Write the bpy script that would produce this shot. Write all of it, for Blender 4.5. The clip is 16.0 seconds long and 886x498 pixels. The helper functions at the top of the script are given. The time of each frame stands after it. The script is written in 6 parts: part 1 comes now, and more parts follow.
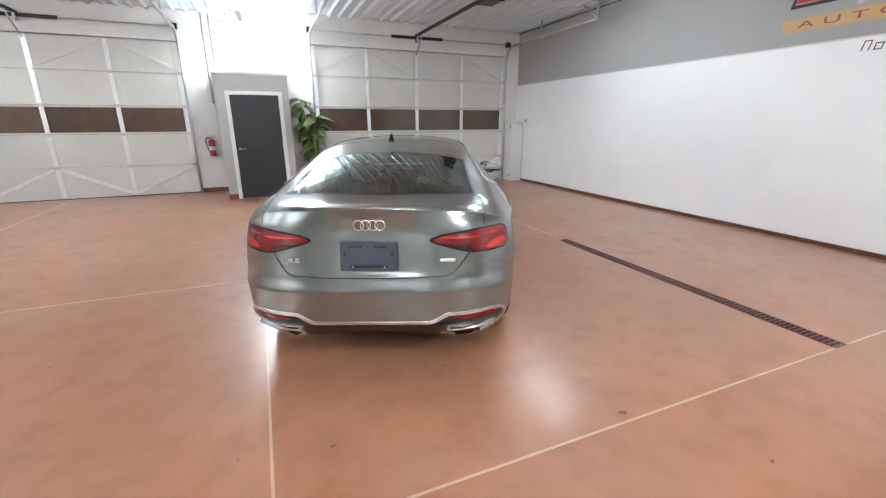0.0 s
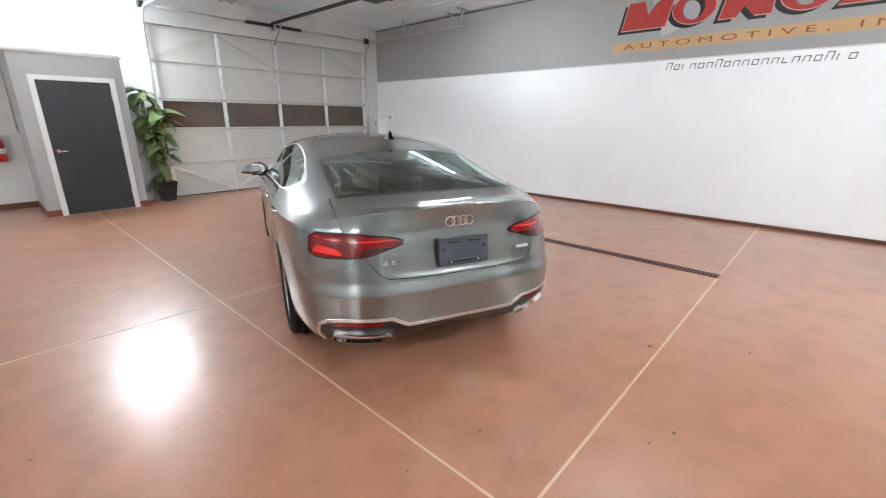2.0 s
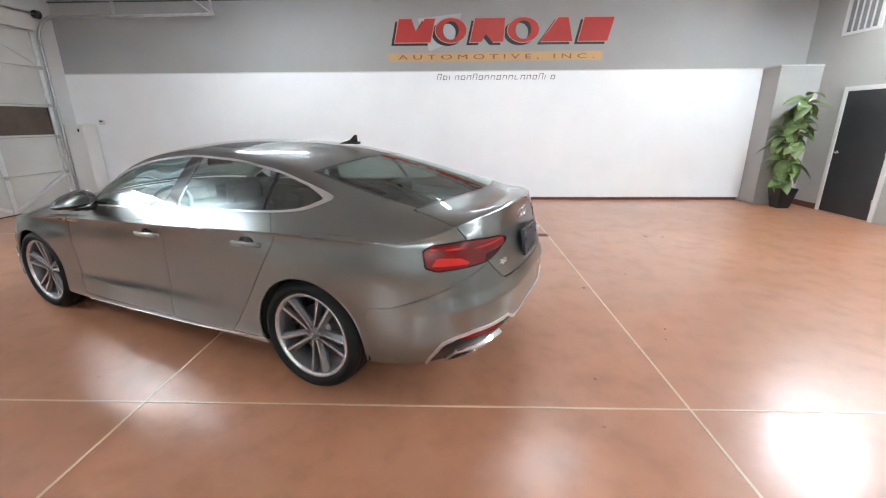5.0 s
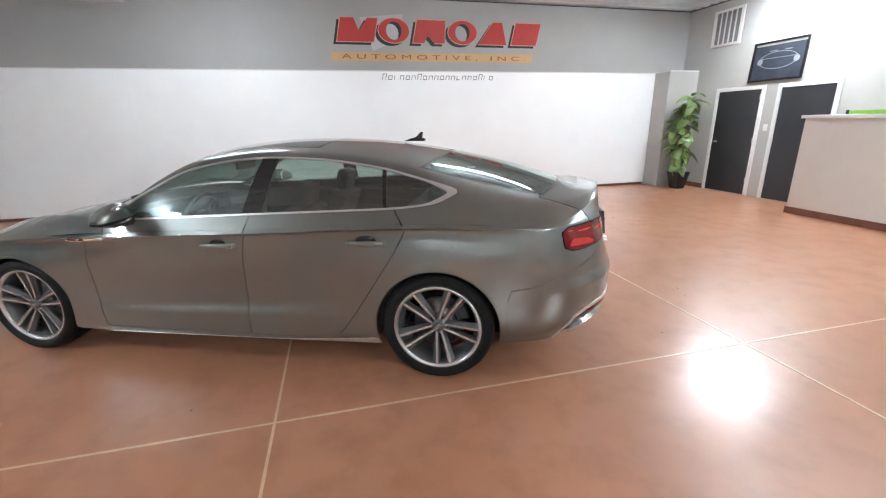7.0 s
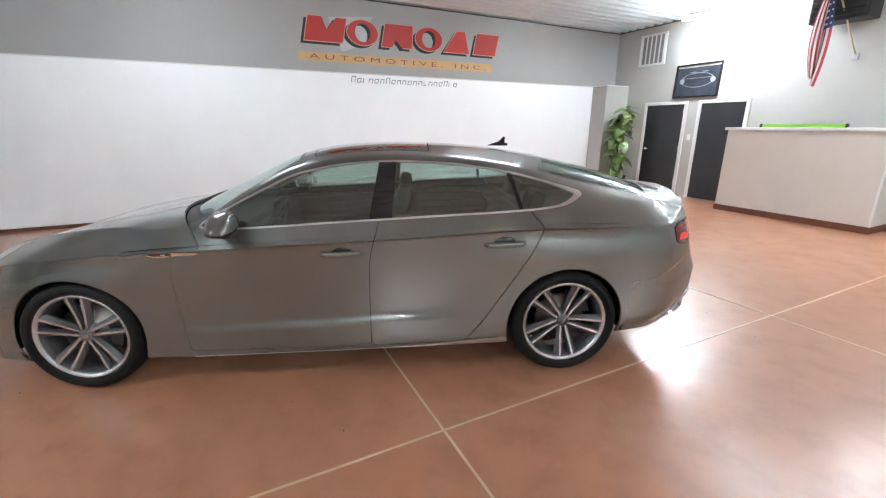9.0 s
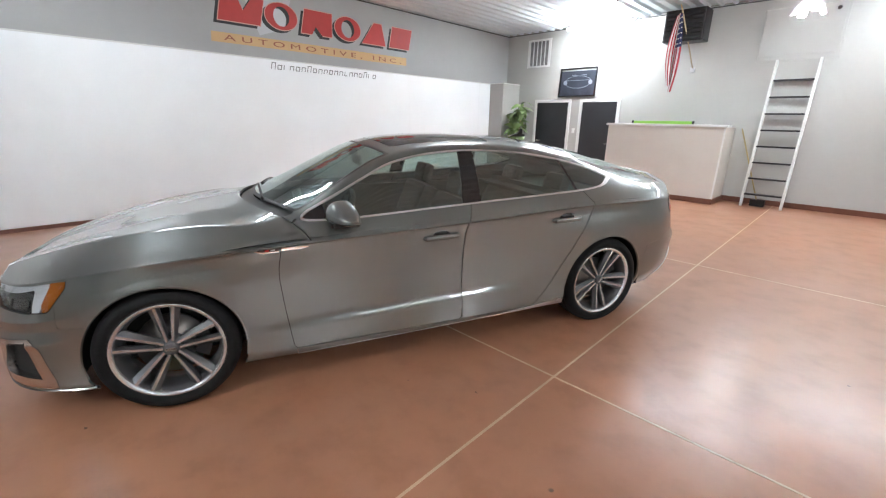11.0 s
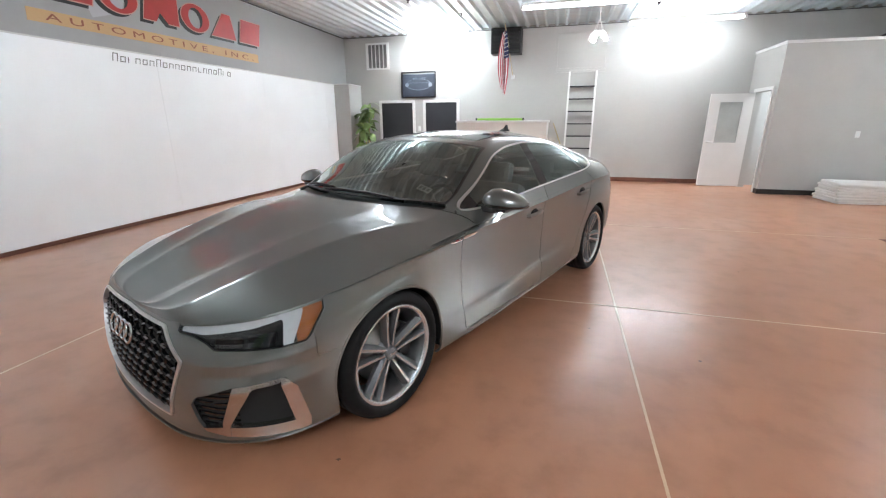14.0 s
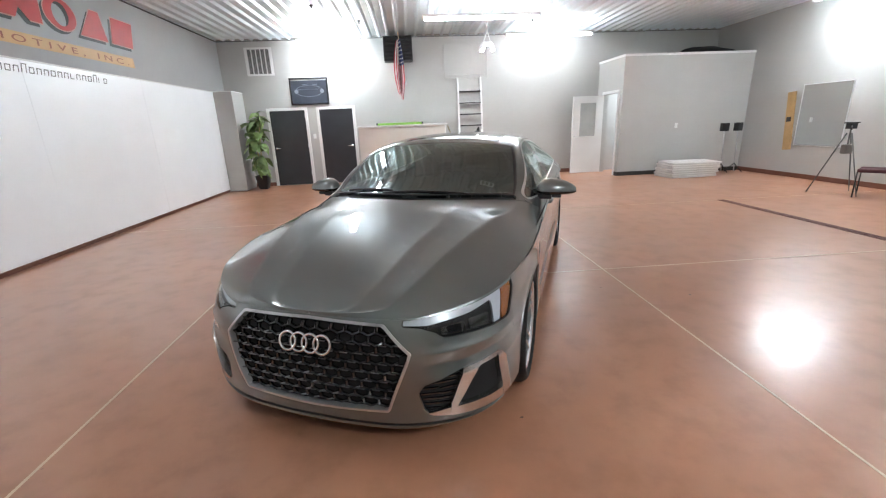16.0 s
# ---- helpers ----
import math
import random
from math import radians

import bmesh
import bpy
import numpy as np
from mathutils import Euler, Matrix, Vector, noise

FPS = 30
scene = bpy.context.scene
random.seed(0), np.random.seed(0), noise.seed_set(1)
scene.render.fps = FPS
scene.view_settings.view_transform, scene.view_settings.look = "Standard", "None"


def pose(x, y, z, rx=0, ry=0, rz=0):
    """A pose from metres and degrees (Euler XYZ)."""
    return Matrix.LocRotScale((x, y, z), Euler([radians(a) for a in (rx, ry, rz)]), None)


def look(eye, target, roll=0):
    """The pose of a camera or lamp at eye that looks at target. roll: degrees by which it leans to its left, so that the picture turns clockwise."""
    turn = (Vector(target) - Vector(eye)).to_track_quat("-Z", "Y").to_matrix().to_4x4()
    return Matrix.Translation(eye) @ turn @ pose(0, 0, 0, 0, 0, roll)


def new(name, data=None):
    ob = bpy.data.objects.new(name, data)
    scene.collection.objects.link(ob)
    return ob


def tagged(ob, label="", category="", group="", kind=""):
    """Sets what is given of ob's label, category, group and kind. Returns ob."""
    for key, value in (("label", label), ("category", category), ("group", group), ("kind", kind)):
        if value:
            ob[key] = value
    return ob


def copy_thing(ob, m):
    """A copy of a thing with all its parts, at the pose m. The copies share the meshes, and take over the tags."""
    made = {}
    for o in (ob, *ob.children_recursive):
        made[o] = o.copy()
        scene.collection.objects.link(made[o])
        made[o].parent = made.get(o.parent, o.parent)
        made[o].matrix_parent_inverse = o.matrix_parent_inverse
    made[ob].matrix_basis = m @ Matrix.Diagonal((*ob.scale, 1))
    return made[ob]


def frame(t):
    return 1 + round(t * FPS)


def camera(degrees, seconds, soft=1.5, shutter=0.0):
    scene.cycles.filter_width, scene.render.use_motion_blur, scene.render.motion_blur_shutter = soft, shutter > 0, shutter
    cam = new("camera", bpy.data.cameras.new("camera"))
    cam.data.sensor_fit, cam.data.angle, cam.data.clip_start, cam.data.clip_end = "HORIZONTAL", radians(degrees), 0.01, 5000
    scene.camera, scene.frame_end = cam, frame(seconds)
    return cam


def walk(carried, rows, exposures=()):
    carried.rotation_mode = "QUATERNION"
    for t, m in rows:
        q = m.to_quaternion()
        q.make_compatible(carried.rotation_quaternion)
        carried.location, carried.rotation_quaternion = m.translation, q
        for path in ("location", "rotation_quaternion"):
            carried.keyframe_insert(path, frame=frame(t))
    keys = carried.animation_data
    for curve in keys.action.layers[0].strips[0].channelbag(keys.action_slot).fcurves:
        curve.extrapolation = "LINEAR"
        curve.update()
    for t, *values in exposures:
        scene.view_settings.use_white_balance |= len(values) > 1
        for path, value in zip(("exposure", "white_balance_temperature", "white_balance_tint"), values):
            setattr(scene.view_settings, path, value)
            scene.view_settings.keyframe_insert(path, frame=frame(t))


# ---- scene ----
cam = camera(93.1, 16.0, soft=1.2)
PATH = [
    (0, (0.212, -0.064, 1.507), (0.955, 1.701, 0.929), -0.1),
    (0.5, (-0.153, 0.021, 1.517), (0.741, 1.711, 0.929), 0.4),
    (1, (-0.451, 0.191, 1.504), (0.611, 1.781, 0.919), 0.7),
    (1.5, (-0.734, 0.428, 1.504), (0.515, 1.876, 0.92), 0.7),
    (2, (-1.069, 0.641, 1.522), (0.342, 1.929, 0.928), 0.4),
    (2.5, (-1.264, 0.902, 1.497), (0.297, 2.007, 0.911), -0.1),
    (3, (-1.462, 1.206, 1.509), (0.23, 2.096, 0.921), -0.2),
    (3.5, (-1.689, 1.506, 1.523), (0.094, 2.187, 0.925), -0.4),
    (4, (-1.78, 1.853, 1.491), (0.071, 2.318, 0.894), -0.5),
    (4.5, (-1.858, 2.203, 1.507), (0.039, 2.449, 0.921), -0.3),
    (7, (-1.909, 3.864, 1.49), (-0.049, 3.411, 0.91), -1.1),
    (7.5, (-1.803, 4.188, 1.5), (0.027, 3.626, 0.921), -1.1),
    (8, (-1.768, 4.548, 1.512), (0.03, 3.889, 0.934), -0.9),
    (8.5, (-1.649, 4.828, 1.495), (0.108, 4.062, 0.922), -0.3),
    (9, (-1.518, 5.12, 1.499), (0.195, 4.254, 0.937), 0.1),
    (9.5, (-1.464, 5.498, 1.507), (0.179, 4.516, 0.929), 0.6),
    (12, (-0.484, 6.858, 1.476), (0.595, 5.277, 0.894), 0.9),
    (12.5, (-0.245, 7.105, 1.477), (0.701, 5.442, 0.893), 0.9),
    (13, (0.039, 7.272, 1.45), (0.842, 5.537, 0.865), 0.6),
    (13.5, (0.324, 7.487, 1.466), (0.981, 5.69, 0.885), 0.3),
    (14, (0.613, 7.724, 1.454), (1.122, 5.879, 0.875), -0.2),
    (14.5, (0.925, 7.89, 1.441), (1.287, 6.012, 0.855), -0.9),
    (15, (1.252, 8.055, 1.483), (1.452, 6.149, 0.912), -1.5),
    (15.5, (1.606, 8.174, 1.495), (1.633, 6.258, 0.92), -1.9),
    (16, (1.983, 8.168, 1.473), (1.845, 6.256, 0.901), -2.3),
]
walk(cam, [(t, look(eye, target, roll)) for t, eye, target, roll in PATH], exposures=[(0, 3.04), (3, 3.04), (8, 3.0), (12, 2.86), (14, 2.84), (16, 2.80)])

# ---- world and lamps ----
world = bpy.data.worlds.new("night")
scene.world = world
world.use_nodes = True
world.node_tree.nodes["Background"].inputs[0].default_value = (0.02, 0.02, 0.025, 1)
world.node_tree.nodes["Background"].inputs[1].default_value = 0.3

EAST, SOUTH, WEST, NORTH, NORTH_A, CEIL = 6.63, -3.845, -6.7, 10.09, 10.76, 3.66
# linear fixtures and added fill tubes: centre x, y, z, length along x, length along y, strength of the tubes
FIXTURES_AND_FILL = [
    (3.75, -3.15, 3.50, 1.5, 0.2, 32),
    (-1.7, -3.12, 3.50, 2.2, 0.2, 9),
    (0.47, 9.72, 3.22, 1.3, 0.2, 24),
    (-6.05, 0.4, 3.50, 0.2, 1.5, 27),
    # next two are out of view, added as fill for car side and floor
    (-6.05, 3.9, 3.50, 0.2, 1.5, 26),
    (-6.05, 7.4, 3.50, 0.2, 1.5, 24),
    (0.33, -1.2, 3.50, 2.4, 0.2, 8),
    # two unseen fill tubes, added to brighten the east wall and floor
    (3.3, 1.45, 3.50, 0.2, 1.6, 7),
    (4.7, 5.6, 3.50, 0.2, 1.6, 7),
]


def office_lamp():
    """The lamp inside the office, seen through its open door."""
    data = bpy.data.lights.new("office_lamp", "AREA")
    data.size, data.energy, data.color = 0.9, 15, (0.82, 0.92, 1.0)
    new("office_lamp", data).matrix_world = pose(-4.9, -3.1, 2.74)


office_lamp()

# ---- materials ----


def material(name):
    m = bpy.data.materials.new(name)
    m.use_nodes = True
    return m, m.node_tree, m.node_tree.nodes["Principled BSDF"]


def surface(name, colour, rough=0.5, metal=0.0, vary=0.12, scale=6.0, bump=0.0, bump_scale=60.0, coat=0.0, rough_vary=0.0, spread=0.0, tint=None):
    """A surface with colour variation at two scales, uneven gloss and fine relief."""
    m, tree, bsdf = material(name)
    n, link = tree.nodes, tree.links
    coords = n.new("ShaderNodeTexCoord")
    big, fine = n.new("ShaderNodeTexNoise"), n.new("ShaderNodeTexNoise")
    big.inputs["Scale"].default_value, big.inputs["Detail"].default_value = scale, 6
    fine.inputs["Scale"].default_value, fine.inputs["Detail"].default_value = scale * 12, 4
    link.new(coords.outputs["Object"], big.inputs["Vector"])
    link.new(coords.outputs["Object"], fine.inputs["Vector"])
    both = n.new("ShaderNodeMath")
    both.operation = "MULTIPLY_ADD"
    both.inputs[1].default_value = 0.35
    link.new(fine.outputs["Fac"], both.inputs[0])
    link.new(big.outputs["Fac"], both.inputs[2])
    ramp = n.new("ShaderNodeMapRange")
    ramp.inputs["From Min"].default_value, ramp.inputs["From Max"].default_value = 0.35, 1.0
    link.new(both.outputs[0], ramp.inputs["Value"])
    mix = n.new("ShaderNodeMix")
    mix.data_type = "RGBA"
    low = tint or [c * (1 - vary) for c in colour]
    high = [min(1, c * (1 + vary * 0.6)) for c in colour]
    mix.inputs["A"].default_value, mix.inputs["B"].default_value = (*low, 1), (*high, 1)
    link.new(ramp.outputs["Result"], mix.inputs["Factor"])
    out = mix.outputs["Result"]
    if spread:
        info = n.new("ShaderNodeObjectInfo")
        shift = n.new("ShaderNodeMapRange")
        shift.inputs["To Min"].default_value, shift.inputs["To Max"].default_value = 1 - spread, 1 + spread
        link.new(info.outputs["Random"], shift.inputs["Value"])
        hsv = n.new("ShaderNodeHueSaturation")
        link.new(out, hsv.inputs["Color"])
        link.new(shift.outputs["Result"], hsv.inputs["Value"])
        out = hsv.outputs["Color"]
    link.new(out, bsdf.inputs["Base Color"])
    bsdf.inputs["Roughness"].default_value, bsdf.inputs["Metallic"].default_value = rough, metal
    if rough_vary:
        r = n.new("ShaderNodeMapRange")
        r.inputs["From Min"].default_value, r.inputs["From Max"].default_value = 0.3, 0.75
        r.inputs["To Min"].default_value, r.inputs["To Max"].default_value = rough - rough_vary, rough + rough_vary
        link.new(big.outputs["Fac"], r.inputs["Value"])
        link.new(r.outputs["Result"], bsdf.inputs["Roughness"])
    if bump:
        grain = n.new("ShaderNodeTexNoise")
        grain.inputs["Scale"].default_value, grain.inputs["Detail"].default_value = bump_scale, 5
        link.new(coords.outputs["Object"], grain.inputs["Vector"])
        b = n.new("ShaderNodeBump")
        b.inputs["Strength"].default_value, b.inputs["Distance"].default_value = bump, 0.01
        link.new(grain.outputs["Fac"], b.inputs["Height"])
        link.new(b.outputs["Normal"], bsdf.inputs["Normal"])
    if coat:
        bsdf.inputs["Coat Weight"].default_value, bsdf.inputs["Coat Roughness"].default_value = coat, 0.04
    return m


def glow(name, colour, strength):
    m, tree, bsdf = material(name)
    bsdf.inputs["Base Color"].default_value = (*colour, 1)
    bsdf.inputs["Emission Color"].default_value = (*colour, 1)
    bsdf.inputs["Emission Strength"].default_value = strength
    return m


def glass(name, colour, rough=0.0, base=0.08):
    """Thin tinted glass: a see-through film whose gloss grows towards grazing angles."""
    m, tree, bsdf = material(name)
    n, link = tree.nodes, tree.links
    see, shine, mix, edge = n.new("ShaderNodeBsdfTransparent"), n.new("ShaderNodeBsdfGlossy"), n.new("ShaderNodeMixShader"), n.new("ShaderNodeLayerWeight")
    see.inputs["Color"].default_value = (*colour, 1)
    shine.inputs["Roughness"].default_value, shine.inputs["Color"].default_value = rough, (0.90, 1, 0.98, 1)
    edge.inputs["Blend"].default_value = 0.5
    power, grow = n.new("ShaderNodeMath"), n.new("ShaderNodeMath")
    power.operation, grow.operation = "POWER", "MULTIPLY_ADD"
    power.inputs[1].default_value = 4.5
    grow.inputs[1].default_value, grow.inputs[2].default_value = 1 - base, base
    link.new(edge.outputs["Facing"], power.inputs[0])
    link.new(power.outputs[0], grow.inputs[0])
    link.new(grow.outputs[0], mix.inputs["Fac"])
    link.new(see.outputs["BSDF"], mix.inputs[1])
    link.new(shine.outputs["BSDF"], mix.inputs[2])
    link.new(mix.outputs["Shader"], n["Material Output"].inputs["Surface"])
    return m


def stained_concrete():
    """Sealed brown concrete: soft clouds, fine mottling and a few dark specks under an even gloss."""
    m, tree, bsdf = material("stained_concrete")
    n, link = tree.nodes, tree.links
    coords = n.new("ShaderNodeTexCoord")

    def noise(scale, detail, rough):
        k = n.new("ShaderNodeTexNoise")
        k.inputs["Scale"].default_value, k.inputs["Detail"].default_value, k.inputs["Roughness"].default_value = scale, detail, rough
        link.new(coords.outputs["Object"], k.inputs["Vector"])
        return k.outputs["Fac"]

    def blend(fac, lo, hi, a, b):
        r = n.new("ShaderNodeMapRange")
        r.interpolation_type = "SMOOTHSTEP"
        r.inputs["From Min"].default_value, r.inputs["From Max"].default_value = lo, hi
        link.new(fac, r.inputs["Value"])
        x = n.new("ShaderNodeMix")
        x.data_type = "RGBA"
        for key, c in (("A", a), ("B", b)):
            if isinstance(c, tuple):
                x.inputs[key].default_value = (*c, 1)
            else:
                link.new(c, x.inputs[key])
        link.new(r.outputs["Result"], x.inputs["Factor"])
        return x.outputs["Result"]

    cloud = blend(noise(0.45, 3, 0.5), 0.25, 0.75, (0.397, 0.176, 0.097), (0.465, 0.218, 0.128))
    mottle = blend(noise(4.5, 4, 0.55), 0.24, 0.60, (0.361, 0.158, 0.086), cloud)
    speck = blend(noise(11, 1, 0.3), 0.135, 0.175, (0.13, 0.075, 0.055), mottle)
    link.new(speck, bsdf.inputs["Base Color"])
    gloss = n.new("ShaderNodeMapRange")
    gloss.inputs["From Min"].default_value, gloss.inputs["From Max"].default_value = 0.2, 0.8
    gloss.inputs["To Min"].default_value, gloss.inputs["To Max"].default_value = 0.34, 0.43
    link.new(noise(1.3, 2, 0.5), gloss.inputs["Value"])
    link.new(gloss.outputs["Result"], bsdf.inputs["Roughness"])
    bsdf.inputs["IOR"].default_value = 1.6
    bsdf.inputs["Coat Weight"].default_value, bsdf.inputs["Coat Roughness"].default_value = 0.42, 0.20
    bsdf.inputs["Coat IOR"].default_value = 1.6
    return m


FLOOR = stained_concrete()
JOINT = surface("joint_filler", (0.62, 0.45, 0.31), rough=0.5, vary=0.2, scale=8)
WALL = surface("grey_wall_paint", (0.39, 0.393, 0.393), rough=0.55, vary=0.05, scale=1.2, bump=0.04, bump_scale=140)
WALL_WARM = surface("warm_grey_paint", (0.43, 0.425, 0.41), rough=0.5, vary=0.05, scale=1.2, bump=0.04, bump_scale=140)
BOARD = surface("glossy_white_panel", (0.90, 0.92, 0.945), rough=0.40, vary=0.03, scale=2, bump=0.02, bump_scale=6)
BOARD.node_tree.nodes["Principled BSDF"].inputs["IOR"].default_value = 2.2
WHITE = surface("white_paint", (0.70, 0.70, 0.69), rough=0.4, vary=0.05, scale=3)
DOOR_WHITE = surface("white_door_steel", (0.60, 0.60, 0.575), rough=0.35, vary=0.06, scale=1.5, bump=0.03, bump_scale=40)
DOOR_BLACK = surface("charcoal_door_paint", (0.022, 0.023, 0.027), rough=0.42, vary=0.2, scale=3)
CEILING = surface("white_ceiling_steel", (0.71, 0.80, 0.85), rough=0.30, metal=0.15, vary=0.05, scale=1)
STEEL = surface("galvanised_steel", (0.55, 0.56, 0.57), rough=0.35, metal=0.85, vary=0.2, scale=12)
BRIGHT_STEEL = surface("bright_steel", (0.78, 0.79, 0.80), rough=0.3, metal=0.7, vary=0.12, scale=10)
DARK_STEEL = surface("dark_steel", (0.03, 0.03, 0.032), rough=0.45, metal=0.4, vary=0.25, scale=14)
BLACK = surface("black_plastic", (0.012, 0.012, 0.013), rough=0.4, vary=0.2, scale=10)
MATT_BLACK = surface("matt_black", (0.008, 0.008, 0.008), rough=0.85, vary=0.2, scale=10)
BASE = surface("brown_baseboard", (0.15, 0.055, 0.035), rough=0.4, vary=0.2, scale=5)
BASE_DARK = surface("black_baseboard", (0.02, 0.018, 0.016), rough=0.5, vary=0.2, scale=5)
GRATE = surface("rusty_drain_grate", (0.16, 0.055, 0.048), rough=0.5, metal=0.1, vary=0.35, scale=20)
NIGHT_GLASS = surface("night_window", (0.10, 0.065, 0.045), rough=0.08, vary=0.35, scale=1.3, coat=0.5)
RED = surface("sign_red", (0.50, 0.035, 0.03), rough=0.45, vary=0.12, scale=6)
SIGN_BLACK = surface("sign_black", (0.012, 0.013, 0.014), rough=0.5)
TAN = surface("sign_tan", (0.62, 0.40, 0.19), rough=0.5, vary=0.08, scale=3)
TAN_INK = surface("sign_brown_ink", (0.30, 0.10, 0.05), rough=0.5)
PLAIN_GREY = surface("dark_grey_ink", (0.09, 0.09, 0.095), rough=0.5)

# ---- builders ----


def box_into(bm, x0, y0, z0, x1, y1, z1, bevel=0.0):
    verts = [bm.verts.new(p) for p in ((x0, y0, z0), (x1, y0, z0), (x1, y1, z0), (x0, y1, z0), (x0, y0, z1), (x1, y0, z1), (x1, y1, z1), (x0, y1, z1))]
    faces = [bm.faces.new([verts[i] for i in f]) for f in ((3, 2, 1, 0), (4, 5, 6, 7), (0, 1, 5, 4), (1, 2, 6, 5), (2, 3, 7, 6), (3, 0, 4, 7))]
    if bevel:
        edges = {e for f in faces for e in f.edges}
        bmesh.ops.bevel(bm, geom=list(edges), offset=bevel, segments=2, affect="EDGES", profile=0.6)
    return faces


def boxes(*rows, bevel=0.0):
    bm = bmesh.new()
    for r in rows:
        box_into(bm, *r, bevel=bevel)
    return bm


def tube_into(bm, points, radius, sides=8, closed=False, caps=True):
    """A round bar along points."""
    pts = [Vector(p) for p in points]
    n = len(pts)
    rings = []
    up = None
    for i, p in enumerate(pts):
        a, b = (pts[i - 1] if i or closed else p), (pts[(i + 1) % n] if i < n - 1 or closed else p)
        d = (b - a).normalized()
        if up is None:
            up = d.orthogonal().normalized()
        up = (up - d * up.dot(d)).normalized()
        side = d.cross(up)
        r = radius[i] if isinstance(radius, (list, tuple)) else radius
        rings.append([bm.verts.new(p + (up * math.cos(2 * math.pi * k / sides) + side * math.sin(2 * math.pi * k / sides)) * r) for k in range(sides)])
    for i in range(n if closed else n - 1):
        a, b = rings[i], rings[(i + 1) % n]
        for k in range(sides):
            f = bm.faces.new((a[k], a[(k + 1) % sides], b[(k + 1) % sides], b[k]))
            f.smooth = True
    if caps and not closed:
        bm.faces.new(rings[0][::-1])
        bm.faces.new(rings[-1])
    return rings


def tubes(*rows, sides=8):
    bm = bmesh.new()
    for points, radius in rows:
        tube_into(bm, points, radius, sides)
    return bm


def lathe_into(bm, profile, sides=32, matrix=Matrix(), smooth=True):
    """Turns (radius, height) pairs about z."""
    rings = [[bm.verts.new(matrix @ Vector((r * math.cos(2 * math.pi * k / sides), r * math.sin(2 * math.pi * k / sides), h))) for k in range(sides)] for r, h in profile]
    for a, b in zip(rings, rings[1:]):
        for k in range(sides):
            f = bm.faces.new((a[k], a[(k + 1) % sides], b[(k + 1) % sides], b[k]))
            f.smooth = smooth
    return rings


def prism_into(bm, outline, depth, matrix=Matrix()):
    """A flat outline (x, y), given counter-clockwise, made depth thick along z."""
    low = [bm.verts.new(matrix @ Vector((x, y, 0))) for x, y in outline]
    top = [bm.verts.new(matrix @ Vector((x, y, depth))) for x, y in outline]
    bm.faces.new(low[::-1])
    bm.faces.new(top)
    for i in range(len(low)):
        j = (i + 1) % len(low)
        bm.faces.new((low[i], low[j], top[j], top[i]))


def part(name, bm, mat, parent=None, label="", matrix=None):
    mesh = bpy.data.meshes.new(name)
    bmesh.ops.recalc_face_normals(bm, faces=bm.faces)
    bm.to_mesh(mesh)
    bm.free()
    mesh.materials.append(mat)
    ob = new(name, mesh)
    if parent:
        ob.parent = parent
    if matrix is not None:
        ob.matrix_basis = matrix
    return tagged(ob, label)


def thing(name, label, category, matrix=Matrix(), group="", kind=""):
    ob = new(name)
    ob.empty_display_size = 0.1
    ob.matrix_basis = matrix
    return tagged(ob, label, category, group, kind)


def setting(name, bm, mat, label=""):
    return tagged(part(name, bm, mat), label, kind="structure")


def letters(name, text, size, mat, parent, matrix, depth=0.004, label="", width=None, stretch=1.0):
    """Text as a mesh, with Blender's own font; width: total metres."""
    curve = bpy.data.curves.new(name, "FONT")
    curve.body, curve.size, curve.extrude, curve.space_character = text, size, depth, stretch
    temp = new(name, curve)
    mesh = bpy.data.meshes.new_from_object(temp.evaluated_get(bpy.context.evaluated_depsgraph_get()))
    bpy.data.objects.remove(temp)
    bpy.data.curves.remove(curve)
    xs = [v.co.x for v in mesh.vertices]
    if width:
        k = width / (max(xs) - min(xs))
        for v in mesh.vertices:
            v.co.x = (v.co.x - min(xs)) * k
    mesh.materials.clear()
    mesh.materials.append(mat)
    ob = new(name, mesh)
    ob.parent, ob.matrix_basis = parent, matrix
    return tagged(ob, label)


# ---- the room ----
T = 0.15
ground = setting("floor", boxes((WEST - T, SOUTH - 2.5, -0.12, EAST + T, NORTH_A + T, 0)), FLOOR, "glossy brown stained concrete floor with pale joint lines")
joint = boxes((0.084, SOUTH, -0.02, 0.098, NORTH_A, 0.0015), (WEST, 1.258, -0.02, EAST, 1.272, 0.0017), (WEST, 4.293, -0.02, 1.2, 4.307, 0.0019), (3.79, 4.40, -0.02, 3.806, NORTH, 0.0012), (-3.46, 4.40, -0.02, -3.444, NORTH_A, 0.0012))
setting("floor_joint", joint, JOINT, "pale tan joint lines in the floor")

# corrugated ceiling: ribs run north to south
bm = bmesh.new()
pitch, x, row = 0.2286, WEST - T, []
while x < EAST + T:
    row += [(x, 0), (x + 0.032, 0), (x + 0.066, 0.045), (x + 0.195, 0.045)]
    x += pitch
ends = [[bm.verts.new((px, y, CEIL + pz)) for px, pz in row] for y in (SOUTH - T, NORTH_A + T)]
for i in range(len(row) - 1):
    bm.faces.new((ends[0][i], ends[0][i + 1], ends[1][i + 1], ends[1][i]))
box_into(bm, WEST - T, SOUTH - T, CEIL + 0.05, EAST + T, NORTH_A + T, CEIL + 0.10)
setting("ceiling", bm, CEILING, "white corrugated steel ceiling")

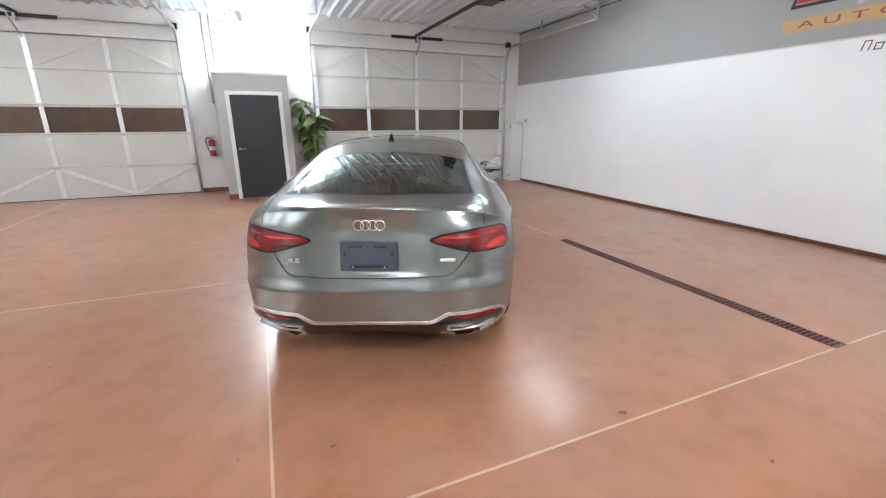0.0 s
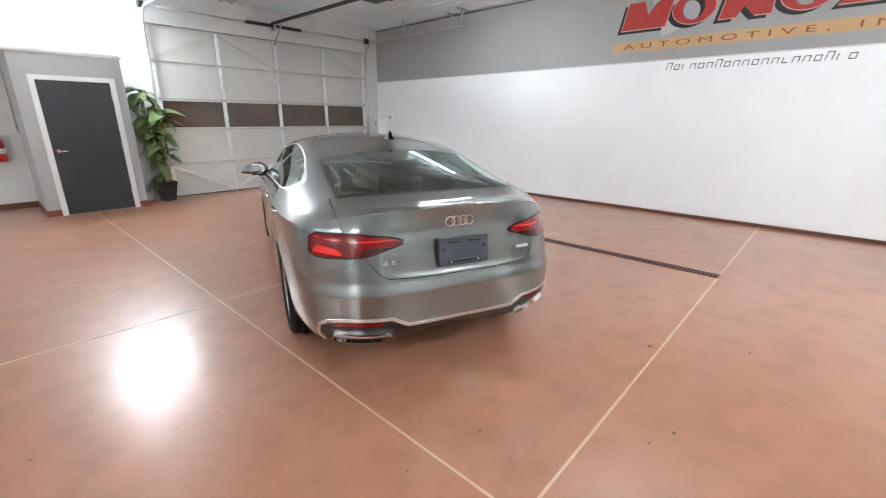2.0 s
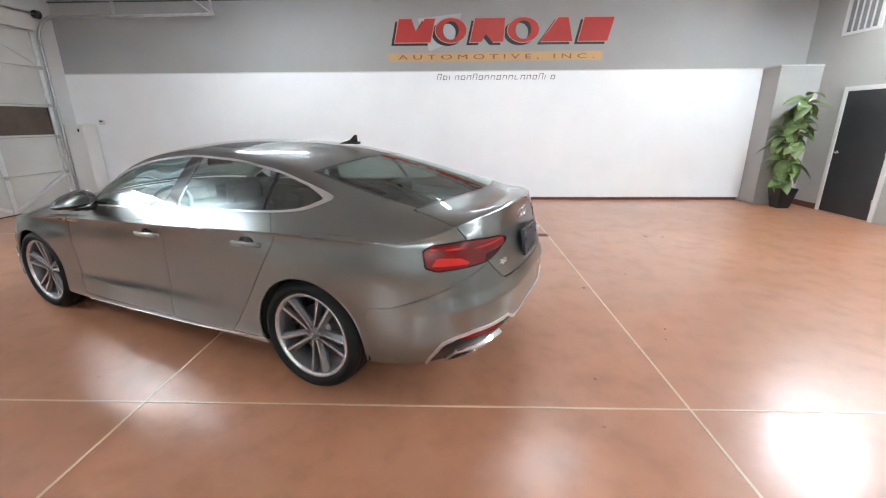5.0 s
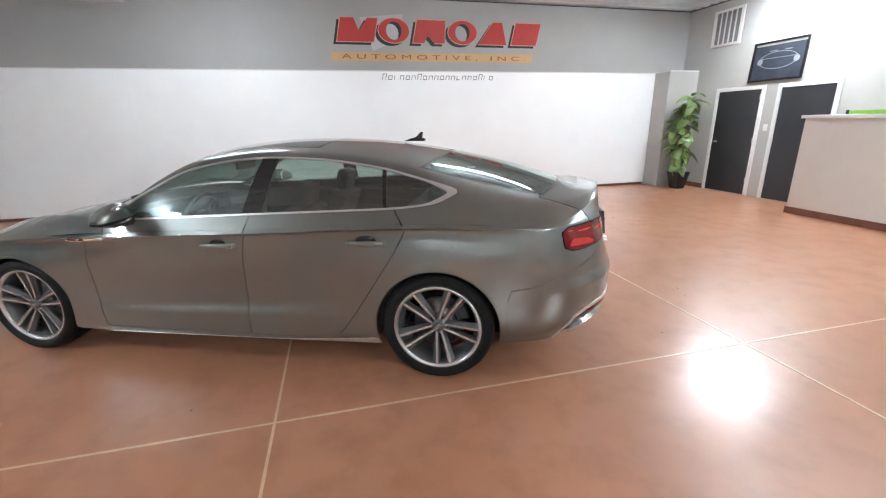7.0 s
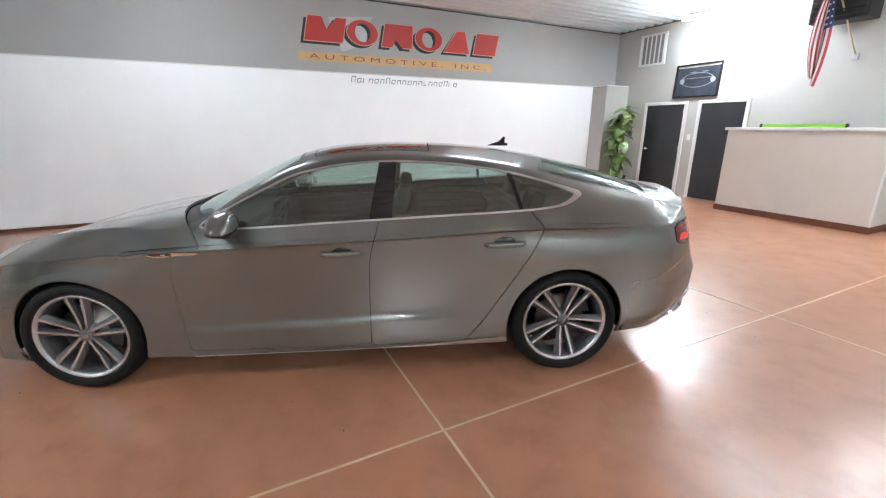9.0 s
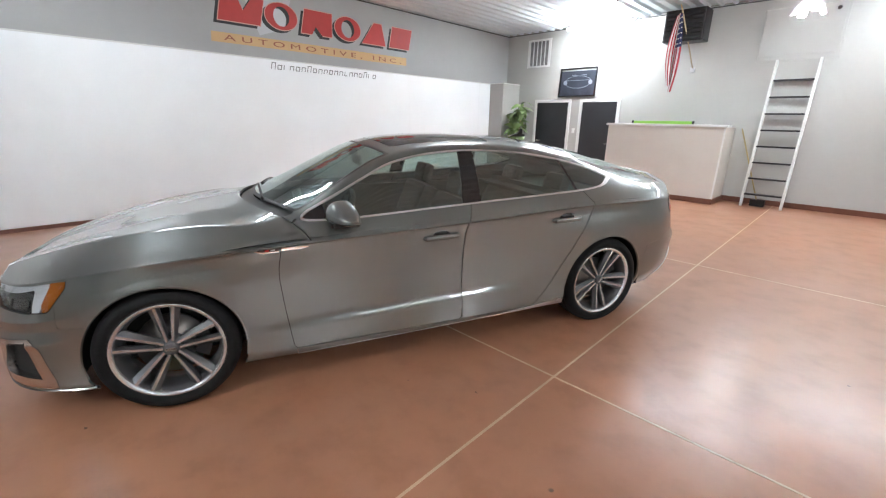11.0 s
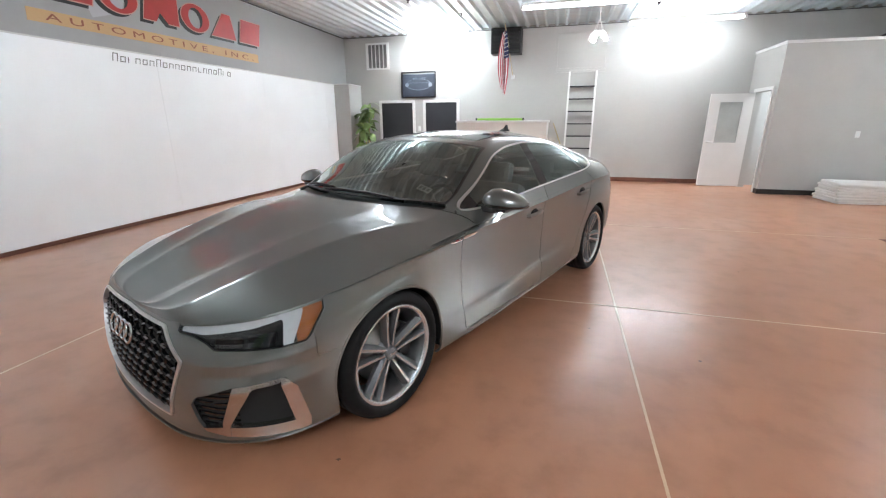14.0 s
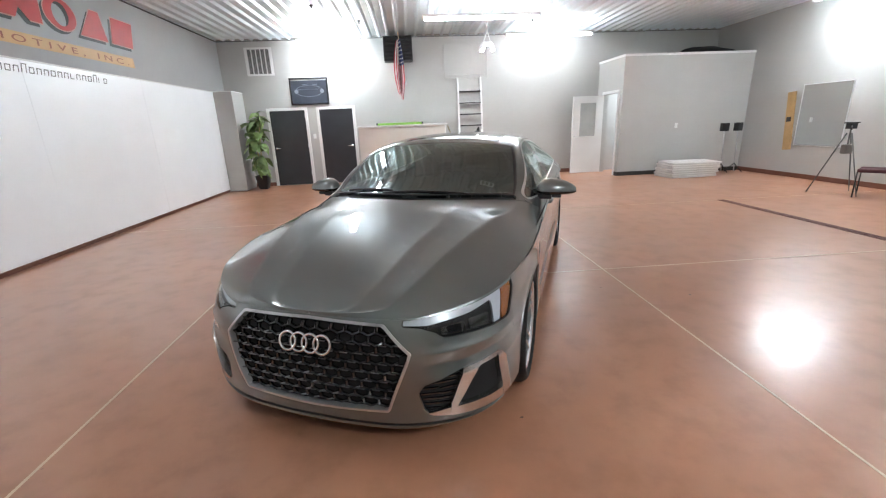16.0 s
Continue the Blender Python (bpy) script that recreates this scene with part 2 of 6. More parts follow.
TOP = CEIL + 0.045
setting("wall_east", boxes((EAST, SOUTH - T, 0, EAST + T, NORTH_A + T, TOP)), WALL, "grey painted wall")
setting("wall_south", boxes((WEST - T, SOUTH - T, 0, EAST, SOUTH, TOP)), WALL_WARM, "light grey painted wall")
setting("wall_west", boxes((WEST - T, SOUTH, 0, WEST, NORTH_A + T, TOP)), WALL_WARM, "light grey painted wall")
# north wall with two openings, stepped back behind the closet
DA, DB, DTOP = (-6.05, -1.15), (1.42, 6.2), 3.11
setting("wall_north", boxes(
    (WEST, NORTH_A, DTOP, 0.2, NORTH_A + T, TOP), (WEST, NORTH_A, 0, DA[0], NORTH_A + T, DTOP), (DA[1], NORTH_A, 0, 0.2, NORTH_A + T, DTOP),
    (0.2, NORTH, 0, DB[0], NORTH + T, TOP), (DB[1], NORTH, 0, EAST, NORTH + T, TOP), (DB[0], NORTH, DTOP, DB[1], NORTH + T, TOP), (0.2, NORTH + T, 0, 0.35, NORTH_A + T, TOP)), WHITE, "white painted wall")
setting("baseboard", boxes(
    (EAST - 0.022, -3.05, 0, EAST, NORTH, 0.042), (EAST - 0.03, -3.05, 0.042, EAST, 9.6, 0.052), (-3.3, SOUTH, 0, 1.0, SOUTH + 0.016, 0.10), (5.66, SOUTH, 0, 6.19, SOUTH + 0.016, 0.1),
    (WEST, -2.45, 0, WEST + 0.016, NORTH_A, 0.10), (-1.1, NORTH_A - 0.016, 0, -0.45, NORTH_A, 0.1)), BASE, "brown painted baseboard")
setting("trim", boxes((EAST - 0.03, SOUTH, CEIL - 0.012, EAST, NORTH, CEIL), (WEST, SOUTH, CEIL - 0.012, EAST, SOUTH + 0.03, CEIL)), DARK_STEEL, "dark gap along the ceiling")
panel = setting("wall_panel", boxes((EAST - 0.008, -3.11, 0.05, EAST, NORTH, 2.415)), BOARD, "glossy white wall panelling")
part("cap_strip", boxes((EAST - 0.014, -3.11, 2.415, EAST, NORTH, 2.433), bevel=0.003), WHITE, panel)
for y in (7.1, 4.66, 2.22, -0.22, -2.66):
    part("seam", boxes((EAST - 0.0098, y - 0.004, 0.06, EAST - 0.008, y + 0.004, 2.415)), BOARD, panel)

# ---- the car: a shell of profiles, cut into panels ----
PAINT = surface("metallic_grey_paint", (0.133, 0.148, 0.142), rough=0.31, metal=0.66, vary=0.02, scale=3, coat=1.0)
PAINT.node_tree.nodes["Principled BSDF"].inputs["Coat IOR"].default_value = 2.1
PAINT.node_tree.nodes["Principled BSDF"].inputs["Coat Roughness"].default_value = 0.02
CHROME = surface("chrome_trim", (0.80, 0.80, 0.80), rough=0.10, metal=1.0, vary=0.03, scale=5)
SATIN = surface("satin_aluminium", (0.62, 0.62, 0.62), rough=0.30, metal=0.8, vary=0.05, scale=10)
GLOSS_BLACK = surface("gloss_black", (0.008, 0.008, 0.009), rough=0.08, vary=0.1, scale=5, coat=0.6)
RUBBER = surface("tyre_rubber", (0.0065, 0.0065, 0.007), rough=0.75, vary=0.3, scale=30, bump=0.1, bump_scale=220)
RUBBER.node_tree.nodes["Principled BSDF"].inputs["Specular IOR Level"].default_value = 0.25
WHEEL_DARK = surface("wheel_grey", (0.12, 0.122, 0.127), rough=0.38, metal=0.6, vary=0.1, scale=12)
WHEEL_FACE = surface("turned_aluminium", (0.56, 0.56, 0.57), rough=0.26, metal=0.75, vary=0.08, scale=16)
DISC = surface("brake_disc", (0.32, 0.30, 0.28), rough=0.35, metal=1.0, vary=0.2, scale=20)
TAIL_RED = surface("tail_lamp_red", (0.17, 0.002, 0.003), rough=0.12, vary=0.2, scale=14, coat=0.4)
TAIL_DARK = surface("tail_lamp_dark_red", (0.05, 0.002, 0.003), rough=0.15, vary=0.2, scale=14, coat=0.4)
TAIL_LIGHT = surface("tail_lamp_bright_red", (0.62, 0.02, 0.016), rough=0.15, vary=0.15, scale=20, coat=0.4)
AMBER = surface("amber_lens", (0.30, 0.085, 0.012), rough=0.15, vary=0.1, scale=20, coat=1.0)
LAMP_WHITE = surface("lamp_white", (0.50, 0.52, 0.55), rough=0.2, vary=0.05, scale=20, coat=1.0)
LAMP_DARK = surface("lamp_housing", (0.035, 0.036, 0.038), rough=0.2, metal=0.5, vary=0.2, scale=20)
PLATE = surface("plate_holder_plastic", (0.045, 0.055, 0.075), rough=0.5, vary=0.12, scale=10)
LEATHER = surface("black_leather", (0.014, 0.0145, 0.0155), rough=0.5, vary=0.2, scale=20, bump=0.08, bump_scale=150)
CABIN = surface("dark_cabin_trim", (0.009, 0.009, 0.010), rough=0.6, vary=0.2, scale=10)
HEADLINER = surface("headliner_cloth", (0.035, 0.035, 0.035), rough=0.9, vary=0.05, scale=10)
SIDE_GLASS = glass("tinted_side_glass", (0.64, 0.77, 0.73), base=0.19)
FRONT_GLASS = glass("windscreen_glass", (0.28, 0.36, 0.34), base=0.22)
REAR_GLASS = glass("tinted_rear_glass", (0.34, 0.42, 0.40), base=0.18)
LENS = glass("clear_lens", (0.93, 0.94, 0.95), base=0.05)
LABEL_WHITE = surface("sticker_white", (0.70, 0.74, 0.72), rough=0.5)


def curve_through(xs, ys):
    """A smooth monotone curve through a few values."""
    xs, ys = np.asarray(xs, float), np.asarray(ys, float)
    if xs[0] > xs[-1]:
        xs, ys = xs[::-1], ys[::-1]
    h, dl = np.diff(xs), np.diff(ys) / np.diff(xs)
    m = np.zeros(len(xs))
    m[0], m[-1] = dl[0], dl[-1]
    for i in range(1, len(xs) - 1):
        if dl[i - 1] * dl[i] > 0:
            w1, w2 = 2 * h[i] + h[i - 1], h[i] + 2 * h[i - 1]
            m[i] = (w1 + w2) / (w1 / dl[i - 1] + w2 / dl[i])

    def f(x):
        x = np.clip(np.asarray(x, float), xs[0], xs[-1])
        i = np.clip(np.searchsorted(xs, x) - 1, 0, len(h) - 1)
        t = (x - xs[i]) / h[i]
        return (2 * t**3 - 3 * t**2 + 1) * ys[i] + (t**3 - 2 * t**2 + t) * h[i] * m[i] + (3 * t**2 - 2 * t**3) * ys[i + 1] + (t**3 - t**2) * h[i] * m[i + 1]

    return f


def smooth_path(points, step):
    """Catmull-Rom through 2D points, sampled at about equal steps."""
    p = np.array(points, float)
    p = np.vstack([p[0] * [1, -1] + [0, 0] if abs(p[0][1]) < 1e-6 else 2 * p[0] - p[1], p, p[-1]])
    p[0] = [points[1][0], -points[1][1]]
    p[-1] = [points[-2][0], -points[-2][1]]
    dense = []
    for i in range(1, len(p) - 2):
        t = np.linspace(0, 1, 60, endpoint=False)[:, None]
        a, b, c, d = p[i - 1 : i + 3]
        dense.append(0.5 * (2 * b + (c - a) * t + (2 * a - 5 * b + 4 * c - d) * t**2 + (3 * b - a - 3 * c + d) * t**3))
    dense = np.vstack(dense + [p[-2:-1]])
    s = np.r_[0, np.cumsum(np.linalg.norm(np.diff(dense, axis=0), axis=1))]
    n = int(s[-1] / step)
    at = np.linspace(0, s[-1], n + 1)
    return at, np.c_[np.interp(at, s, dense[:, 0]), np.interp(at, s, dense[:, 1])]


# plan outline, tail to nose
STEP = 0.018
ENDS = int(0.93 / STEP)
S, OUT = smooth_path([(-2.47, 0), (-2.455, 0.36), (-2.38, 0.61), (-2.225, 0.77), (-1.96, 0.872), (-1.41, 0.918), (-0.8, 0.91), (0, 0.905), (0.8, 0.908), (1.41, 0.918), (1.74, 0.895), (1.97, 0.825), (2.135, 0.68), (2.243, 0.45), (2.278, 0.2), (2.284, 0)], STEP)
TANGENT = np.gradient(OUT, S, axis=0)
NRM = np.c_[TANGENT[:, 1] * -1, TANGENT[:, 0]]
NRM /= np.linalg.norm(NRM, axis=1)[:, None]
NRM[np.r_[0, -1]] = [[-1, 0], [1, 0]]


def s_at_x(x):
    i = np.argmax(OUT[:, 1] > 0.8)
    return float(np.interp(x, OUT[i:, 0], S[i:])) if x < 1.9 else float(S[i:][np.argmin(abs(OUT[i:, 0] - x))])


def s_rear(y):
    return float(np.interp(y, OUT[:ENDS, 1], S[:ENDS]))


def s_front(y):
    return float(np.interp(y, OUT[::-1][:ENDS, 1], S[::-1][:ENDS]))


# upright profiles (height, inset) along the outline
PROFILES = [
    (0, [(0.30, 0.14), (0.40, 0.03), (0.48, 0.005), (0.62, 0.0), (0.69, 0.013), (0.74, 0.036), (0.97, 0.078), (1.068, 0.066)]),
    (s_rear(0.64), [(0.25, 0.14), (0.38, 0.02), (0.46, 0.0), (0.60, 0.0), (0.68, 0.016), (0.76, 0.034), (0.925, 0.074), (1.02, 0.122)]),
    (s_at_x(-1.95), [(0.24, 0.06), (0.32, 0.02), (0.42, 0.005), (0.56, 0.0), (0.66, 0.0), (0.76, 0.004), (0.905, 0.028), (0.93, 0.034)]),
    (s_at_x(-1.41), [(0.215, 0.05), (0.30, 0.015), (0.40, 0.0), (0.55, -0.006), (0.68, -0.008), (0.80, 0.002), (0.914, 0.021), (0.938, 0.006)]),
    (s_at_x(-0.3), [(0.195, 0.03), (0.225, 0.002), (0.375, 0.003), (0.435, 0.018), (0.57, 0.020), (0.70, 0.016), (0.860, 0.017), (0.885, 0.0)]),
    (s_at_x(0.8), [(0.185, 0.03), (0.21, 0.002), (0.345, 0.005), (0.405, 0.013), (0.54, 0.016), (0.66, 0.013), (0.814, 0.013), (0.838, 0.0)]),
    (s_at_x(1.41), [(0.18, 0.04), (0.24, 0.01), (0.36, 0.0), (0.46, 0.0), (0.56, -0.008), (0.68, -0.012), (0.762, 0.008), (0.803, 0.016)]),
    (s_at_x(1.75), [(0.17, 0.05), (0.22, 0.01), (0.32, 0.0), (0.42, 0.0), (0.52, 0.003), (0.61, 0.010), (0.69, 0.026), (0.760, 0.048)]),
    (s_front(0.70), [(0.155, 0.06), (0.185, 0.01), (0.27, 0.0), (0.36, 0.0), (0.48, 0.011), (0.56, 0.027), (0.63, 0.050), (0.700, 0.088)]),
    (s_front(0.42), [(0.15, 0.05), (0.175, 0.005), (0.24, 0.008), (0.34, 0.0), (0.46, 0.007), (0.55, 0.020), (0.615, 0.038), (0.676, 0.064)]),
    (S[-1], [(0.15, 0.05), (0.175, 0.005), (0.23, 0.01), (0.33, 0.0), (0.44, 0.005), (0.54, 0.018), (0.62, 0.040), (0.674, 0.070)]),
]
ks = [k[0] for k in PROFILES]
KZ = np.array([curve_through(ks, [k[1][j][0] for k in PROFILES])(S) for j in range(8)])
KD = np.array([curve_through(ks, [k[1][j][1] for k in PROFILES])(S) for j in range(8)])

centre_line = curve_through(
    [-2.41, -2.3, -2.12, -1.85, -1.6, -1.32, -1.03, -0.7, -0.37, 0, 0.2, 0.55, 0.98, 1.3, 1.7, 2.0, 2.12, 2.21],
    [1.072, 1.064, 1.108, 1.190, 1.253, 1.31, 1.354, 1.38, 1.389, 1.372, 1.337, 1.19, 0.998, 0.940, 0.848, 0.757, 0.717, 0.682])
rail_y = curve_through([-2.4, -1.9, -1.5, -1.35, -1.08, -0.73, -0.35, -0.05, 0.2, 0.48, 0.76, 0.95, 1.3, 1.57, 1.79, 1.94, 2.08, 2.2], [0.66, 0.655, 0.64, 0.625, 0.60, 0.585, 0.585, 0.60, 0.645, 0.71, 0.745, 0.725, 0.645, 0.572, 0.508, 0.462, 0.415, 0.37])
rail_z = curve_through([-2.4, -1.9, -1.5, -1.35, -1.08, -0.73, -0.35, -0.05, 0.2, 0.48, 0.76, 2.2], [1.03, 1.075, 1.155, 1.198, 1.266, 1.316, 1.332, 1.311, 1.264, 1.122, 0.962, 0.9])
LOW, SIDE, OVER = 84, 18, 30


def step01(a, b, x):
    t = np.clip((x - a) / (b - a), 0, 1)
    return t * t * (3 - 2 * t)


def shell():
    """Rows of x, y, z, arc length, zone (-1..0 lower, 0..1 side, 1..2 top)."""
    grid = []
    for i in range(len(S)):
        q = np.linspace(0, 7, LOW + 1)
        zz, dd = KZ[:, i], KD[:, i]
        pad = lambda a: np.r_[2 * a[0] - a[1], a, 2 * a[-1] - a[-2]]
        pz, pd = pad(zz), pad(dd)
        k = np.minimum(q.astype(int), 6)
        t = q - k
        cat = lambda p: 0.5 * (2 * p[k + 1] + (p[k + 2] - p[k]) * t + (2 * p[k] - 5 * p[k + 1] + 4 * p[k + 2] - p[k + 3]) * t**2 + (3 * p[k + 1] - p[k] - 3 * p[k + 2] + p[k + 3]) * t**3)
        z, d = cat(pz), cat(pd)
        x, y = OUT[i, 0] - NRM[i, 0] * d, np.maximum(OUT[i, 1] - NRM[i, 1] * d, 0)
        rows = [(x[j], y[j], z[j], S[i], q[j] / 7 - 1) for j in range(LOW + 1)]
        xe, ye, ze = x[-1], y[-1], z[-1]
        zc = max(float(centre_line(xe)), ze - 0.004)
        yr = min(float(rail_y(xe)), 0.8 * ye)
        deck = ze + (zc - ze) * (1 - (yr / max(ye, 1e-6)) ** 2.3) + (0.020 + 0.012 * float(step01(0.9, 1.3, xe))) * min(1, ye / 0.6)
        w = max(float(step01(0.62, 0.98, xe)), 1 - float(step01(-2.3, -1.95, xe)))
        zr = (1 - w) * float(rail_z(xe)) + w * deck
        bulge = 0.016 * (1 - w) + 0.003
        my, mz = (ye + yr) / 2, (ze + zr) / 2
        dy, dz = yr - ye, zr - ze
        ln = math.hypot(dy, dz) + 1e-9
        my, mz = my + dz / ln * bulge * 2, mz - dy / ln * bulge * 2
        up = []
        for t in np.linspace(0, 1, SIDE + 1)[1:]:
            up.append([(1 - t) ** 2 * ye + 2 * t * (1 - t) * my + t * t * yr, (1 - t) ** 2 * ze + 2 * t * (1 - t) * mz + t * t * zr, t])
        for t in np.linspace(0, 1, OVER + 1)[1:]:
            yy = yr * (1 - t)
            up.append([yy, zr + (zc - zr) * (1 - (1 - t) ** 2.1), 1 + t])
        up = np.array(up)
        for _ in range(2 if xe < 0.8 else 0):
            for j in range(SIDE - 3, SIDE + 3):
                up[j, :2] = (up[j - 1, :2] + 2 * up[j, :2] + up[j + 1, :2]) / 4
        rows += [(xe, max(a, 0), b, S[i], v) for a, b, v in up]
        grid.append(rows)
    # even out the sheet along its length
    sheet = np.array(grid)
    for n in range(24):
        first = LOW + 1 if n >= 6 else 0
        mid = sheet[:, first:, :3]
        mid[3:-3] = (mid[2:-4] + 2 * mid[3:-3] + mid[4:-2]) / 4
    # pressed creases: two a side on the bonnet, the shoulder line and the ridge low on the doors
    x, v = sheet[:, :, 0], sheet[:, :, 4]
    tent = lambda at, wide: np.clip(1 - abs(v - at) / wide, 0, 1) ** 2
    front = step01(0.95, 1.25, x)
    sheet[:, :, 2] += front * ((0.006 - 0.003 * step01(1.6, 2.0, x)) * tent(1.0, 0.50) + 0.007 * tent(1.42, 0.30))
    over_wheel = np.exp(-((abs(x) - 1.41) / 0.34) ** 2)
    doors = step01(-1.95, -1.6, x) * (1 - step01(1.6, 1.95, x)) * (1 + 1.2 * over_wheel)
    low = step01(-1.05, -0.8, x) * (1 - step01(0.75, 0.95, x))
    swell = doors * (0.002 * tent(0.0, 0.16) - 0.002 * tent(-0.2, 0.16)) + low * (0.002 * tent(-5 / 7, 0.12) - 0.001 * tent(-0.56, 0.16))
    sheet[:, :, 1] += np.where((v > -0.99) & (v < 0.5), swell, 0)
    nose = step01(1.75, 1.95, x) * step01(0.50, 0.60, sheet[:, :, 1]) * (0.008 * tent(-0.33, 0.09) - 0.006 * tent(-0.42, 0.08) + 0.009 * tent(-0.50, 0.08))
    sheet[:, :, :2] += NRM[:, None, :] * np.where((v > -0.99) & (v < 0), nose, 0)[:, :, None]
    tail = (1 - step01(-2.25, -1.95, x)) * (0.010 * tent(-4 / 7, 0.13) + 0.004 * tent(0.0, 0.11) - 0.006 * tent(-0.16, 0.12))
    sheet[:, :, :2] += NRM[:, None, :] * np.where((v > -0.99) & (v < 0.5), tail, 0)[:, :, None]
    return [[tuple(v) for v in row] for row in sheet]


GRID = shell()
VERTS = [r for row in GRID for r in row]
COLS = LOW + 1 + SIDE + OVER
FACES = []
for i in range(len(S) - 1):
    for j in range(COLS - 1):
        a, b, c, d = i * COLS + j, (i + 1) * COLS + j, (i + 1) * COLS + j + 1, i * COLS + j + 1
        FACES.append((a, d, c, b))


def cut(faces, field):
    """Splits faces where field(x, y, z, s, v) changes sign: (below zero, above zero)."""
    arr = np.array(VERTS)
    val = np.asarray(field(*arr.T))
    ins, outs, seen = [], [], {}

    def mid(a, b):
        key = (min(a, b), max(a, b))
        if key not in seen:
            va, vb = val[key[0]], val[key[1]]
            t = va / (va - vb)
            VERTS.append(tuple(arr[key[0]] * (1 - t) + arr[key[1]] * t))
            seen[key] = len(VERTS) - 1
        return seen[key]

    for f in faces:
        sg = [val[k] <= 0 for k in f]
        if all(sg):
            ins.append(f)
        elif not any(sg):
            outs.append(f)
        else:
            fi, fo = [], []
            for n, k in enumerate(f):
                m = f[(n + 1) % len(f)]
                (fi if val[k] <= 0 else fo).append(k)
                if (val[k] <= 0) != (val[m] <= 0):
                    x = mid(k, m)
                    fi.append(x)
                    fo.append(x)
            if len(fi) > 2:
                ins.append(tuple(fi))
            if len(fo) > 2:
                outs.append(tuple(fo))
    return ins, outs


def polygon(points, u, v):
    """Signed distance of (u, v) from a closed outline, below zero inside."""
    p = np.array(points, float)
    q = np.c_[u, v]
    best, odd = np.full(len(q), 1e9), np.zeros(len(q), bool)
    for a, b in zip(p, np.roll(p, -1, 0)):
        e, w = b - a, q - a
        t = np.clip((w @ e) / (e @ e), 0, 1)
        best = np.minimum(best, np.linalg.norm(w - t[:, None] * e, axis=1))
        cond = (a[1] > q[:, 1]) != (b[1] > q[:, 1])
        with np.errstate(divide="ignore", invalid="ignore"):
            cross = a[0] + (q[:, 1] - a[1]) / (b[1] - a[1]) * (b[0] - a[0])
        odd ^= cond & (q[:, 0] < cross)
    return np.where(odd, -best, best)


def rounded(points, n=2):
    """Corner cutting of a closed outline."""
    p = np.array(points, float)
    for _ in range(n):
        nx = np.roll(p, -1, 0)
        p = np.stack([p * 0.82 + nx * 0.18, p * 0.18 + nx * 0.82], 1).reshape(-1, 2)
    return p


def panel_mesh(faces, thick, out, side):
    """Mesh data of cut faces. side: 1 left, -1 right, 0 both halves welded at the middle."""
    idx = sorted({k for f in faces for k in f})
    pos = {k: n for n, k in enumerate(idx)}
    v = np.array([VERTS[k][:3] for k in idx])
    fs = [tuple(dict.fromkeys(pos[k] for k in f)) for f in faces]
    fs = [f for f in fs if len(f) > 2]
    if side == -1:
        v = v * [1, -1, 1]
        fs = [f[::-1] for f in fs]
    elif side == 0:
        n = len(v)
        mirror = {k: (k if abs(v[k, 1]) < 1e-5 else k + n) for k in range(n)}
        fs = fs + [tuple(mirror[k] for k in f[::-1]) for f in fs]
        v = np.vstack([v, v * [1, -1, 1]])
    bm = bmesh.new()
    bv = [bm.verts.new(p) for p in v]
    for f in fs:
        try:
            bm.faces.new([bv[k] for k in f]).smooth = True
        except ValueError:
            pass
    bmesh.ops.remove_doubles(bm, verts=bm.verts, dist=1e-5)
    bmesh.ops.dissolve_degenerate(bm, edges=bm.edges, dist=1e-5)
    bmesh.ops.delete(bm, geom=[x for x in bm.verts if not x.link_faces], context="VERTS")
    bm.normal_update()
    if out:
        for x in [(x, x.co + x.normal * out) for x in bm.verts]:
            x[0].co = x[1]
    if thick:
        for e in [e for e in bm.edges if e.is_boundary]:
            a, b = e.verts
            f = e.link_faces[0]
            lead = next(l for l in f.loops if l.edge == e)
            a, b = lead.vert, lead.link_loop_next.vert
            w = [bm.verts.new(p) for p in (a.co, b.co, b.co - b.normal * thick, a.co - a.normal * thick)]
            bm.faces.new((w[1], w[0], w[3], w[2]))
    return bm


def raw(name, bm, mat, parent, label="", sharp=40):
    mesh = bpy.data.meshes.new(name)
    bm.to_mesh(mesh)
    bm.free()
    mesh.set_sharp_from_angle(angle=radians(sharp))
    mesh.materials.append(mat)
    ob = new(name, mesh)
    ob.parent = parent
    return tagged(ob, label)


CAR_AT = pose(1.622, 4.342, 0, 0, 0, 67.4)
car = thing("car", "glossy metallic grey four-door liftback car with dark tinted windows", "car", CAR_AT)


def centre(name, faces, mat, label="", thick=0.014, out=0.0, parent=None):
    return raw(name, panel_mesh(faces, thick, out, 0), mat, parent or car, label)


def pair(name, faces, mat, label="", thick=0.014, out=0.0, parents=None):
    return [raw(name, panel_mesh(faces, thick, out, k), mat, parents[n] if parents else car, label) for n, k in enumerate((1, -1))]


GAP = 0.0022
body = FACES


def take(field, gap=GAP):
    """Takes the part of the body inside field, and leaves a shut line round it."""
    global body
    inside, rest = cut(body, lambda *a: field(*a) + gap)
    _, body = cut(rest, lambda *a: field(*a) - gap)
    return inside


# wheel arches
WHEEL_X, ARCH = (1.4125, -1.4125), (0.366, 0.370)
for wx, r in zip(WHEEL_X, ARCH):
    _, body = cut(body, lambda x, y, z, s, v: np.where(v < 0, np.hypot(x - wx, z - 0.328) - r, 1))
liner = body

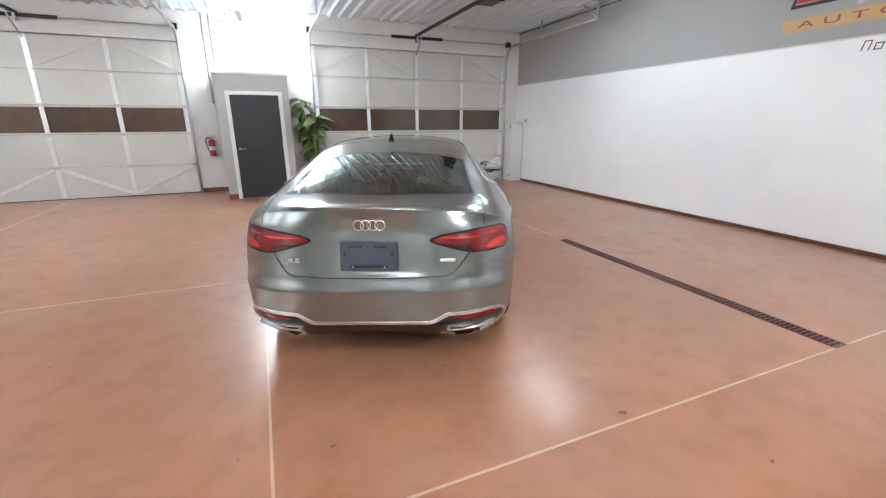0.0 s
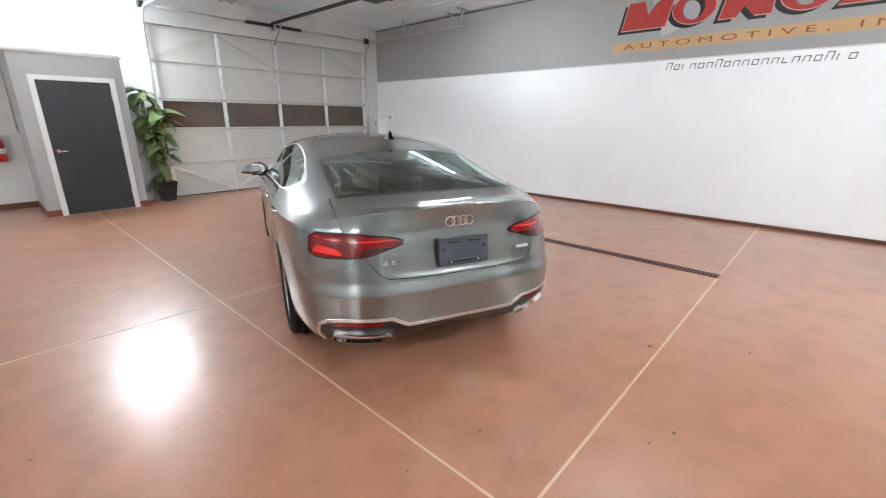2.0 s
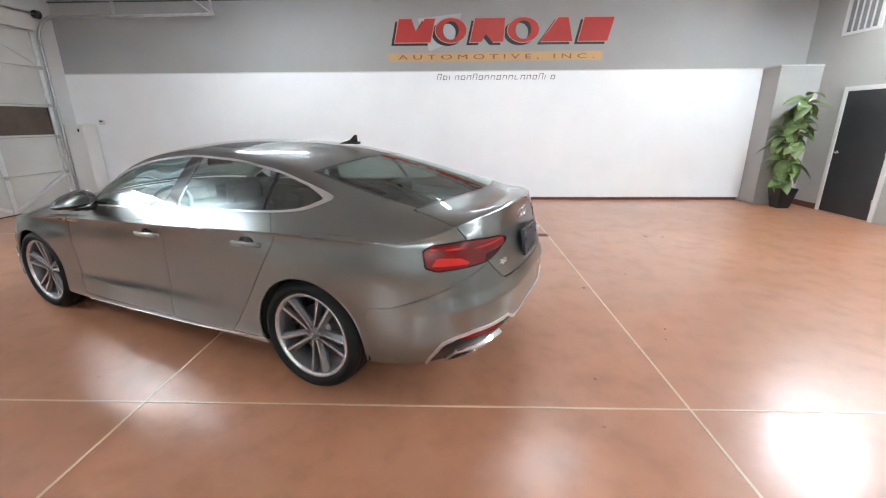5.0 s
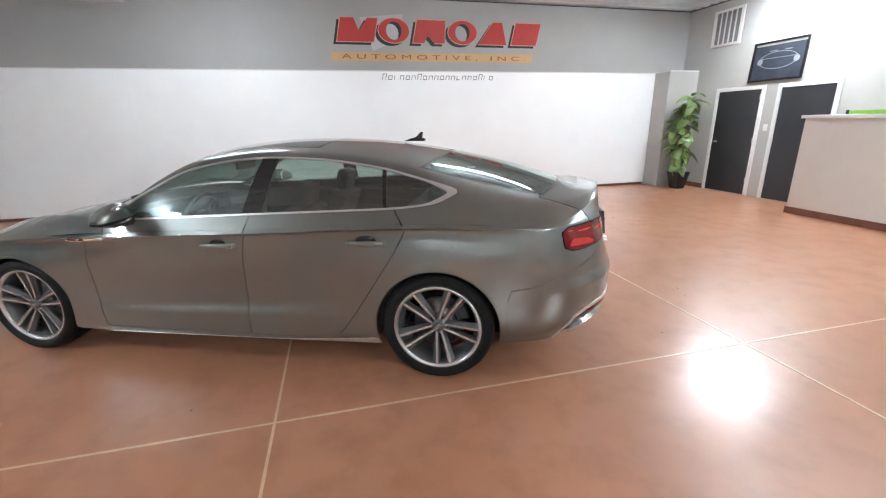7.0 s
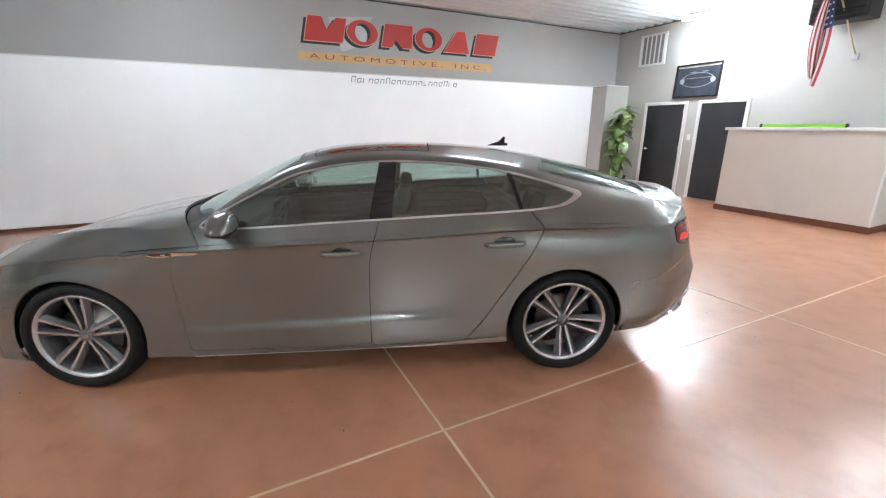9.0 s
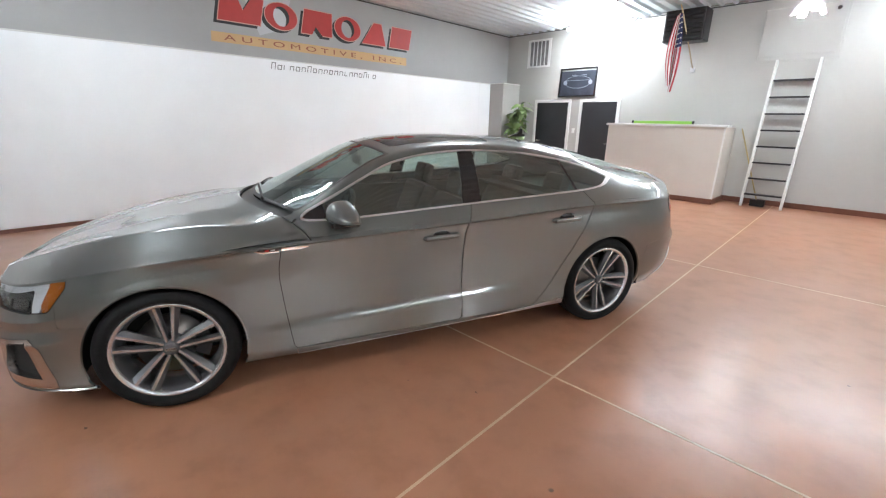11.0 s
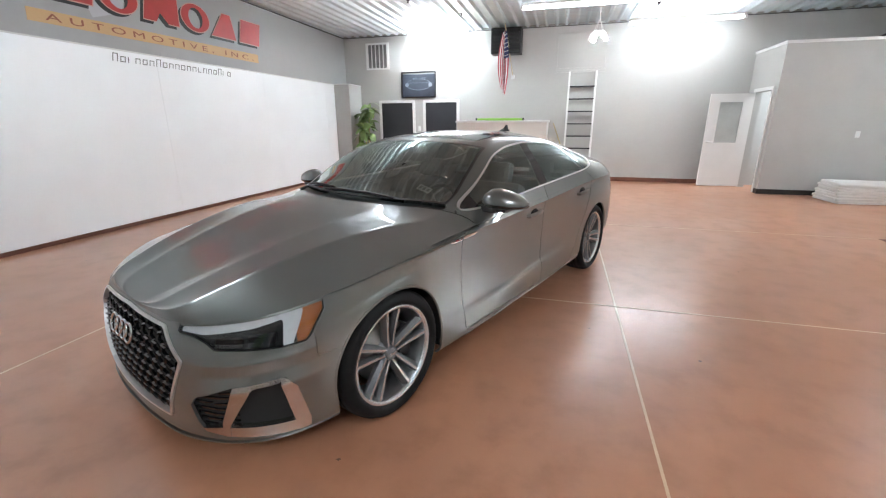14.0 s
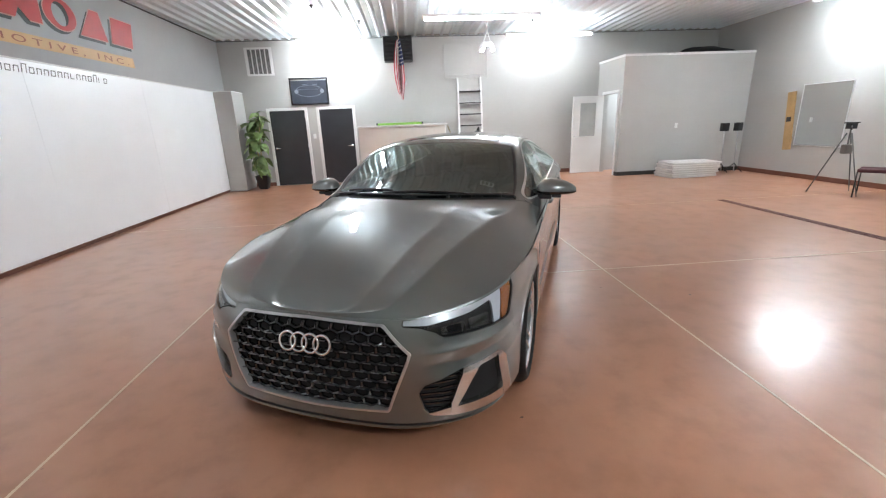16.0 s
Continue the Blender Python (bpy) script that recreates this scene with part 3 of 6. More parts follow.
# side windows with bright surround
DLO = rounded([(0.775, 0.938), (0.47, 0.946), (-0.25, 0.982), (-1.18, 1.026), (-1.40, 1.05), (-1.545, 1.112), (-1.347, 1.168), (-1.076, 1.238), (-0.73, 1.288), (-0.35, 1.305), (-0.05, 1.283), (0.2, 1.234), (0.47, 1.10)], 2)
dlo = lambda x, y, z, s, v: np.where((v > -0.2) & (v < 1.02), polygon(DLO, x, z), 0.5)
trim = take(dlo, 0.0)
lower_trim = lambda x, y, z, s, v: polygon(DLO, x, z) + 0.0095 + 0.016 * step01(-1.3, -1.5, x)
glasses, trim = cut(trim, lower_trim)
pair("window_trim", trim, SATIN, "bright window surround", thick=0.008, out=0.003)
b_post, glasses = cut(glasses, lambda x, y, z, s, v: polygon([(-0.235, 0.95), (-0.365, 0.95), (-0.405, 1.35), (-0.305, 1.35)], x, z))
pair("pillar_cover", b_post, GLOSS_BLACK, "gloss black pillar cover", thick=0.01)
q_bar, glasses = cut(glasses, lambda x, y, z, s, v: polygon([(-1.128, 0.95), (-1.152, 0.95), (-1.062, 1.35), (-1.038, 1.35)], x, z))
pair("window_divider", q_bar, GLOSS_BLACK, thick=0.01)
sail, glasses = cut(glasses, lambda x, y, z, s, v: polygon([(0.80, 0.90), (0.585, 0.90), (0.60, 1.10), (0.80, 1.0)], x, z))
pair("mirror_mount", sail, GLOSS_BLACK, thick=0.01)
front_pane, glasses = cut(glasses, lambda x, y, z, s, v: -0.32 - x)
rear_pane, quarter_pane = cut(glasses, lambda x, y, z, s, v: -1.09 - x)
for n, f in (("front_window", front_pane), ("rear_window", rear_pane), ("quarter_window", quarter_pane)):
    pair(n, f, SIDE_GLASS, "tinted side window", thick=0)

# lamps, tail first
SO = 0.978
TAIL = rounded([(SO, 0.922), (0.667, 0.935), (0.41, 0.915), (0.325, 0.890), (0.35, 0.874), (0.52, 0.822), (0.60, 0.806), (SO - 0.02, 0.789)], 1)
on_low = lambda f: (lambda x, y, z, s, v: np.where(v < 0.001, f(x, y, z, s, v), 0.5))
tail = take(on_low(lambda x, y, z, s, v: polygon(TAIL, s, z)))
rim, rest = cut(tail, lambda x, y, z, s, v: -0.006 - polygon(TAIL, s, z))
dark, rest = cut(rest, lambda x, y, z, s, v: polygon([(s_rear(0.30), 0.87), (s_rear(0.57), 0.852), (s_rear(0.60), 0.805), (s_rear(0.4), 0.79)], s, z))
strip1, rest = cut(rest, lambda x, y, z, s, v: polygon([(s_rear(0.36), 0.893), (s_rear(0.6), 0.884), (SO - 0.06, 0.895), (SO - 0.03, 0.905), (s_rear(0.6), 0.896), (s_rear(0.36), 0.899)], s, z))
strip2, rest = cut(rest, lambda x, y, z, s, v: polygon([(s_rear(0.66), 0.815), (SO - 0.05, 0.82), (SO - 0.08, 0.86), (s_rear(0.72), 0.85)], s, z))
lamps = pair("tail_lamp", rest, TAIL_RED, "red wrap-round tail lamp", thick=0.02, out=0.002)
pair("lamp_rim", rim, TAIL_DARK, thick=0.02, out=0.003, parents=lamps)
pair("lamp_inlay", dark, TAIL_DARK, "dark red lamp inlay", thick=0.0, out=0.002, parents=lamps)
pair("light_bar", strip1, TAIL_LIGHT, "bright red light bar", thick=0.004, out=0.003, parents=lamps)
pair("light_bar", strip2, TAIL_LIGHT, "bright red light bar", thick=0.004, out=0.003, parents=lamps)
HEAD = [(5.55, 0.648), (5.50, 0.80), (4.878, 0.80), (4.885, 0.715), (4.972, 0.604), (5.07, 0.595), (5.36, 0.593), (5.40, 0.618), (5.47, 0.640)]
head = take(on_low(lambda x, y, z, s, v: polygon(HEAD, s, z)))
head, brow = cut(head, lambda x, y, z, s, v: v + 0.02)
pair("lamp_brow", brow, PAINT, thick=0.01)
heads = pair("headlamp", head, LENS, "clear headlamp", thick=0)
pair("housing", head, LAMP_DARK, "dark lamp housing", thick=-0.028, out=-0.03, parents=heads)
drl, low_h = cut(head, lambda x, y, z, s, v: polygon([(5.6, 0.652), (5.43, 0.645), (5.20, 0.672), (5.06, 0.700), (5.075, 0.57), (5.045, 0.57), (4.97, 0.72), (4.99, 0.9), (5.6, 0.9)], s, z))
pair("daytime_light", drl, LAMP_WHITE, "white daytime light strip", thick=0.01, out=-0.016, parents=heads)
amb, low_h = cut(low_h, lambda x, y, z, s, v: s - 5.012)
pair("side_marker", amb, AMBER, "amber side marker", thick=0.01, out=-0.012, parents=heads)
pod1, low_h = cut(low_h, lambda x, y, z, s, v: polygon([(5.37, 0.602), (5.24, 0.602), (5.24, 0.645), (5.37, 0.632)], s, z))
pair("lamp_module", pod1, GLOSS_BLACK, thick=0.01, out=-0.016, parents=heads)
pod2, low_h = cut(low_h, lambda x, y, z, s, v: polygon([(5.22, 0.602), (5.10, 0.604), (5.09, 0.655), (5.22, 0.648)], s, z))
pair("lamp_module", pod2, GLOSS_BLACK, thick=0.01, out=-0.016, parents=heads)

# grille
GR = np.array([(0.0, 0.668), (0.365, 0.659), (0.488, 0.535), (0.475, 0.49), (0.385, 0.255), (0.0, 0.243)])
GRI = np.vstack([GR, (GR * [-1, 1])[1:-1][::-1]])
nose = lambda f: (lambda x, y, z, s, v: np.where((x > 1.7) & (v < 0.001), f(x, y, z, s, v), 0.5))
grille = take(nose(lambda x, y, z, s, v: polygon(GRI, y, z)), 0.0)
core, ring = cut(grille, lambda x, y, z, s, v: polygon(GRI, y, z) + 0.0115)
centre("grille_frame", ring, SATIN, "bright metal grille frame", thick=0.03, out=0.008)
grille_back = centre("grille", core, MATT_BLACK, "black honeycomb radiator grille", thick=0, out=-0.05)
# front air ducts
DUCT = rounded([(5.495, 0.375), (5.30, 0.445), (5.227, 0.452), (5.05, 0.478), (4.985, 0.212), (5.065, 0.212), (5.33, 0.220), (5.46, 0.236)], 1)
duct = take(nose(lambda x, y, z, s, v: polygon(DUCT, s, z)), 0.0)
blade1, duct = cut(duct, lambda x, y, z, s, v: polygon([(5.098, 0.44), (5.045, 0.20), (4.90, 0.20), (4.98, 0.52), (5.095, 0.52)], s, z))
blade2, duct = cut(duct, lambda x, y, z, s, v: polygon([(5.255, 0.52), (5.095, 0.52), (5.098, 0.452), (5.21, 0.440), (5.315, 0.272), (5.32, 0.20), (5.352, 0.20), (5.345, 0.285)], s, z))
blade3, duct = cut(duct, lambda x, y, z, s, v: z - 0.264 + 0.02 * step01(5.33, 5.46, s))
ducts = pair("air_intake", duct, MATT_BLACK, "black front air intake", thick=0, out=-0.06)
BLADE = surface("brushed_blade", (0.60, 0.57, 0.55), rough=0.26, metal=1.0, vary=0.06, scale=12)
fins, _ = cut(duct, lambda x, y, z, s, v: np.where(s > 5.27, abs((z * 38) % 1 - 0.5) - 0.17, 0.5))
pair("intake_insert", fins, GLOSS_BLACK, "black slatted intake insert", thick=0.02, out=-0.02)
fog, _ = cut(duct, lambda x, y, z, s, v: polygon([(5.22, 0.27), (5.12, 0.265), (5.10, 0.31), (5.19, 0.36)], s, z))
pair("intake_flap", fog, BLACK, "dark inner flap", thick=0.02, out=-0.035)
pair("intake_sill", blade3, BLADE, "satin aluminium intake sill", thick=0.03, out=0.004)
for b in (blade1, blade2):
    pair("intake_blade", b, BLADE, "satin aluminium intake blade", thick=0.03, out=0.006)

# bumper trim at the rear
tail_end = lambda f: (lambda x, y, z, s, v: np.where((x < -1.8) & (v < 0.001), f(x, y, z, s, v), 0.5))
TRIM = [(0.335, 0.43), (0.425, 0.478), (0.70, 0.470), (0.80, 0.45), (0.885, 0.41), (0.945, 0.325), (0.975, 0.25)]
low_rear = take(tail_end(lambda x, y, z, s, v: polygon([(-0.1, 0.1), (-0.1, 0.43), *TRIM, (0.98, 0.1)], s, z)), 0.0)
skin, low_rear = cut(low_rear, lambda x, y, z, s, v: -0.019 - polygon([(-0.3, 0.0), (-0.3, 0.43), *TRIM, (1.0, 0.0)], s, z))
centre("bumper_trim", skin, SATIN, "satin aluminium bumper trim", thick=0.02, out=0.006)
refl, low_rear = cut(low_rear, lambda x, y, z, s, v: polygon([(0.455, 0.430), (0.52, 0.448), (0.74, 0.441), (0.79, 0.418), (0.55, 0.420)], s, z))
pair("reflector", refl, TAIL_RED, "red bumper reflector", thick=0.01, out=0.002)
EXH = [(0.40, 0.345), (0.44, 0.368), (0.80, 0.352), (0.85, 0.305), (0.862, 0.268), (0.50, 0.282)]
exh, low_rear = cut(low_rear, lambda x, y, z, s, v: polygon(EXH, s, z))
exh_in, exh_rim = cut(exh, lambda x, y, z, s, v: polygon(EXH, s, z) + 0.013)
tips = pair("exhaust_trim", exh_rim, CHROME, "chrome exhaust surround", thick=0.045, out=0.02)
pair("exhaust_opening", exh_in, MATT_BLACK, thick=0, out=-0.02, parents=tips)
centre("diffuser", low_rear, BLACK, "black plastic rear diffuser", thick=0.01, out=-0.008)

# boot lid and rear window
LIDP = rounded([(-0.7, 0.69), (0.43, 0.69), (0.475, 0.715), (0.565, 0.83), (0.635, 0.92), (0.655, 1.2), (-0.7, 1.2)], 1)
lid_top = lambda x, y, z, s, v: np.maximum(x + 2.14 - 0.12 * (y / 0.54) ** 2, y - 0.645)
rear_glass = lambda x, y, z, s, v: np.where(v > 0.9, np.maximum.reduce([x + 1.385 - 0.10 * (y / 0.54) ** 2, -2.15 + 0.12 * (y / 0.54) ** 2 - x, y - 0.600 + 0.05 * (x + 1.7)]), 0.5)
glass_r = take(rear_glass, 0.0)
clear_r, frit = cut(glass_r, lambda *a: rear_glass(*a) + 0.02)
centre("rear_screen_border", frit, BLACK, "black glass border", thick=0.004)
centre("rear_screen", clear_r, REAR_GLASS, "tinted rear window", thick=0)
lid = take(lambda x, y, z, s, v: np.where(x > -1.9, 0.5, np.where(v < 0.001, polygon(LIDP, y, z), lid_top(x, y, z, s, v))))
boot = centre("boot_lid", lid, PAINT, "grey boot lid with raised lip")
bumper_r = take(tail_end(lambda x, y, z, s, v: polygon([(-0.3, 0.1), (-0.3, 1.3), (s_rear(0.5), 1.3), (s_rear(0.58), 0.80), (s_at_x(-2.12), 0.66), (s_at_x(-1.95), 0.60), (s_at_x(-1.83), 0.585), (s_at_x(-1.72), 0.1)], s, z)), 0.0008)
centre("rear_bumper", bumper_r, PAINT, "grey rear bumper")

# windscreen, bonnet and roof glass
cowl = lambda y: 1.045 - 0.245 * (y / 0.74) ** 2
header = lambda y: 0.235 - 0.08 * (y / 0.6) ** 2
bonnet = take(lambda x, y, z, s, v: np.where((v > 0) & (x > 0.5), cowl(y) - x, 0.5))
hood = centre("bonnet", bonnet, PAINT, "grey bonnet with creases")
scuttle = take(lambda x, y, z, s, v: np.where((v > 0.9) & (x > 0.5), np.maximum(cowl(y) - 0.075 - x, y - 0.72), 0.5), 0.0)
centre("cowl", scuttle, BLACK, "black windscreen cowl", thick=0.0, out=-0.022)
screen_f = lambda x, y, z, s, v: np.where((v > 1) & (x > 0.0), np.maximum.reduce([header(y) - x, x - cowl(y) + 0.075, y - rail_y(x) + 0.035]), 0.5)
screen = take(screen_f, 0.0)
clear_f, frit_f = cut(screen, lambda *a: screen_f(*a) + 0.022)
centre("windscreen_border", frit_f, BLACK, "black glass border", thick=0.004)
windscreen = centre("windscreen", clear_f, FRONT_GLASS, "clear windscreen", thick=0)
sun = take(lambda x, y, z, s, v: np.where(v > 1, np.maximum.reduce([x - 0.155 + 0.05 * (y / 0.5) ** 2, -0.60 - x, y - 0.47]), 0.5), 0.003)
centre("sunroof", sun, GLOSS_BLACK, "dark glass sunroof", thick=0.01)

# doors
FDOOR = rounded([(0.775, 0.93), (0.83, 0.85), (0.862, 0.69), (0.845, 0.48), (0.818, 0.27), (0.813, 0.24), (0.79, 0.232), (-0.21, 0.232), (-0.226, 0.240), (-0.23, 0.27), (-0.228, 0.5), (-0.236, 0.77), (-0.30, 0.99), (-0.35, 1.3), (0.3, 1.3)], 1)
RDOOR = rounded([(-0.30, 0.99), (-0.236, 0.77), (-0.228, 0.5), (-0.23, 0.27), (-0.234, 0.240), (-0.25, 0.232), (-0.76, 0.236), (-0.80, 0.25), (-0.90, 0.37), (-1.06, 0.61), (-1.184, 0.80), (-1.25, 0.93), (-1.17, 1.03), (-1.1, 1.2), (-0.35, 1.3)], 1)
side = lambda p: (lambda x, y, z, s, v: np.where((v < 0.8) & (v > -0.97), polygon(p, x, z), 0.5))
fdoors = pair("front_door", take(side(FDOOR)), PAINT, "grey front door")
rdoors = pair("rear_door", take(side(RDOOR)), PAINT, "grey rear door")
front_seam = lambda z, s: np.minimum(np.maximum(z - 0.525, s_at_x(1.58) - s), s_at_x(1.84) - s)
fender = take(lambda x, y, z, s, v: np.where((v < 0.001) & (x > 0.3), np.maximum(-(x - 0.80), -front_seam(z, s)), 0.5), 0.0007)
pair("front_wing", fender, PAINT, "grey front wing")
lip = take(lambda x, y, z, s, v: np.where((v < -0.5) & (x > 1.5), np.maximum(z - 0.192, s_at_x(1.60) - s), 0.5), 0.005)
centre("front_lip", lip, PAINT, "grey lower front lip", out=0.005)
bumper_f = take(lambda x, y, z, s, v: np.where((v < 0.001) & (x > 1.2), front_seam(z, s), 0.5), 0.0007)
centre("front_bumper", bumper_f, PAINT, "grey front bumper")
sills = take(lambda x, y, z, s, v: np.where((v < -0.5) & (abs(x) < 1.2), z - 0.25, 0.5))
strip, sills = cut(sills, lambda x, y, z, s, v: v + 0.90)
pair("sill", sills, PAINT, "grey door sill")
pair("sill_trim", strip, SATIN, "bright sill edge", thick=0.01, out=0.003)
centre("body", body, PAINT, "grey roof, pillars and rear quarters")
inner, _ = cut(liner, lambda x, y, z, s, v: v + 0.02)
for wx in WHEEL_X:
    _, inner = cut(inner, lambda x, y, z, s, v: np.hypot(x - wx, z - 0.328) - 0.40)
centre("inner_body", inner, MATT_BLACK, "black inner structure", thick=0, out=-0.028)

# ---- car details ----


def both_sides(name, make, mat, label="", parents=None):
    """A detail made once for the left side and mirrored to the right."""
    obs = []
    for n, k in enumerate((1, -1)):
        bm = make()
        if k < 0:
            bmesh.ops.scale(bm, vec=(1, -1, 1), verts=bm.verts)
        obs.append(part(name, bm, mat, parents[n] if parents else car, label))
        for p in obs[-1].data.polygons:
            p.use_smooth = True
        obs[-1].data.set_sharp_from_angle(angle=radians(38))
    return obs


def bm_of(fn):
    bm = bmesh.new()
    fn(bm)
    return bm


# floor pan and wheel houses
part("floor_pan", boxes((-2.05, -0.74, 0.24, 2.0, 0.72, 0.28), (-1.02, -0.86, 0.2, 1.02, 0.86, 0.24)), MATT_BLACK, car)
for wx in WHEEL_X:
    both_sides("wheel_house", lambda: bm_of(lambda bm: [lathe_into(bm, [(0.39, 0), (0.39, 0.33), (0.02, 0.33)], 32, Matrix.Translation((wx, 0.87, 0.328)) @ pose(0, 0, 0, 90, 0, 0)),
                                                bmesh.ops.delete(bm, geom=[v for v in bm.verts if v.co.z < 0.22], context="VERTS")]), MATT_BLACK)


def wheel(front):
    w = thing("wheel", "", "")
    for k in ("label", "category"):
        if k in w:
            del w[k]
    turn = pose(0, 0, 0, -90, 0, 0)   # lathe axis z becomes the car's left
    bm = bmesh.new()
    lathe_into(bm, [(0.258, -0.112), (0.29, -0.122), (0.315, -0.112), (0.328, -0.09), (0.333, -0.060), (0.327, -0.058), (0.327, -0.052), (0.334, -0.050), (0.334, -0.022), (0.327, -0.020), (0.327, -0.014), (0.334, -0.012), (0.334, 0.012), (0.327, 0.014), (0.327, 0.020), (0.334, 0.022), (0.334, 0.050), (0.327, 0.052), (0.327, 0.058), (0.333, 0.060), (0.328, 0.088), (0.317, 0.108), (0.30, 0.119), (0.286, 0.121), (0.268, 0.112), (0.261, 0.098)], 72, turn)
    part("tyre", bm, RUBBER, w, "black low-profile tyre")
    bm = bmesh.new()
    lathe_into(bm, [(0.256, -0.10), (0.232, -0.095), (0.218, 0.0), (0.222, 0.05), (0.234, 0.082), (0.243, 0.094)], 64, turn)
    part("rim_barrel", bm, WHEEL_DARK, w)
    bm = bmesh.new()
    lathe_into(bm, [(0.238, 0.086), (0.241, 0.098), (0.250, 0.105), (0.257, 0.106), (0.263, 0.102), (0.264, 0.094)], 72, turn)
    part("rim_edge", bm, WHEEL_FACE, w, "bright turned rim edge")

    def spoke_rows(side):
        """Along one straight arm of a V: radius, angle, half width of the face, flank width, height of the face."""
        for u in (0.0, 0.15, 0.35, 0.55, 0.75, 0.9, 1.0):
            along, across = 0.036 + 0.180 * u, side * (0.010 + 0.097 * u)
            yield math.hypot(along, across), math.atan2(across, along), 0.0060 + 0.0016 * u, 0.007 + 0.014 * u, 0.071 + 0.026 * u ** 1.4

    def arm_into(bm, ang, side, face):
        rings = []
        for r, da, half, flank, zf in spoke_rows(side):
            c, s_ = math.cos(ang + da), math.sin(ang + da)
            if face:
                cut_ = [(-half, zf), (half, zf), (half, zf - 0.003), (-half, zf - 0.003)]
            else:
                a, b = (flank * 1.25, flank * 0.45) if side > 0 else (flank * 0.45, flank * 1.25)
                cut_ = [(-half, zf - 0.002), (half, zf - 0.002), (half + b, zf - 0.020), (half + b * 0.8, zf - 0.042), (-half - a * 0.8, zf - 0.042), (-half - a, zf - 0.020)]
            rings.append([bm.verts.new(turn @ Vector((r * c - m * s_, r * s_ + m * c, h))) for m, h in cut_])
        n = len(rings[0])
        for a, b in zip(rings, rings[1:]):
            for k in range(n):
                bm.faces.new((a[k], a[(k + 1) % n], b[(k + 1) % n], b[k]))
        bm.faces.new(rings[0][::-1])
        bm.faces.new(rings[-1])

    for n in range(5):
        for name, mat, face, lab in (("spoke", WHEEL_DARK, False, ""), ("spoke_face", WHEEL_FACE, True, "bright turned spoke face")):
            bm = bmesh.new()
            for side in (-1, 1):
                arm_into(bm, math.radians(90 + 72 * n), side, face)
            part(name, bm, mat, w, lab)
    bm = bmesh.new()
    lathe_into(bm, [(0.072, 0.02), (0.068, 0.050), (0.050, 0.056), (0.036, 0.064), (0.034, 0.079), (0.028, 0.082), (0.001, 0.083)], 32, turn)
    part("hub", bm, WHEEL_DARK, w)
    for n in range(5):
        a = math.radians(54 + 72 * n)
        bm = bmesh.new()
        lathe_into(bm, [(0.009, 0.045), (0.009, 0.062), (0.006, 0.065), (0.0005, 0.065)], 8, turn @ Matrix.Translation((0.056 * math.cos(a), 0.056 * math.sin(a), 0)))
        part("wheel_bolt", bm, DARK_STEEL, w)
    bm = bmesh.new()
    for n in range(4):
        ring_into(bm, turn @ Matrix.Translation(((n - 1.5) * 0.0105, 0, 0.085)), 0.0072, 0.0016)
    part("cap_emblem", bm, CHROME, w)
    bm = bmesh.new()
    lathe_into(bm, [(0.06, -0.01), (0.165 if front else 0.155, -0.01), (0.165 if front else 0.155, 0.012), (0.085, 0.012), (0.08, 0.03), (0.06, 0.03)], 48, turn)
    part("brake_disc", bm, DISC, w, "steel brake disc")
    bm = bmesh.new()
    for k in range(9):
        a = math.radians(150 + k * 7)
        c, s_ = math.cos(a), math.sin(a)
        b = math.radians(150 + (k + 1) * 7)
        c2, s2 = math.cos(b), math.sin(b)
        q = [turn @ Vector((r * cc, r * ss, h)) for cc, ss in ((c, s_), (c2, s2)) for r in (0.115, 0.185) for h in (-0.02, 0.035)]
        vs = [bm.verts.new(p) for p in q]
        for f in ((0, 1, 3, 2), (4, 6, 7, 5), (1, 5, 7, 3), (0, 2, 6, 4), (2, 3, 7, 6), (0, 4, 5, 1)):
            bm.faces.new([vs[i] for i in f])
    part("brake_caliper", bm, DARK_STEEL, w)
    return w


def ring_into(bm, matrix, radius, thick, sides=28, round_=8):
    pts = [matrix @ Vector((radius * math.cos(2 * math.pi * k / sides), radius * math.sin(2 * math.pi * k / sides), 0)) for k in range(sides)]
    tube_into(bm, pts, thick, round_, closed=True)


# wheels as parts of the car
def fit_wheel(w, m):
    w.parent = car
    w.matrix_basis = m


for n, wx in enumerate(WHEEL_X):
    w = wheel(n == 0)
    fit_wheel(w, pose(wx, 0.79, 0.334, 0, (-1, 44)[n], 0))
    c = copy_thing(w, pose(wx, -0.79, 0.334, 0, 20, 180))
    c.parent = car

# arch lips
for wx, r in zip(WHEEL_X, ARCH):
    def lip(bm):
        pts = []
        for k in range(41):
            a = math.radians(-18 + 216 * k / 40)
            px, pz = wx + r * math.cos(a), 0.328 + r * math.sin(a)
            i = int(np.argmin(abs(S - s_at_x(px))))
            d = float(np.interp(pz, KZ[:, i], KD[:, i]))
            if pz > 0.215:
                pts.append((px, OUT[i, 1] - d - 0.006, pz))
        tube_into(bm, pts, 0.009, 6)
    both_sides("arch_lip", lambda: bm_of(lip), PAINT)

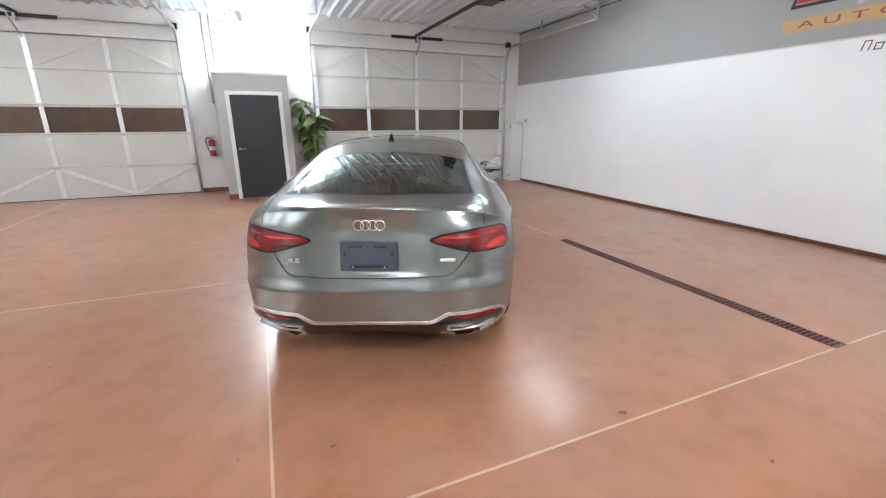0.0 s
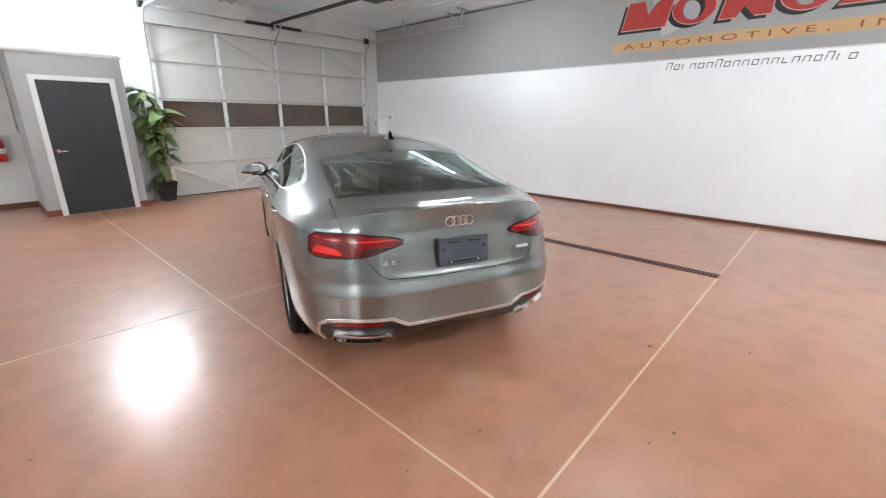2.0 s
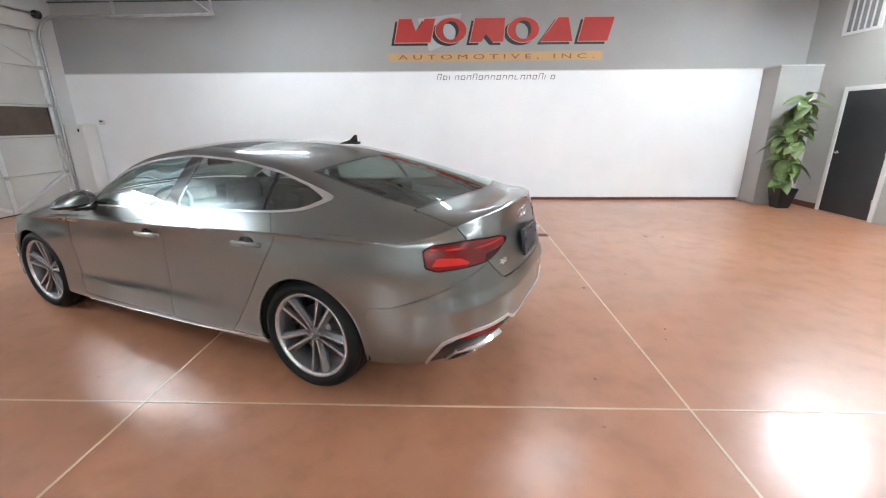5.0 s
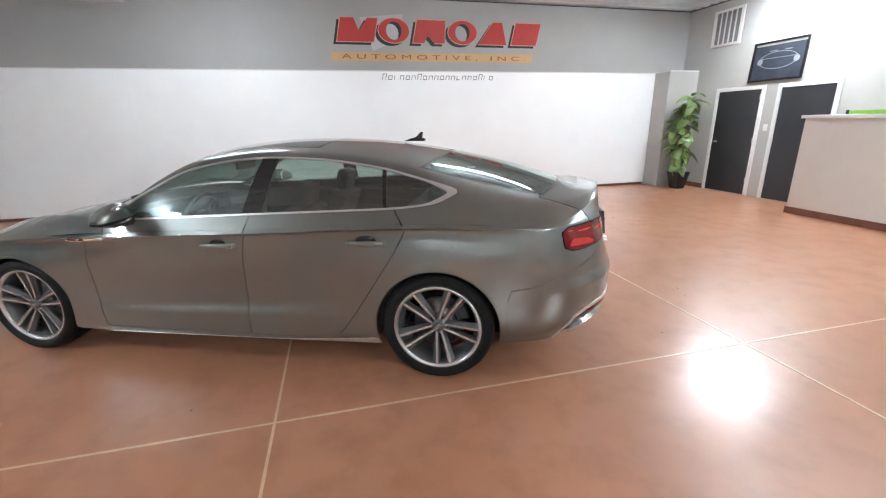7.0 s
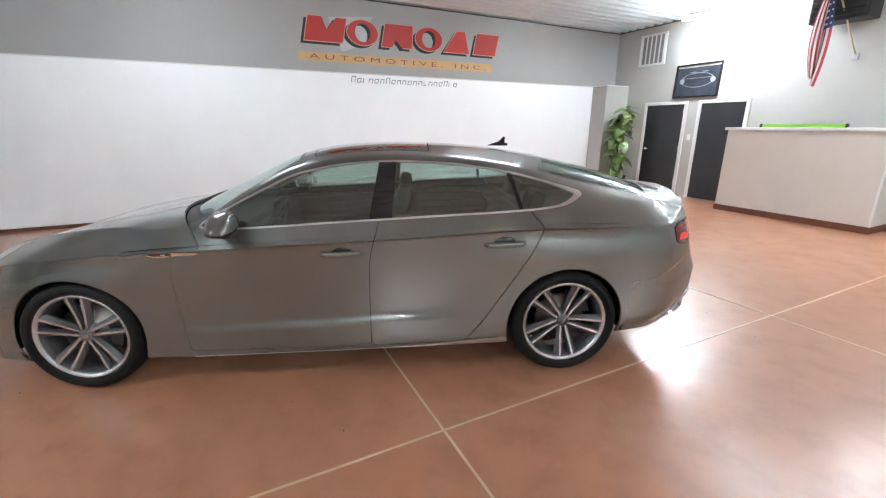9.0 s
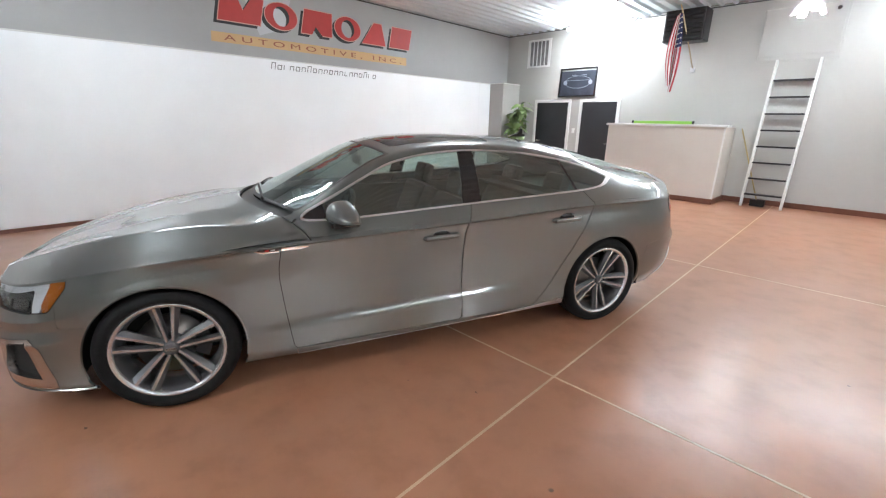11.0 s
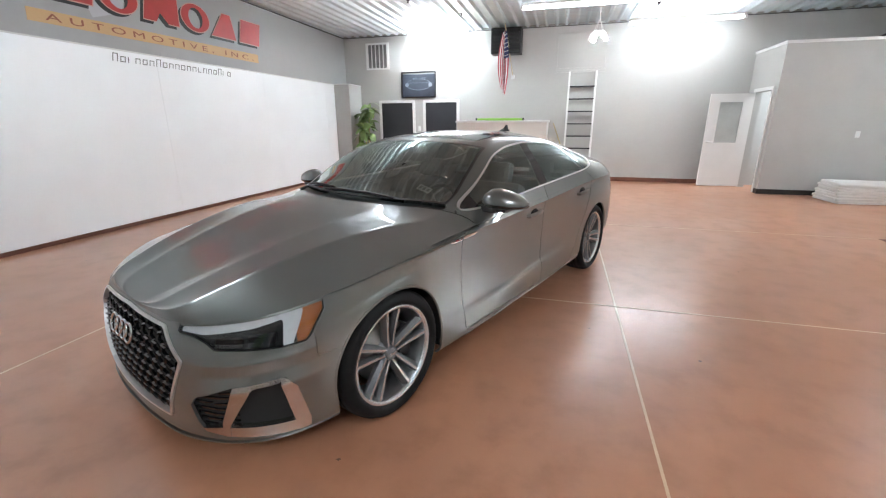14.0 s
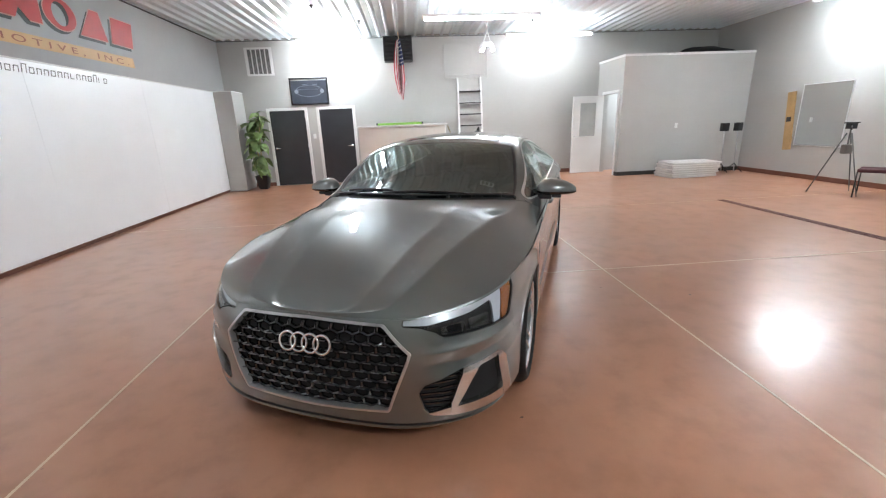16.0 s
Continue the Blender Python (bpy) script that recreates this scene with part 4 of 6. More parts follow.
# mirrors
def mirror_into(bm, upper=True):
    """The cap of a mirror, or its lower tray: rings across the car, domed above and flat below."""
    rings = []
    for u, deep, high in ((0.0, 0.45, 0.30), (0.07, 0.72, 0.66), (0.2, 0.92, 0.93), (0.36, 1.0, 1.0), (0.55, 0.98, 0.90), (0.75, 0.86, 0.72), (0.92, 0.62, 0.45), (1.0, 0.36, 0.20)):
        tall = 0.088 * high if upper else -0.030 * deep
        ring = []
        for q in range(13):
            c, h = math.cos(math.pi * q / 12), math.sin(math.pi * q / 12)
            ring.append(bm.verts.new((0.515 + deep * (0.10 if c > 0 else 0.055) * math.copysign(abs(c) ** 0.8, c) - 0.035 * u, 0.838 + 0.272 * u, (0.982 if upper else 0.979) + tall * h ** 0.85 - 0.008 * u)))
        rings.append(ring)
    for a, b in zip(rings, rings[1:]):
        for q in range(13):
            bm.faces.new((a[q], a[(q + 1) % 13], b[(q + 1) % 13], b[q]))
    bm.faces.new(rings[0][::-1])
    bm.faces.new(rings[-1])
    bmesh.ops.recalc_face_normals(bm, faces=bm.faces)


mirrors = both_sides("door_mirror", lambda: bm_of(mirror_into), PAINT, "grey door mirror")
both_sides("mirror_tray", lambda: bm_of(lambda bm: mirror_into(bm, False)), GLOSS_BLACK, "gloss black lower mirror shell", mirrors)
both_sides("mirror_arm", lambda: boxes((0.47, 0.80, 0.92, 0.58, 0.945, 0.96), (0.465, 0.86, 0.93, 0.57, 1.01, 0.953), bevel=0.012), BLACK, "", mirrors)
both_sides("mirror_glass", lambda: bm_of(lambda bm: lathe_into(bm, [(0.001, 0.0), (0.05, 0.0), (0.052, -0.006)], 24, pose(0.455, 0.955, 1.0, 0, -86, 0) @ Matrix.Diagonal((1, 1.6, 1, 1)))), surface("mirror_silver", (0.85, 0.85, 0.86), rough=0.02, metal=1.0, vary=0.01), "", mirrors)

def side_y(x, z):
    """How far out the body's side lies at a point of its length and height."""
    row = np.array(GRID[int(np.argmin(abs(S - s_at_x(x))))][: LOW + 1])
    return float(np.interp(z, row[:, 2], row[:, 1]))


# handles
def handle_into(x, z):
    bm = bmesh.new()
    y = side_y(x, z)
    pts = [(x + 0.115, y - 0.008, z - 0.004), (x + 0.098, y + 0.020, z - 0.002), (x + 0.04, y + 0.029, z), (x - 0.04, y + 0.029, z + 0.002), (x - 0.098, y + 0.020, z + 0.003), (x - 0.115, y - 0.008, z + 0.001)]
    tube_into(bm, pts, [0.010, 0.0135, 0.0145, 0.0145, 0.0135, 0.010], 10)
    bmesh.ops.scale(bm, vec=(1, 0.8, 1.2), verts=bm.verts, space=Matrix.Translation((-x, -y, -z)))
    return bm
for x, z, p in ((-0.085, 0.803, fdoors), (-1.02, 0.845, rdoors)):
    both_sides("door_handle", lambda: handle_into(x, z), PAINT, "grey door handle", p)
    # dark disc painting the shade of the body-coloured hollow; no hollow is cut
    both_sides("recess_shade", lambda: bm_of(lambda bm: lathe_into(bm, [(0.002, 0.003), (0.034, 0.0025), (0.044, -0.003)], 24, pose(x, side_y(x, z), z + 0.008, -90, 0, 0) @ Matrix.Diagonal((1.5, 0.8, 1, 1)))), LAMP_DARK, "", p)

# wing vent under the shoulder line: a bright frame with a dark heart and a red badge, and its point on the door
def plate_into(bm, xs, low, high, out):
    """A thin plate that follows the body's side between two heights."""
    rows = [[bm.verts.new((x, side_y(x, z) + out, z)) for z in np.linspace(low(x), high(x), 4)] for x in xs]
    for a, b in zip(rows, rows[1:]):
        for q in range(3):
            bm.faces.new((a[q], a[q + 1], b[q + 1], b[q]))
    top = bmesh.ops.extrude_face_region(bm, geom=bm.faces[:])
    for v in top["geom"]:
        if isinstance(v, bmesh.types.BMVert):
            v.co.y -= out + 0.004
    bmesh.ops.recalc_face_normals(bm, faces=bm.faces)


def shoulder(x):
    return GRID[int(np.argmin(abs(S - s_at_x(x))))][LOW][2]


vent_low = lambda x: float(np.interp(x, [0.838, 0.93, 0.995], [0.806, 0.805, 0.826]))
both_sides("wing_vent", lambda: bm_of(lambda bm: plate_into(bm, np.linspace(0.995, 0.849, 12), vent_low, lambda x: max(vent_low(x) + 0.002, shoulder(x) - 0.005), 0.003)), CHROME, "chrome wing vent frame")
both_sides("vent_heart", lambda: bm_of(lambda bm: plate_into(bm, np.linspace(0.955, 0.849, 8), lambda x: vent_low(x) + 0.007, lambda x: max(vent_low(x) + 0.008, shoulder(x) - 0.005), 0.0045)), GLOSS_BLACK)
both_sides("vent_point", lambda: bm_of(lambda bm: plate_into(bm, np.linspace(0.836, 0.695, 10), lambda x: float(np.interp(x, [0.695, 0.72, 0.836], [0.822, 0.814, 0.810])), lambda x: float(np.interp(x, [0.695, 0.72, 0.836], [0.823, 0.827, 0.830])), 0.004)), CHROME, "chrome vent point", fdoors)
both_sides("badge_tag", lambda: boxes((0.897, side_y(0.89, 0.82) + 0.001, 0.817, 0.916, side_y(0.89, 0.82) + 0.006, 0.829)), TAIL_LIGHT, "red badge tag")
both_sides("badge_tag", lambda: boxes((0.868, side_y(0.87, 0.82) + 0.001, 0.818, 0.890, side_y(0.87, 0.82) + 0.005, 0.829)), BRIGHT_STEEL, "bright badge tag")

# roof fin
def fin_into(bm):
    out = [(0.075, -0.006), (-0.075, -0.006), (-0.078, 0.012), (-0.055, 0.014), (-0.062, 0.056), (-0.048, 0.058), (-0.012, 0.022), (0.03, 0.010)]
    for k, (a, b) in enumerate(((0, 1),)):
        left = [bm.verts.new((-1.185 + x + 0.06, 0.022 * (1 - z / 0.075), 1.368 + z - 0.06 * max(0, -x) * 0.3)) for x, z in out]
        right = [bm.verts.new((-1.185 + x + 0.06, -0.022 * (1 - z / 0.075), 1.368 + z - 0.06 * max(0, -x) * 0.3)) for x, z in out]
        bm.faces.new(left)
        bm.faces.new(right[::-1])
        for i in range(len(out)):
            j = (i + 1) % len(out)
            bm.faces.new((left[i], right[i], right[j], left[j]))
part("roof_aerial", bm_of(fin_into), GLOSS_BLACK, car, "black shark-fin aerial")

# number-plate holder, emblems, badges at the rear
hold = part("plate_holder", boxes((-2.425, -0.155, 0.735, -2.405, 0.155, 0.893), bevel=0.004), PLATE, car, "blue-grey plastic plate holder, empty", Matrix.Translation((-0.034, 0, 0)) @ Matrix.Translation((-2.41, 0, 0.81)) @ pose(0, 0, 0, 0, 7, 0) @ Matrix.Translation((2.41, 0, -0.81)))
for y0, y1, z0, z1 in ((-0.10, 0.10, 0.752, 0.768), (-0.10, -0.03, 0.862, 0.874), (0.03, 0.10, 0.862, 0.874), (-0.135, -0.12, 0.82, 0.84), (0.12, 0.135, 0.82, 0.84)):
    part("slot", boxes((-2.430, y0, z0, -2.424, y1, z1), bevel=0.002), BLACK, hold)
for y in (-0.085, 0.085):
    part("rivet", bm_of(lambda bm: lathe_into(bm, [(0.0065, 0), (0.005, 0.006), (0.0005, 0.007)], 10, Matrix.Translation((-2.425, y, 0.757)) @ pose(0, 0, 0, 0, -90, 0))), LAMP_WHITE, hold)


def rings4(name, x, z, r, lean, thick):
    bm = bmesh.new()
    for n in range(4):
        ring_into(bm, pose(x, (n - 1.5) * r * 1.42, z, 0, lean, 0), r, thick)
    return part(name, bm, CHROME, car, "chrome emblem of four plain rings")


lid_x = lambda z: float(np.interp(z, [r[2] for r in GRID[0][: LOW + 1]], [r[0] for r in GRID[0][: LOW + 1]]))
rings4("rear_emblem", lid_x(0.972) - 0.005, 0.972, 0.0275, 90 - math.degrees(math.atan2(lid_x(0.99) - lid_x(0.955), 0.035)), 0.0036)
rings4("front_emblem", 2.274, 0.560, 0.042, 74, 0.0065)
part("model_badge", boxes((-2.416, 0.428, 0.770, -2.385, 0.460, 0.776), (-2.416, 0.432, 0.782, -2.385, 0.452, 0.790), (-2.418, 0.388, 0.770, -2.388, 0.416, 0.776), (-2.418, 0.394, 0.784, -2.388, 0.414, 0.790), bevel=0.0015), BRIGHT_STEEL, car, "small chrome badge blocks")
part("model_badge", boxes((-2.416, -0.47, 0.772, -2.386, -0.385, 0.786), bevel=0.002), BRIGHT_STEEL, car, "small chrome badge bar")

# honeycomb bars of the grille
def nose_x(y, z):
    i = int(np.argmin(abs(S - s_front(abs(y)))))
    d = float(np.interp(z, KZ[:, i], KD[:, i]))
    return OUT[i, 0] - NRM[i, 0] * d


ACCENT = surface("dull_accent", (0.22, 0.22, 0.22), rough=0.35, metal=0.8)
hexr = 0.042
inside_grille = lambda y, z: polygon(GRI, np.array([y]), np.array([z]))[0] < -0.012
for row in range(-6, 7):
    for col in range(-8, 9):
        cy, cz = col * hexr * 1.73 + (row % 2) * hexr * 0.865, 0.46 + row * hexr * 1.0
        if not inside_grille(cy, cz):
            continue
        bm = bmesh.new()
        corners = [(cy + hexr * 0.96 * math.cos(math.radians(90 + 60 * k)), cz + hexr * 0.62 * math.sin(math.radians(90 + 60 * k))) for k in range(6)]
        corners = [(a, b) for a, b in corners]
        outer = [bm.verts.new((nose_x(a, b) - 0.012, a, b)) for a, b in corners]
        inn = [bm.verts.new((nose_x(a, b) - 0.018, cy + (a - cy) * 0.80, cz + (b - cz) * 0.74)) for a, b in corners]
        deep = [bm.verts.new((nose_x(a, b) - 0.048, cy + (a - cy) * 0.74, cz + (b - cz) * 0.66)) for a, b in corners]
        for k in range(6):
            j = (k + 1) % 6
            bm.faces.new((outer[k], outer[j], inn[j], inn[k]))
            bm.faces.new((inn[k], inn[j], deep[j], deep[k]))
        part("mesh_cell", bm, GLOSS_BLACK, grille_back)
        bm = boxes((nose_x(cy, cz) - 0.016, cy - hexr * 0.45, cz + hexr * 0.55, nose_x(cy, cz) - 0.008, cy + hexr * 0.45, cz + hexr * 0.578)) if row < 3 else None
        if bm:
            part("mesh_accent", bm, ACCENT, grille_back)
part("bonnet_edge_bump", boxes((2.165, 0.14, 0.668, 2.19, 0.17, 0.676), (2.165, -0.17, 0.668, 2.19, -0.14, 0.676), bevel=0.002), BLACK, car)

# wipers and a sticker
def glass_z(x, y):
    yr = float(rail_y(x))
    zr, zc = float(rail_z(x)), float(centre_line(x))
    return zr + (zc - zr) * (1 - (min(abs(y) / yr, 1)) ** 2.1)
for a, b in (((0.905, 0.42), (0.93, -0.22)), ((0.905, -0.15), (0.82, -0.56))):
    arm = [(a[0] + (b[0] - a[0]) * t, a[1] + (b[1] - a[1]) * t) for t in np.linspace(0, 1, 9)]
    part("wiper", bm_of(lambda bm: tube_into(bm, [(x, y, glass_z(x, y) + 0.007) for x, y in arm], 0.007, 6)), BLACK, car, "black windscreen wiper")
st = bmesh.new()
sv = [st.verts.new((x, y, glass_z(x, y) - 0.004)) for x, y in ((0.735, 0.45), (0.735, 0.55), (0.685, 0.55), (0.685, 0.45))]
st.faces.new(sv)
part("sticker", st, LABEL_WHITE, windscreen, "small pale inspection sticker")
st = bmesh.new()
for y in (0.47, 0.50, 0.53):
    sv = [st.verts.new((x, yy, glass_z(x, yy) - 0.002)) for x, yy in ((0.725, y - 0.009), (0.725, y + 0.009), (0.697, y + 0.009), (0.697, y - 0.009))]
    st.faces.new(sv)
part("sticker_print", st, PLAIN_GREY, windscreen)

# ---- cabin ----
def seat(name, x, y, wide, rear):
    s = new(name)
    s.parent, s.matrix_basis = car, pose(x, y, 0.30)
    tagged(s, "black leather seat")
    part("cushion", boxes((-0.26, -wide / 2, 0.0, 0.26, wide / 2, 0.20), bevel=0.06), LEATHER, s)
    part("seat_back", boxes((-0.09, -wide / 2, 0.0, 0.07, wide / 2, 0.60), bevel=0.06), LEATHER, s, "", pose(-0.24, 0, 0.10, 0, -22, 0))
    for yy in ((0,) if not rear else (-wide * 0.27, wide * 0.27)):
        part("headrest", boxes((-0.05, -0.125, 0.0, 0.05, 0.125, 0.17), bevel=0.045), LEATHER, s, "", pose(-0.46, yy, 0.66 if not rear else 0.62, 0, -14, 0))
    return s
seat("seat", 0.05, 0.37, 0.50, False)
seat("seat", 0.05, -0.37, 0.50, False)
seat("rear_bench", -0.85, 0, 1.25, True)
part("dashboard", boxes((0.52, -0.70, 0.55, 0.93, 0.70, 0.90), bevel=0.06), CABIN, car, "dark dashboard")
part("centre_console", boxes((-0.4, -0.12, 0.3, 0.6, 0.12, 0.60), bevel=0.03), CABIN, car)
part("screen", boxes((0.50, -0.12, 0.86, 0.515, 0.12, 0.97), bevel=0.005), GLOSS_BLACK, car, "black dashboard screen")
bm = bmesh.new()
ring_into(bm, pose(0.42, 0.37, 0.86, 0, 68, 0), 0.175, 0.016, 36)
for a in (0, 130, 230):
    c, s_ = math.cos(math.radians(a + 90)), math.sin(math.radians(a + 90))
    m = pose(0.42, 0.37, 0.86, 0, 68, 0)
    tube_into(bm, [m @ Vector((0.03 * c, 0.03 * s_, 0)), m @ Vector((0.17 * c, 0.17 * s_, 0))], 0.014, 6)
lathe_into(bm, [(0.001, 0.02), (0.05, 0.015), (0.06, -0.03)], 20, pose(0.42, 0.37, 0.86, 0, 68, 0))
part("steering_wheel", bm, LEATHER, car, "black steering wheel")
part("inside_mirror", boxes((0.225, -0.12, 1.165, 0.25, 0.12, 1.232), bevel=0.012), BLACK, car)
part("mirror_foot", boxes((0.235, -0.03, 1.225, 0.285, 0.03, 1.285), bevel=0.008), BLACK, car)
roof_in, _ = cut(liner, lambda x, y, z, s, v: np.where((v > 0.97) & (x < 0.14) & (x > -1.15), -1, 1))
centre("headliner", roof_in, HEADLINER, "pale headliner", thick=0, out=-0.035)
part("parcel_shelf", boxes((-1.92, -0.60, 0.90, -1.10, 0.60, 0.93), bevel=0.01), CABIN, car)
part("cabin_floor", boxes((-1.2, -0.78, 0.28, 0.95, 0.78, 0.31)), CABIN, car)
both_sides("door_card", lambda: boxes((-1.2, 0.76, 0.3, 0.75, 0.80, 0.90), bevel=0.015), CABIN)

# ---- drains ----
def drain(x):
    d = thing("floor_drain", "narrow rusty brown trench drain grate set in the floor", "drain", Matrix.Translation((x, 2.78, 0)), group="floor drains")
    part("frame", boxes((-0.068, -1.51, -0.01, -0.056, 1.51, 0.004), (0.056, -1.51, -0.01, 0.068, 1.51, 0.004), (-0.068, -1.52, -0.01, 0.068, -1.51, 0.004), (-0.068, 1.51, -0.01, 0.068, 1.52, 0.004)), GRATE, d)
    part("trough", boxes((-0.056, -1.51, -0.004, 0.056, 1.51, 0.0012)), MATT_BLACK, d)
    bar = None
    for k in range(84):
        y = -1.50 + k * 0.0357
        if bar is None:
            bar = part("grate_bar", boxes((-0.056, -0.009, 0.0, 0.056, 0.009, 0.005), (-0.004, -0.018, 0.0, 0.004, 0.018, 0.0045)), GRATE, d, "", Matrix.Translation((0, y, 0)))
        else:
            b = new("grate_bar", bar.data)
            b.parent, b.matrix_basis = d, Matrix.Translation((0, y, 0))
    return d


drain(3.795)
drain(-3.45)

# ---- overhead doors ----
ROWS_Z = [0.012, 0.64, 1.285, 1.845, 2.49, 3.10]


def overhead_door(name, x0, x1, y, bays):
    d = new(name)
    d.matrix_basis = Matrix.Translation((0, y, 0))
    tagged(d, "closed white sectional overhead door with a row of dark windows", "garage door", kind="structure")
    w = (x1 - x0) / bays
    for k in range(5):
        z0, z1 = ROWS_Z[k] + 0.003, ROWS_Z[k + 1] - 0.003
        if k != 2:
            sec = part("door_section", boxes((x0, 0.03, z0, x1, 0.075, z1), bevel=0.006), DOOR_WHITE, d)
            part("section_lip", boxes((x0, 0.012, z1 - 0.03, x1, 0.035, z1 - 0.004), (x0, 0.018, z0 + 0.004, x1, 0.035, z0 + 0.02)), DOOR_WHITE, sec)
        else:
            bars = [(x0, 0.025, z0, x1, 0.075, z0 + 0.035), (x0, 0.025, z1 - 0.035, x1, 0.075, z1)]
            bars += [(x0 + w * n - 0.03 + (0.03 if n == 0 else 0) - (0.03 if n == bays else 0), 0.026, z0 + 0.035, x0 + w * n + 0.03 + (0.03 if n == 0 else 0) - (0.03 if n == bays else 0), 0.074, z1 - 0.035) for n in range(bays + 1)]
            sec = part("window_section", boxes(*bars), DOOR_WHITE, d)
            for n in range(bays):
                part("pane", boxes((x0 + w * n + 0.028, 0.048, z0 + 0.033, x0 + w * (n + 1) - 0.028, 0.056, z1 - 0.033)), NIGHT_GLASS, sec, "dark brownish night window pane")
        for n in range(bays + 1):
            xc = min(max(x0 + w * n, x0 + 0.045), x1 - 0.045)
            part("stile", boxes((xc - 0.038, 0.006, z0 + 0.02, xc + 0.038, 0.03, z1 - 0.02), (xc - 0.012, -0.002, z0 + 0.03, xc + 0.012, 0.007, z1 - 0.03), bevel=0.003), BRIGHT_STEEL, d, "bright steel stile")
            if k < 4:
                part("hinge", boxes((xc - 0.035, -0.012, z1 - 0.035, xc + 0.035, 0.006, z1 + 0.03), (xc - 0.02, -0.03, z1 - 0.012, xc + 0.02, -0.01, z1 + 0.012), bevel=0.003), STEEL, d)
    # diagonal braces on the bottom and top sections
    for k in (0, 4):
        z0, z1 = ROWS_Z[k] + 0.06, ROWS_Z[k + 1] - 0.04
        for n in range(bays):
            up = (n % 2 == 1) if k == 0 else (n % 2 == 0)
            a, b = (x0 + w * n + 0.06, z0 if up else z1), (x0 + w * (n + 1) - 0.06, z1 if up else z0)
            ang = math.atan2(b[1] - a[1], b[0] - a[0])
            ln = math.hypot(b[0] - a[0], b[1] - a[1])
            part("brace", boxes((0, 0.008, -0.028, ln, 0.028, 0.028), bevel=0.004), BRIGHT_STEEL if k == 0 else DOOR_WHITE, d, "", pose(a[0], 0, a[1], 0, -math.degrees(ang), 0))
    part("bottom_seal", boxes((x0, 0.03, 0, x1, 0.07, 0.014)), BLACK, d)
    part("jamb", boxes((x0 - 0.07, -0.012, 0, x0 - 0.004, 0.03, 3.12)), WHITE, d)
    part("jamb", boxes((x1 + 0.004, -0.012, 0, x1 + 0.07, 0.03, 3.12)), WHITE, d)
    # tracks: upright, bend, level run
    for xx in (x0 - 0.02, x1 + 0.03):
        pts = [(xx, -0.045, z) for z in (0.03, 1, 2, 2.95)] + [(xx, -0.045 - 0.33 * (1 - math.cos(a)), 2.95 + 0.37 * math.sin(a)) for a in np.linspace(0.2, math.pi / 2, 7)] + [(xx, -1.5, 3.325), (xx, -3.3, 3.345)]
        bm = bmesh.new()
        tube_into(bm, pts, 0.026, 4)
        part("track", bm, STEEL, d, "galvanised door track")
        part("track_hanger", boxes((xx - 0.02, -3.28, 3.33, xx + 0.02, -3.25, CEIL), (xx - 0.02, -1.52, 3.33, xx + 0.02, -1.49, CEIL), (xx - 0.14, -3.28, CEIL - 0.03, xx + 0.14, -3.24, CEIL - 0.002)), STEEL, d)
        bm = bmesh.new()
        tube_into(bm, [(xx, -3.25, 3.36), (xx, -2.85, CEIL - 0.005)], 0.014, 4)
        part("track_brace", bm, STEEL, d)
        part("cable_drum", bm_of(lambda bm: lathe_into(bm, [(0.001, -0.04), (0.065, -0.04), (0.07, -0.03), (0.055, -0.02), (0.055, 0.03), (0.07, 0.04), (0.001, 0.04)], 20, pose(xx, -0.10, 3.37, 0, 90, 0))), DARK_STEEL, d)
    mid = (x0 + x1) / 2
    part("spring_shaft", bm_of(lambda bm: tube_into(bm, [(x0 - 0.05, -0.10, 3.37), (x1 + 0.06, -0.10, 3.37)], 0.0125, 8)), STEEL, d)
    for a, b in ((mid - 0.62, mid - 0.02), (mid + 0.02, mid + 0.62)):
        bm = bmesh.new()
        n = 22
        for k in range(n):
            x = a + (b - a) * k / n
            lathe_into(bm, [(0.026, 0), (0.034, 0.006), (0.034, 0.020), (0.026, (b - a) / n)], 12, pose(x, -0.10, 3.37, 0, 90, 0))
        part("torsion_spring", bm, DARK_STEEL, d, "black torsion spring")
    part("spring_anchor", boxes((mid - 0.02, -0.14, 3.28, mid + 0.02, 0.0, 3.45)), STEEL, d)
    # opener rail and motor
    part("opener_rail", boxes((mid - 0.03, -3.3, 3.40, mid + 0.03, -0.02, 3.45), bevel=0.006), DARK_STEEL, d, "dark opener rail")
    part("opener_arm", bm_of(lambda bm: tube_into(bm, [(mid, -0.45, 3.40), (mid, -0.03, 3.02)], 0.016, 6)), STEEL, d)
    m = part("opener_motor", boxes((mid - 0.12, -3.72, 3.33, mid + 0.18, -3.28, 3.50), bevel=0.025), DARK_STEEL, d, "dark door opener motor")
    part("motor_lamp", bm_of(lambda bm: lathe_into(bm, [(0.001, -0.06), (0.05, -0.05), (0.06, 0.0), (0.05, 0.03)], 16, Matrix.Translation((mid + 0.1, -3.74, 3.36)))), BLACK, m)
    part("motor_hanger", boxes((mid - 0.10, -3.6, 3.49, mid - 0.08, -3.57, CEIL), (mid + 0.14, -3.6, 3.49, mid + 0.16, -3.57, CEIL)), STEEL, d)
    return d


overhead_door("door_1", DA[0], DA[1], NORTH_A, 4)
overhead_door("door_2", DB[0], DB[1], NORTH, 4)
setting("night_backdrop", boxes((-7.5, 12.6, -0.5, 8, 12.7, 4.2), (-7.5, 10.95, -0.3, 8, 12.6, -0.15)), surface("night_yard", (0.10, 0.07, 0.05), rough=0.9, vary=0.4, scale=0.8), "dark yard behind the doors")

# ---- plain inside doors ----


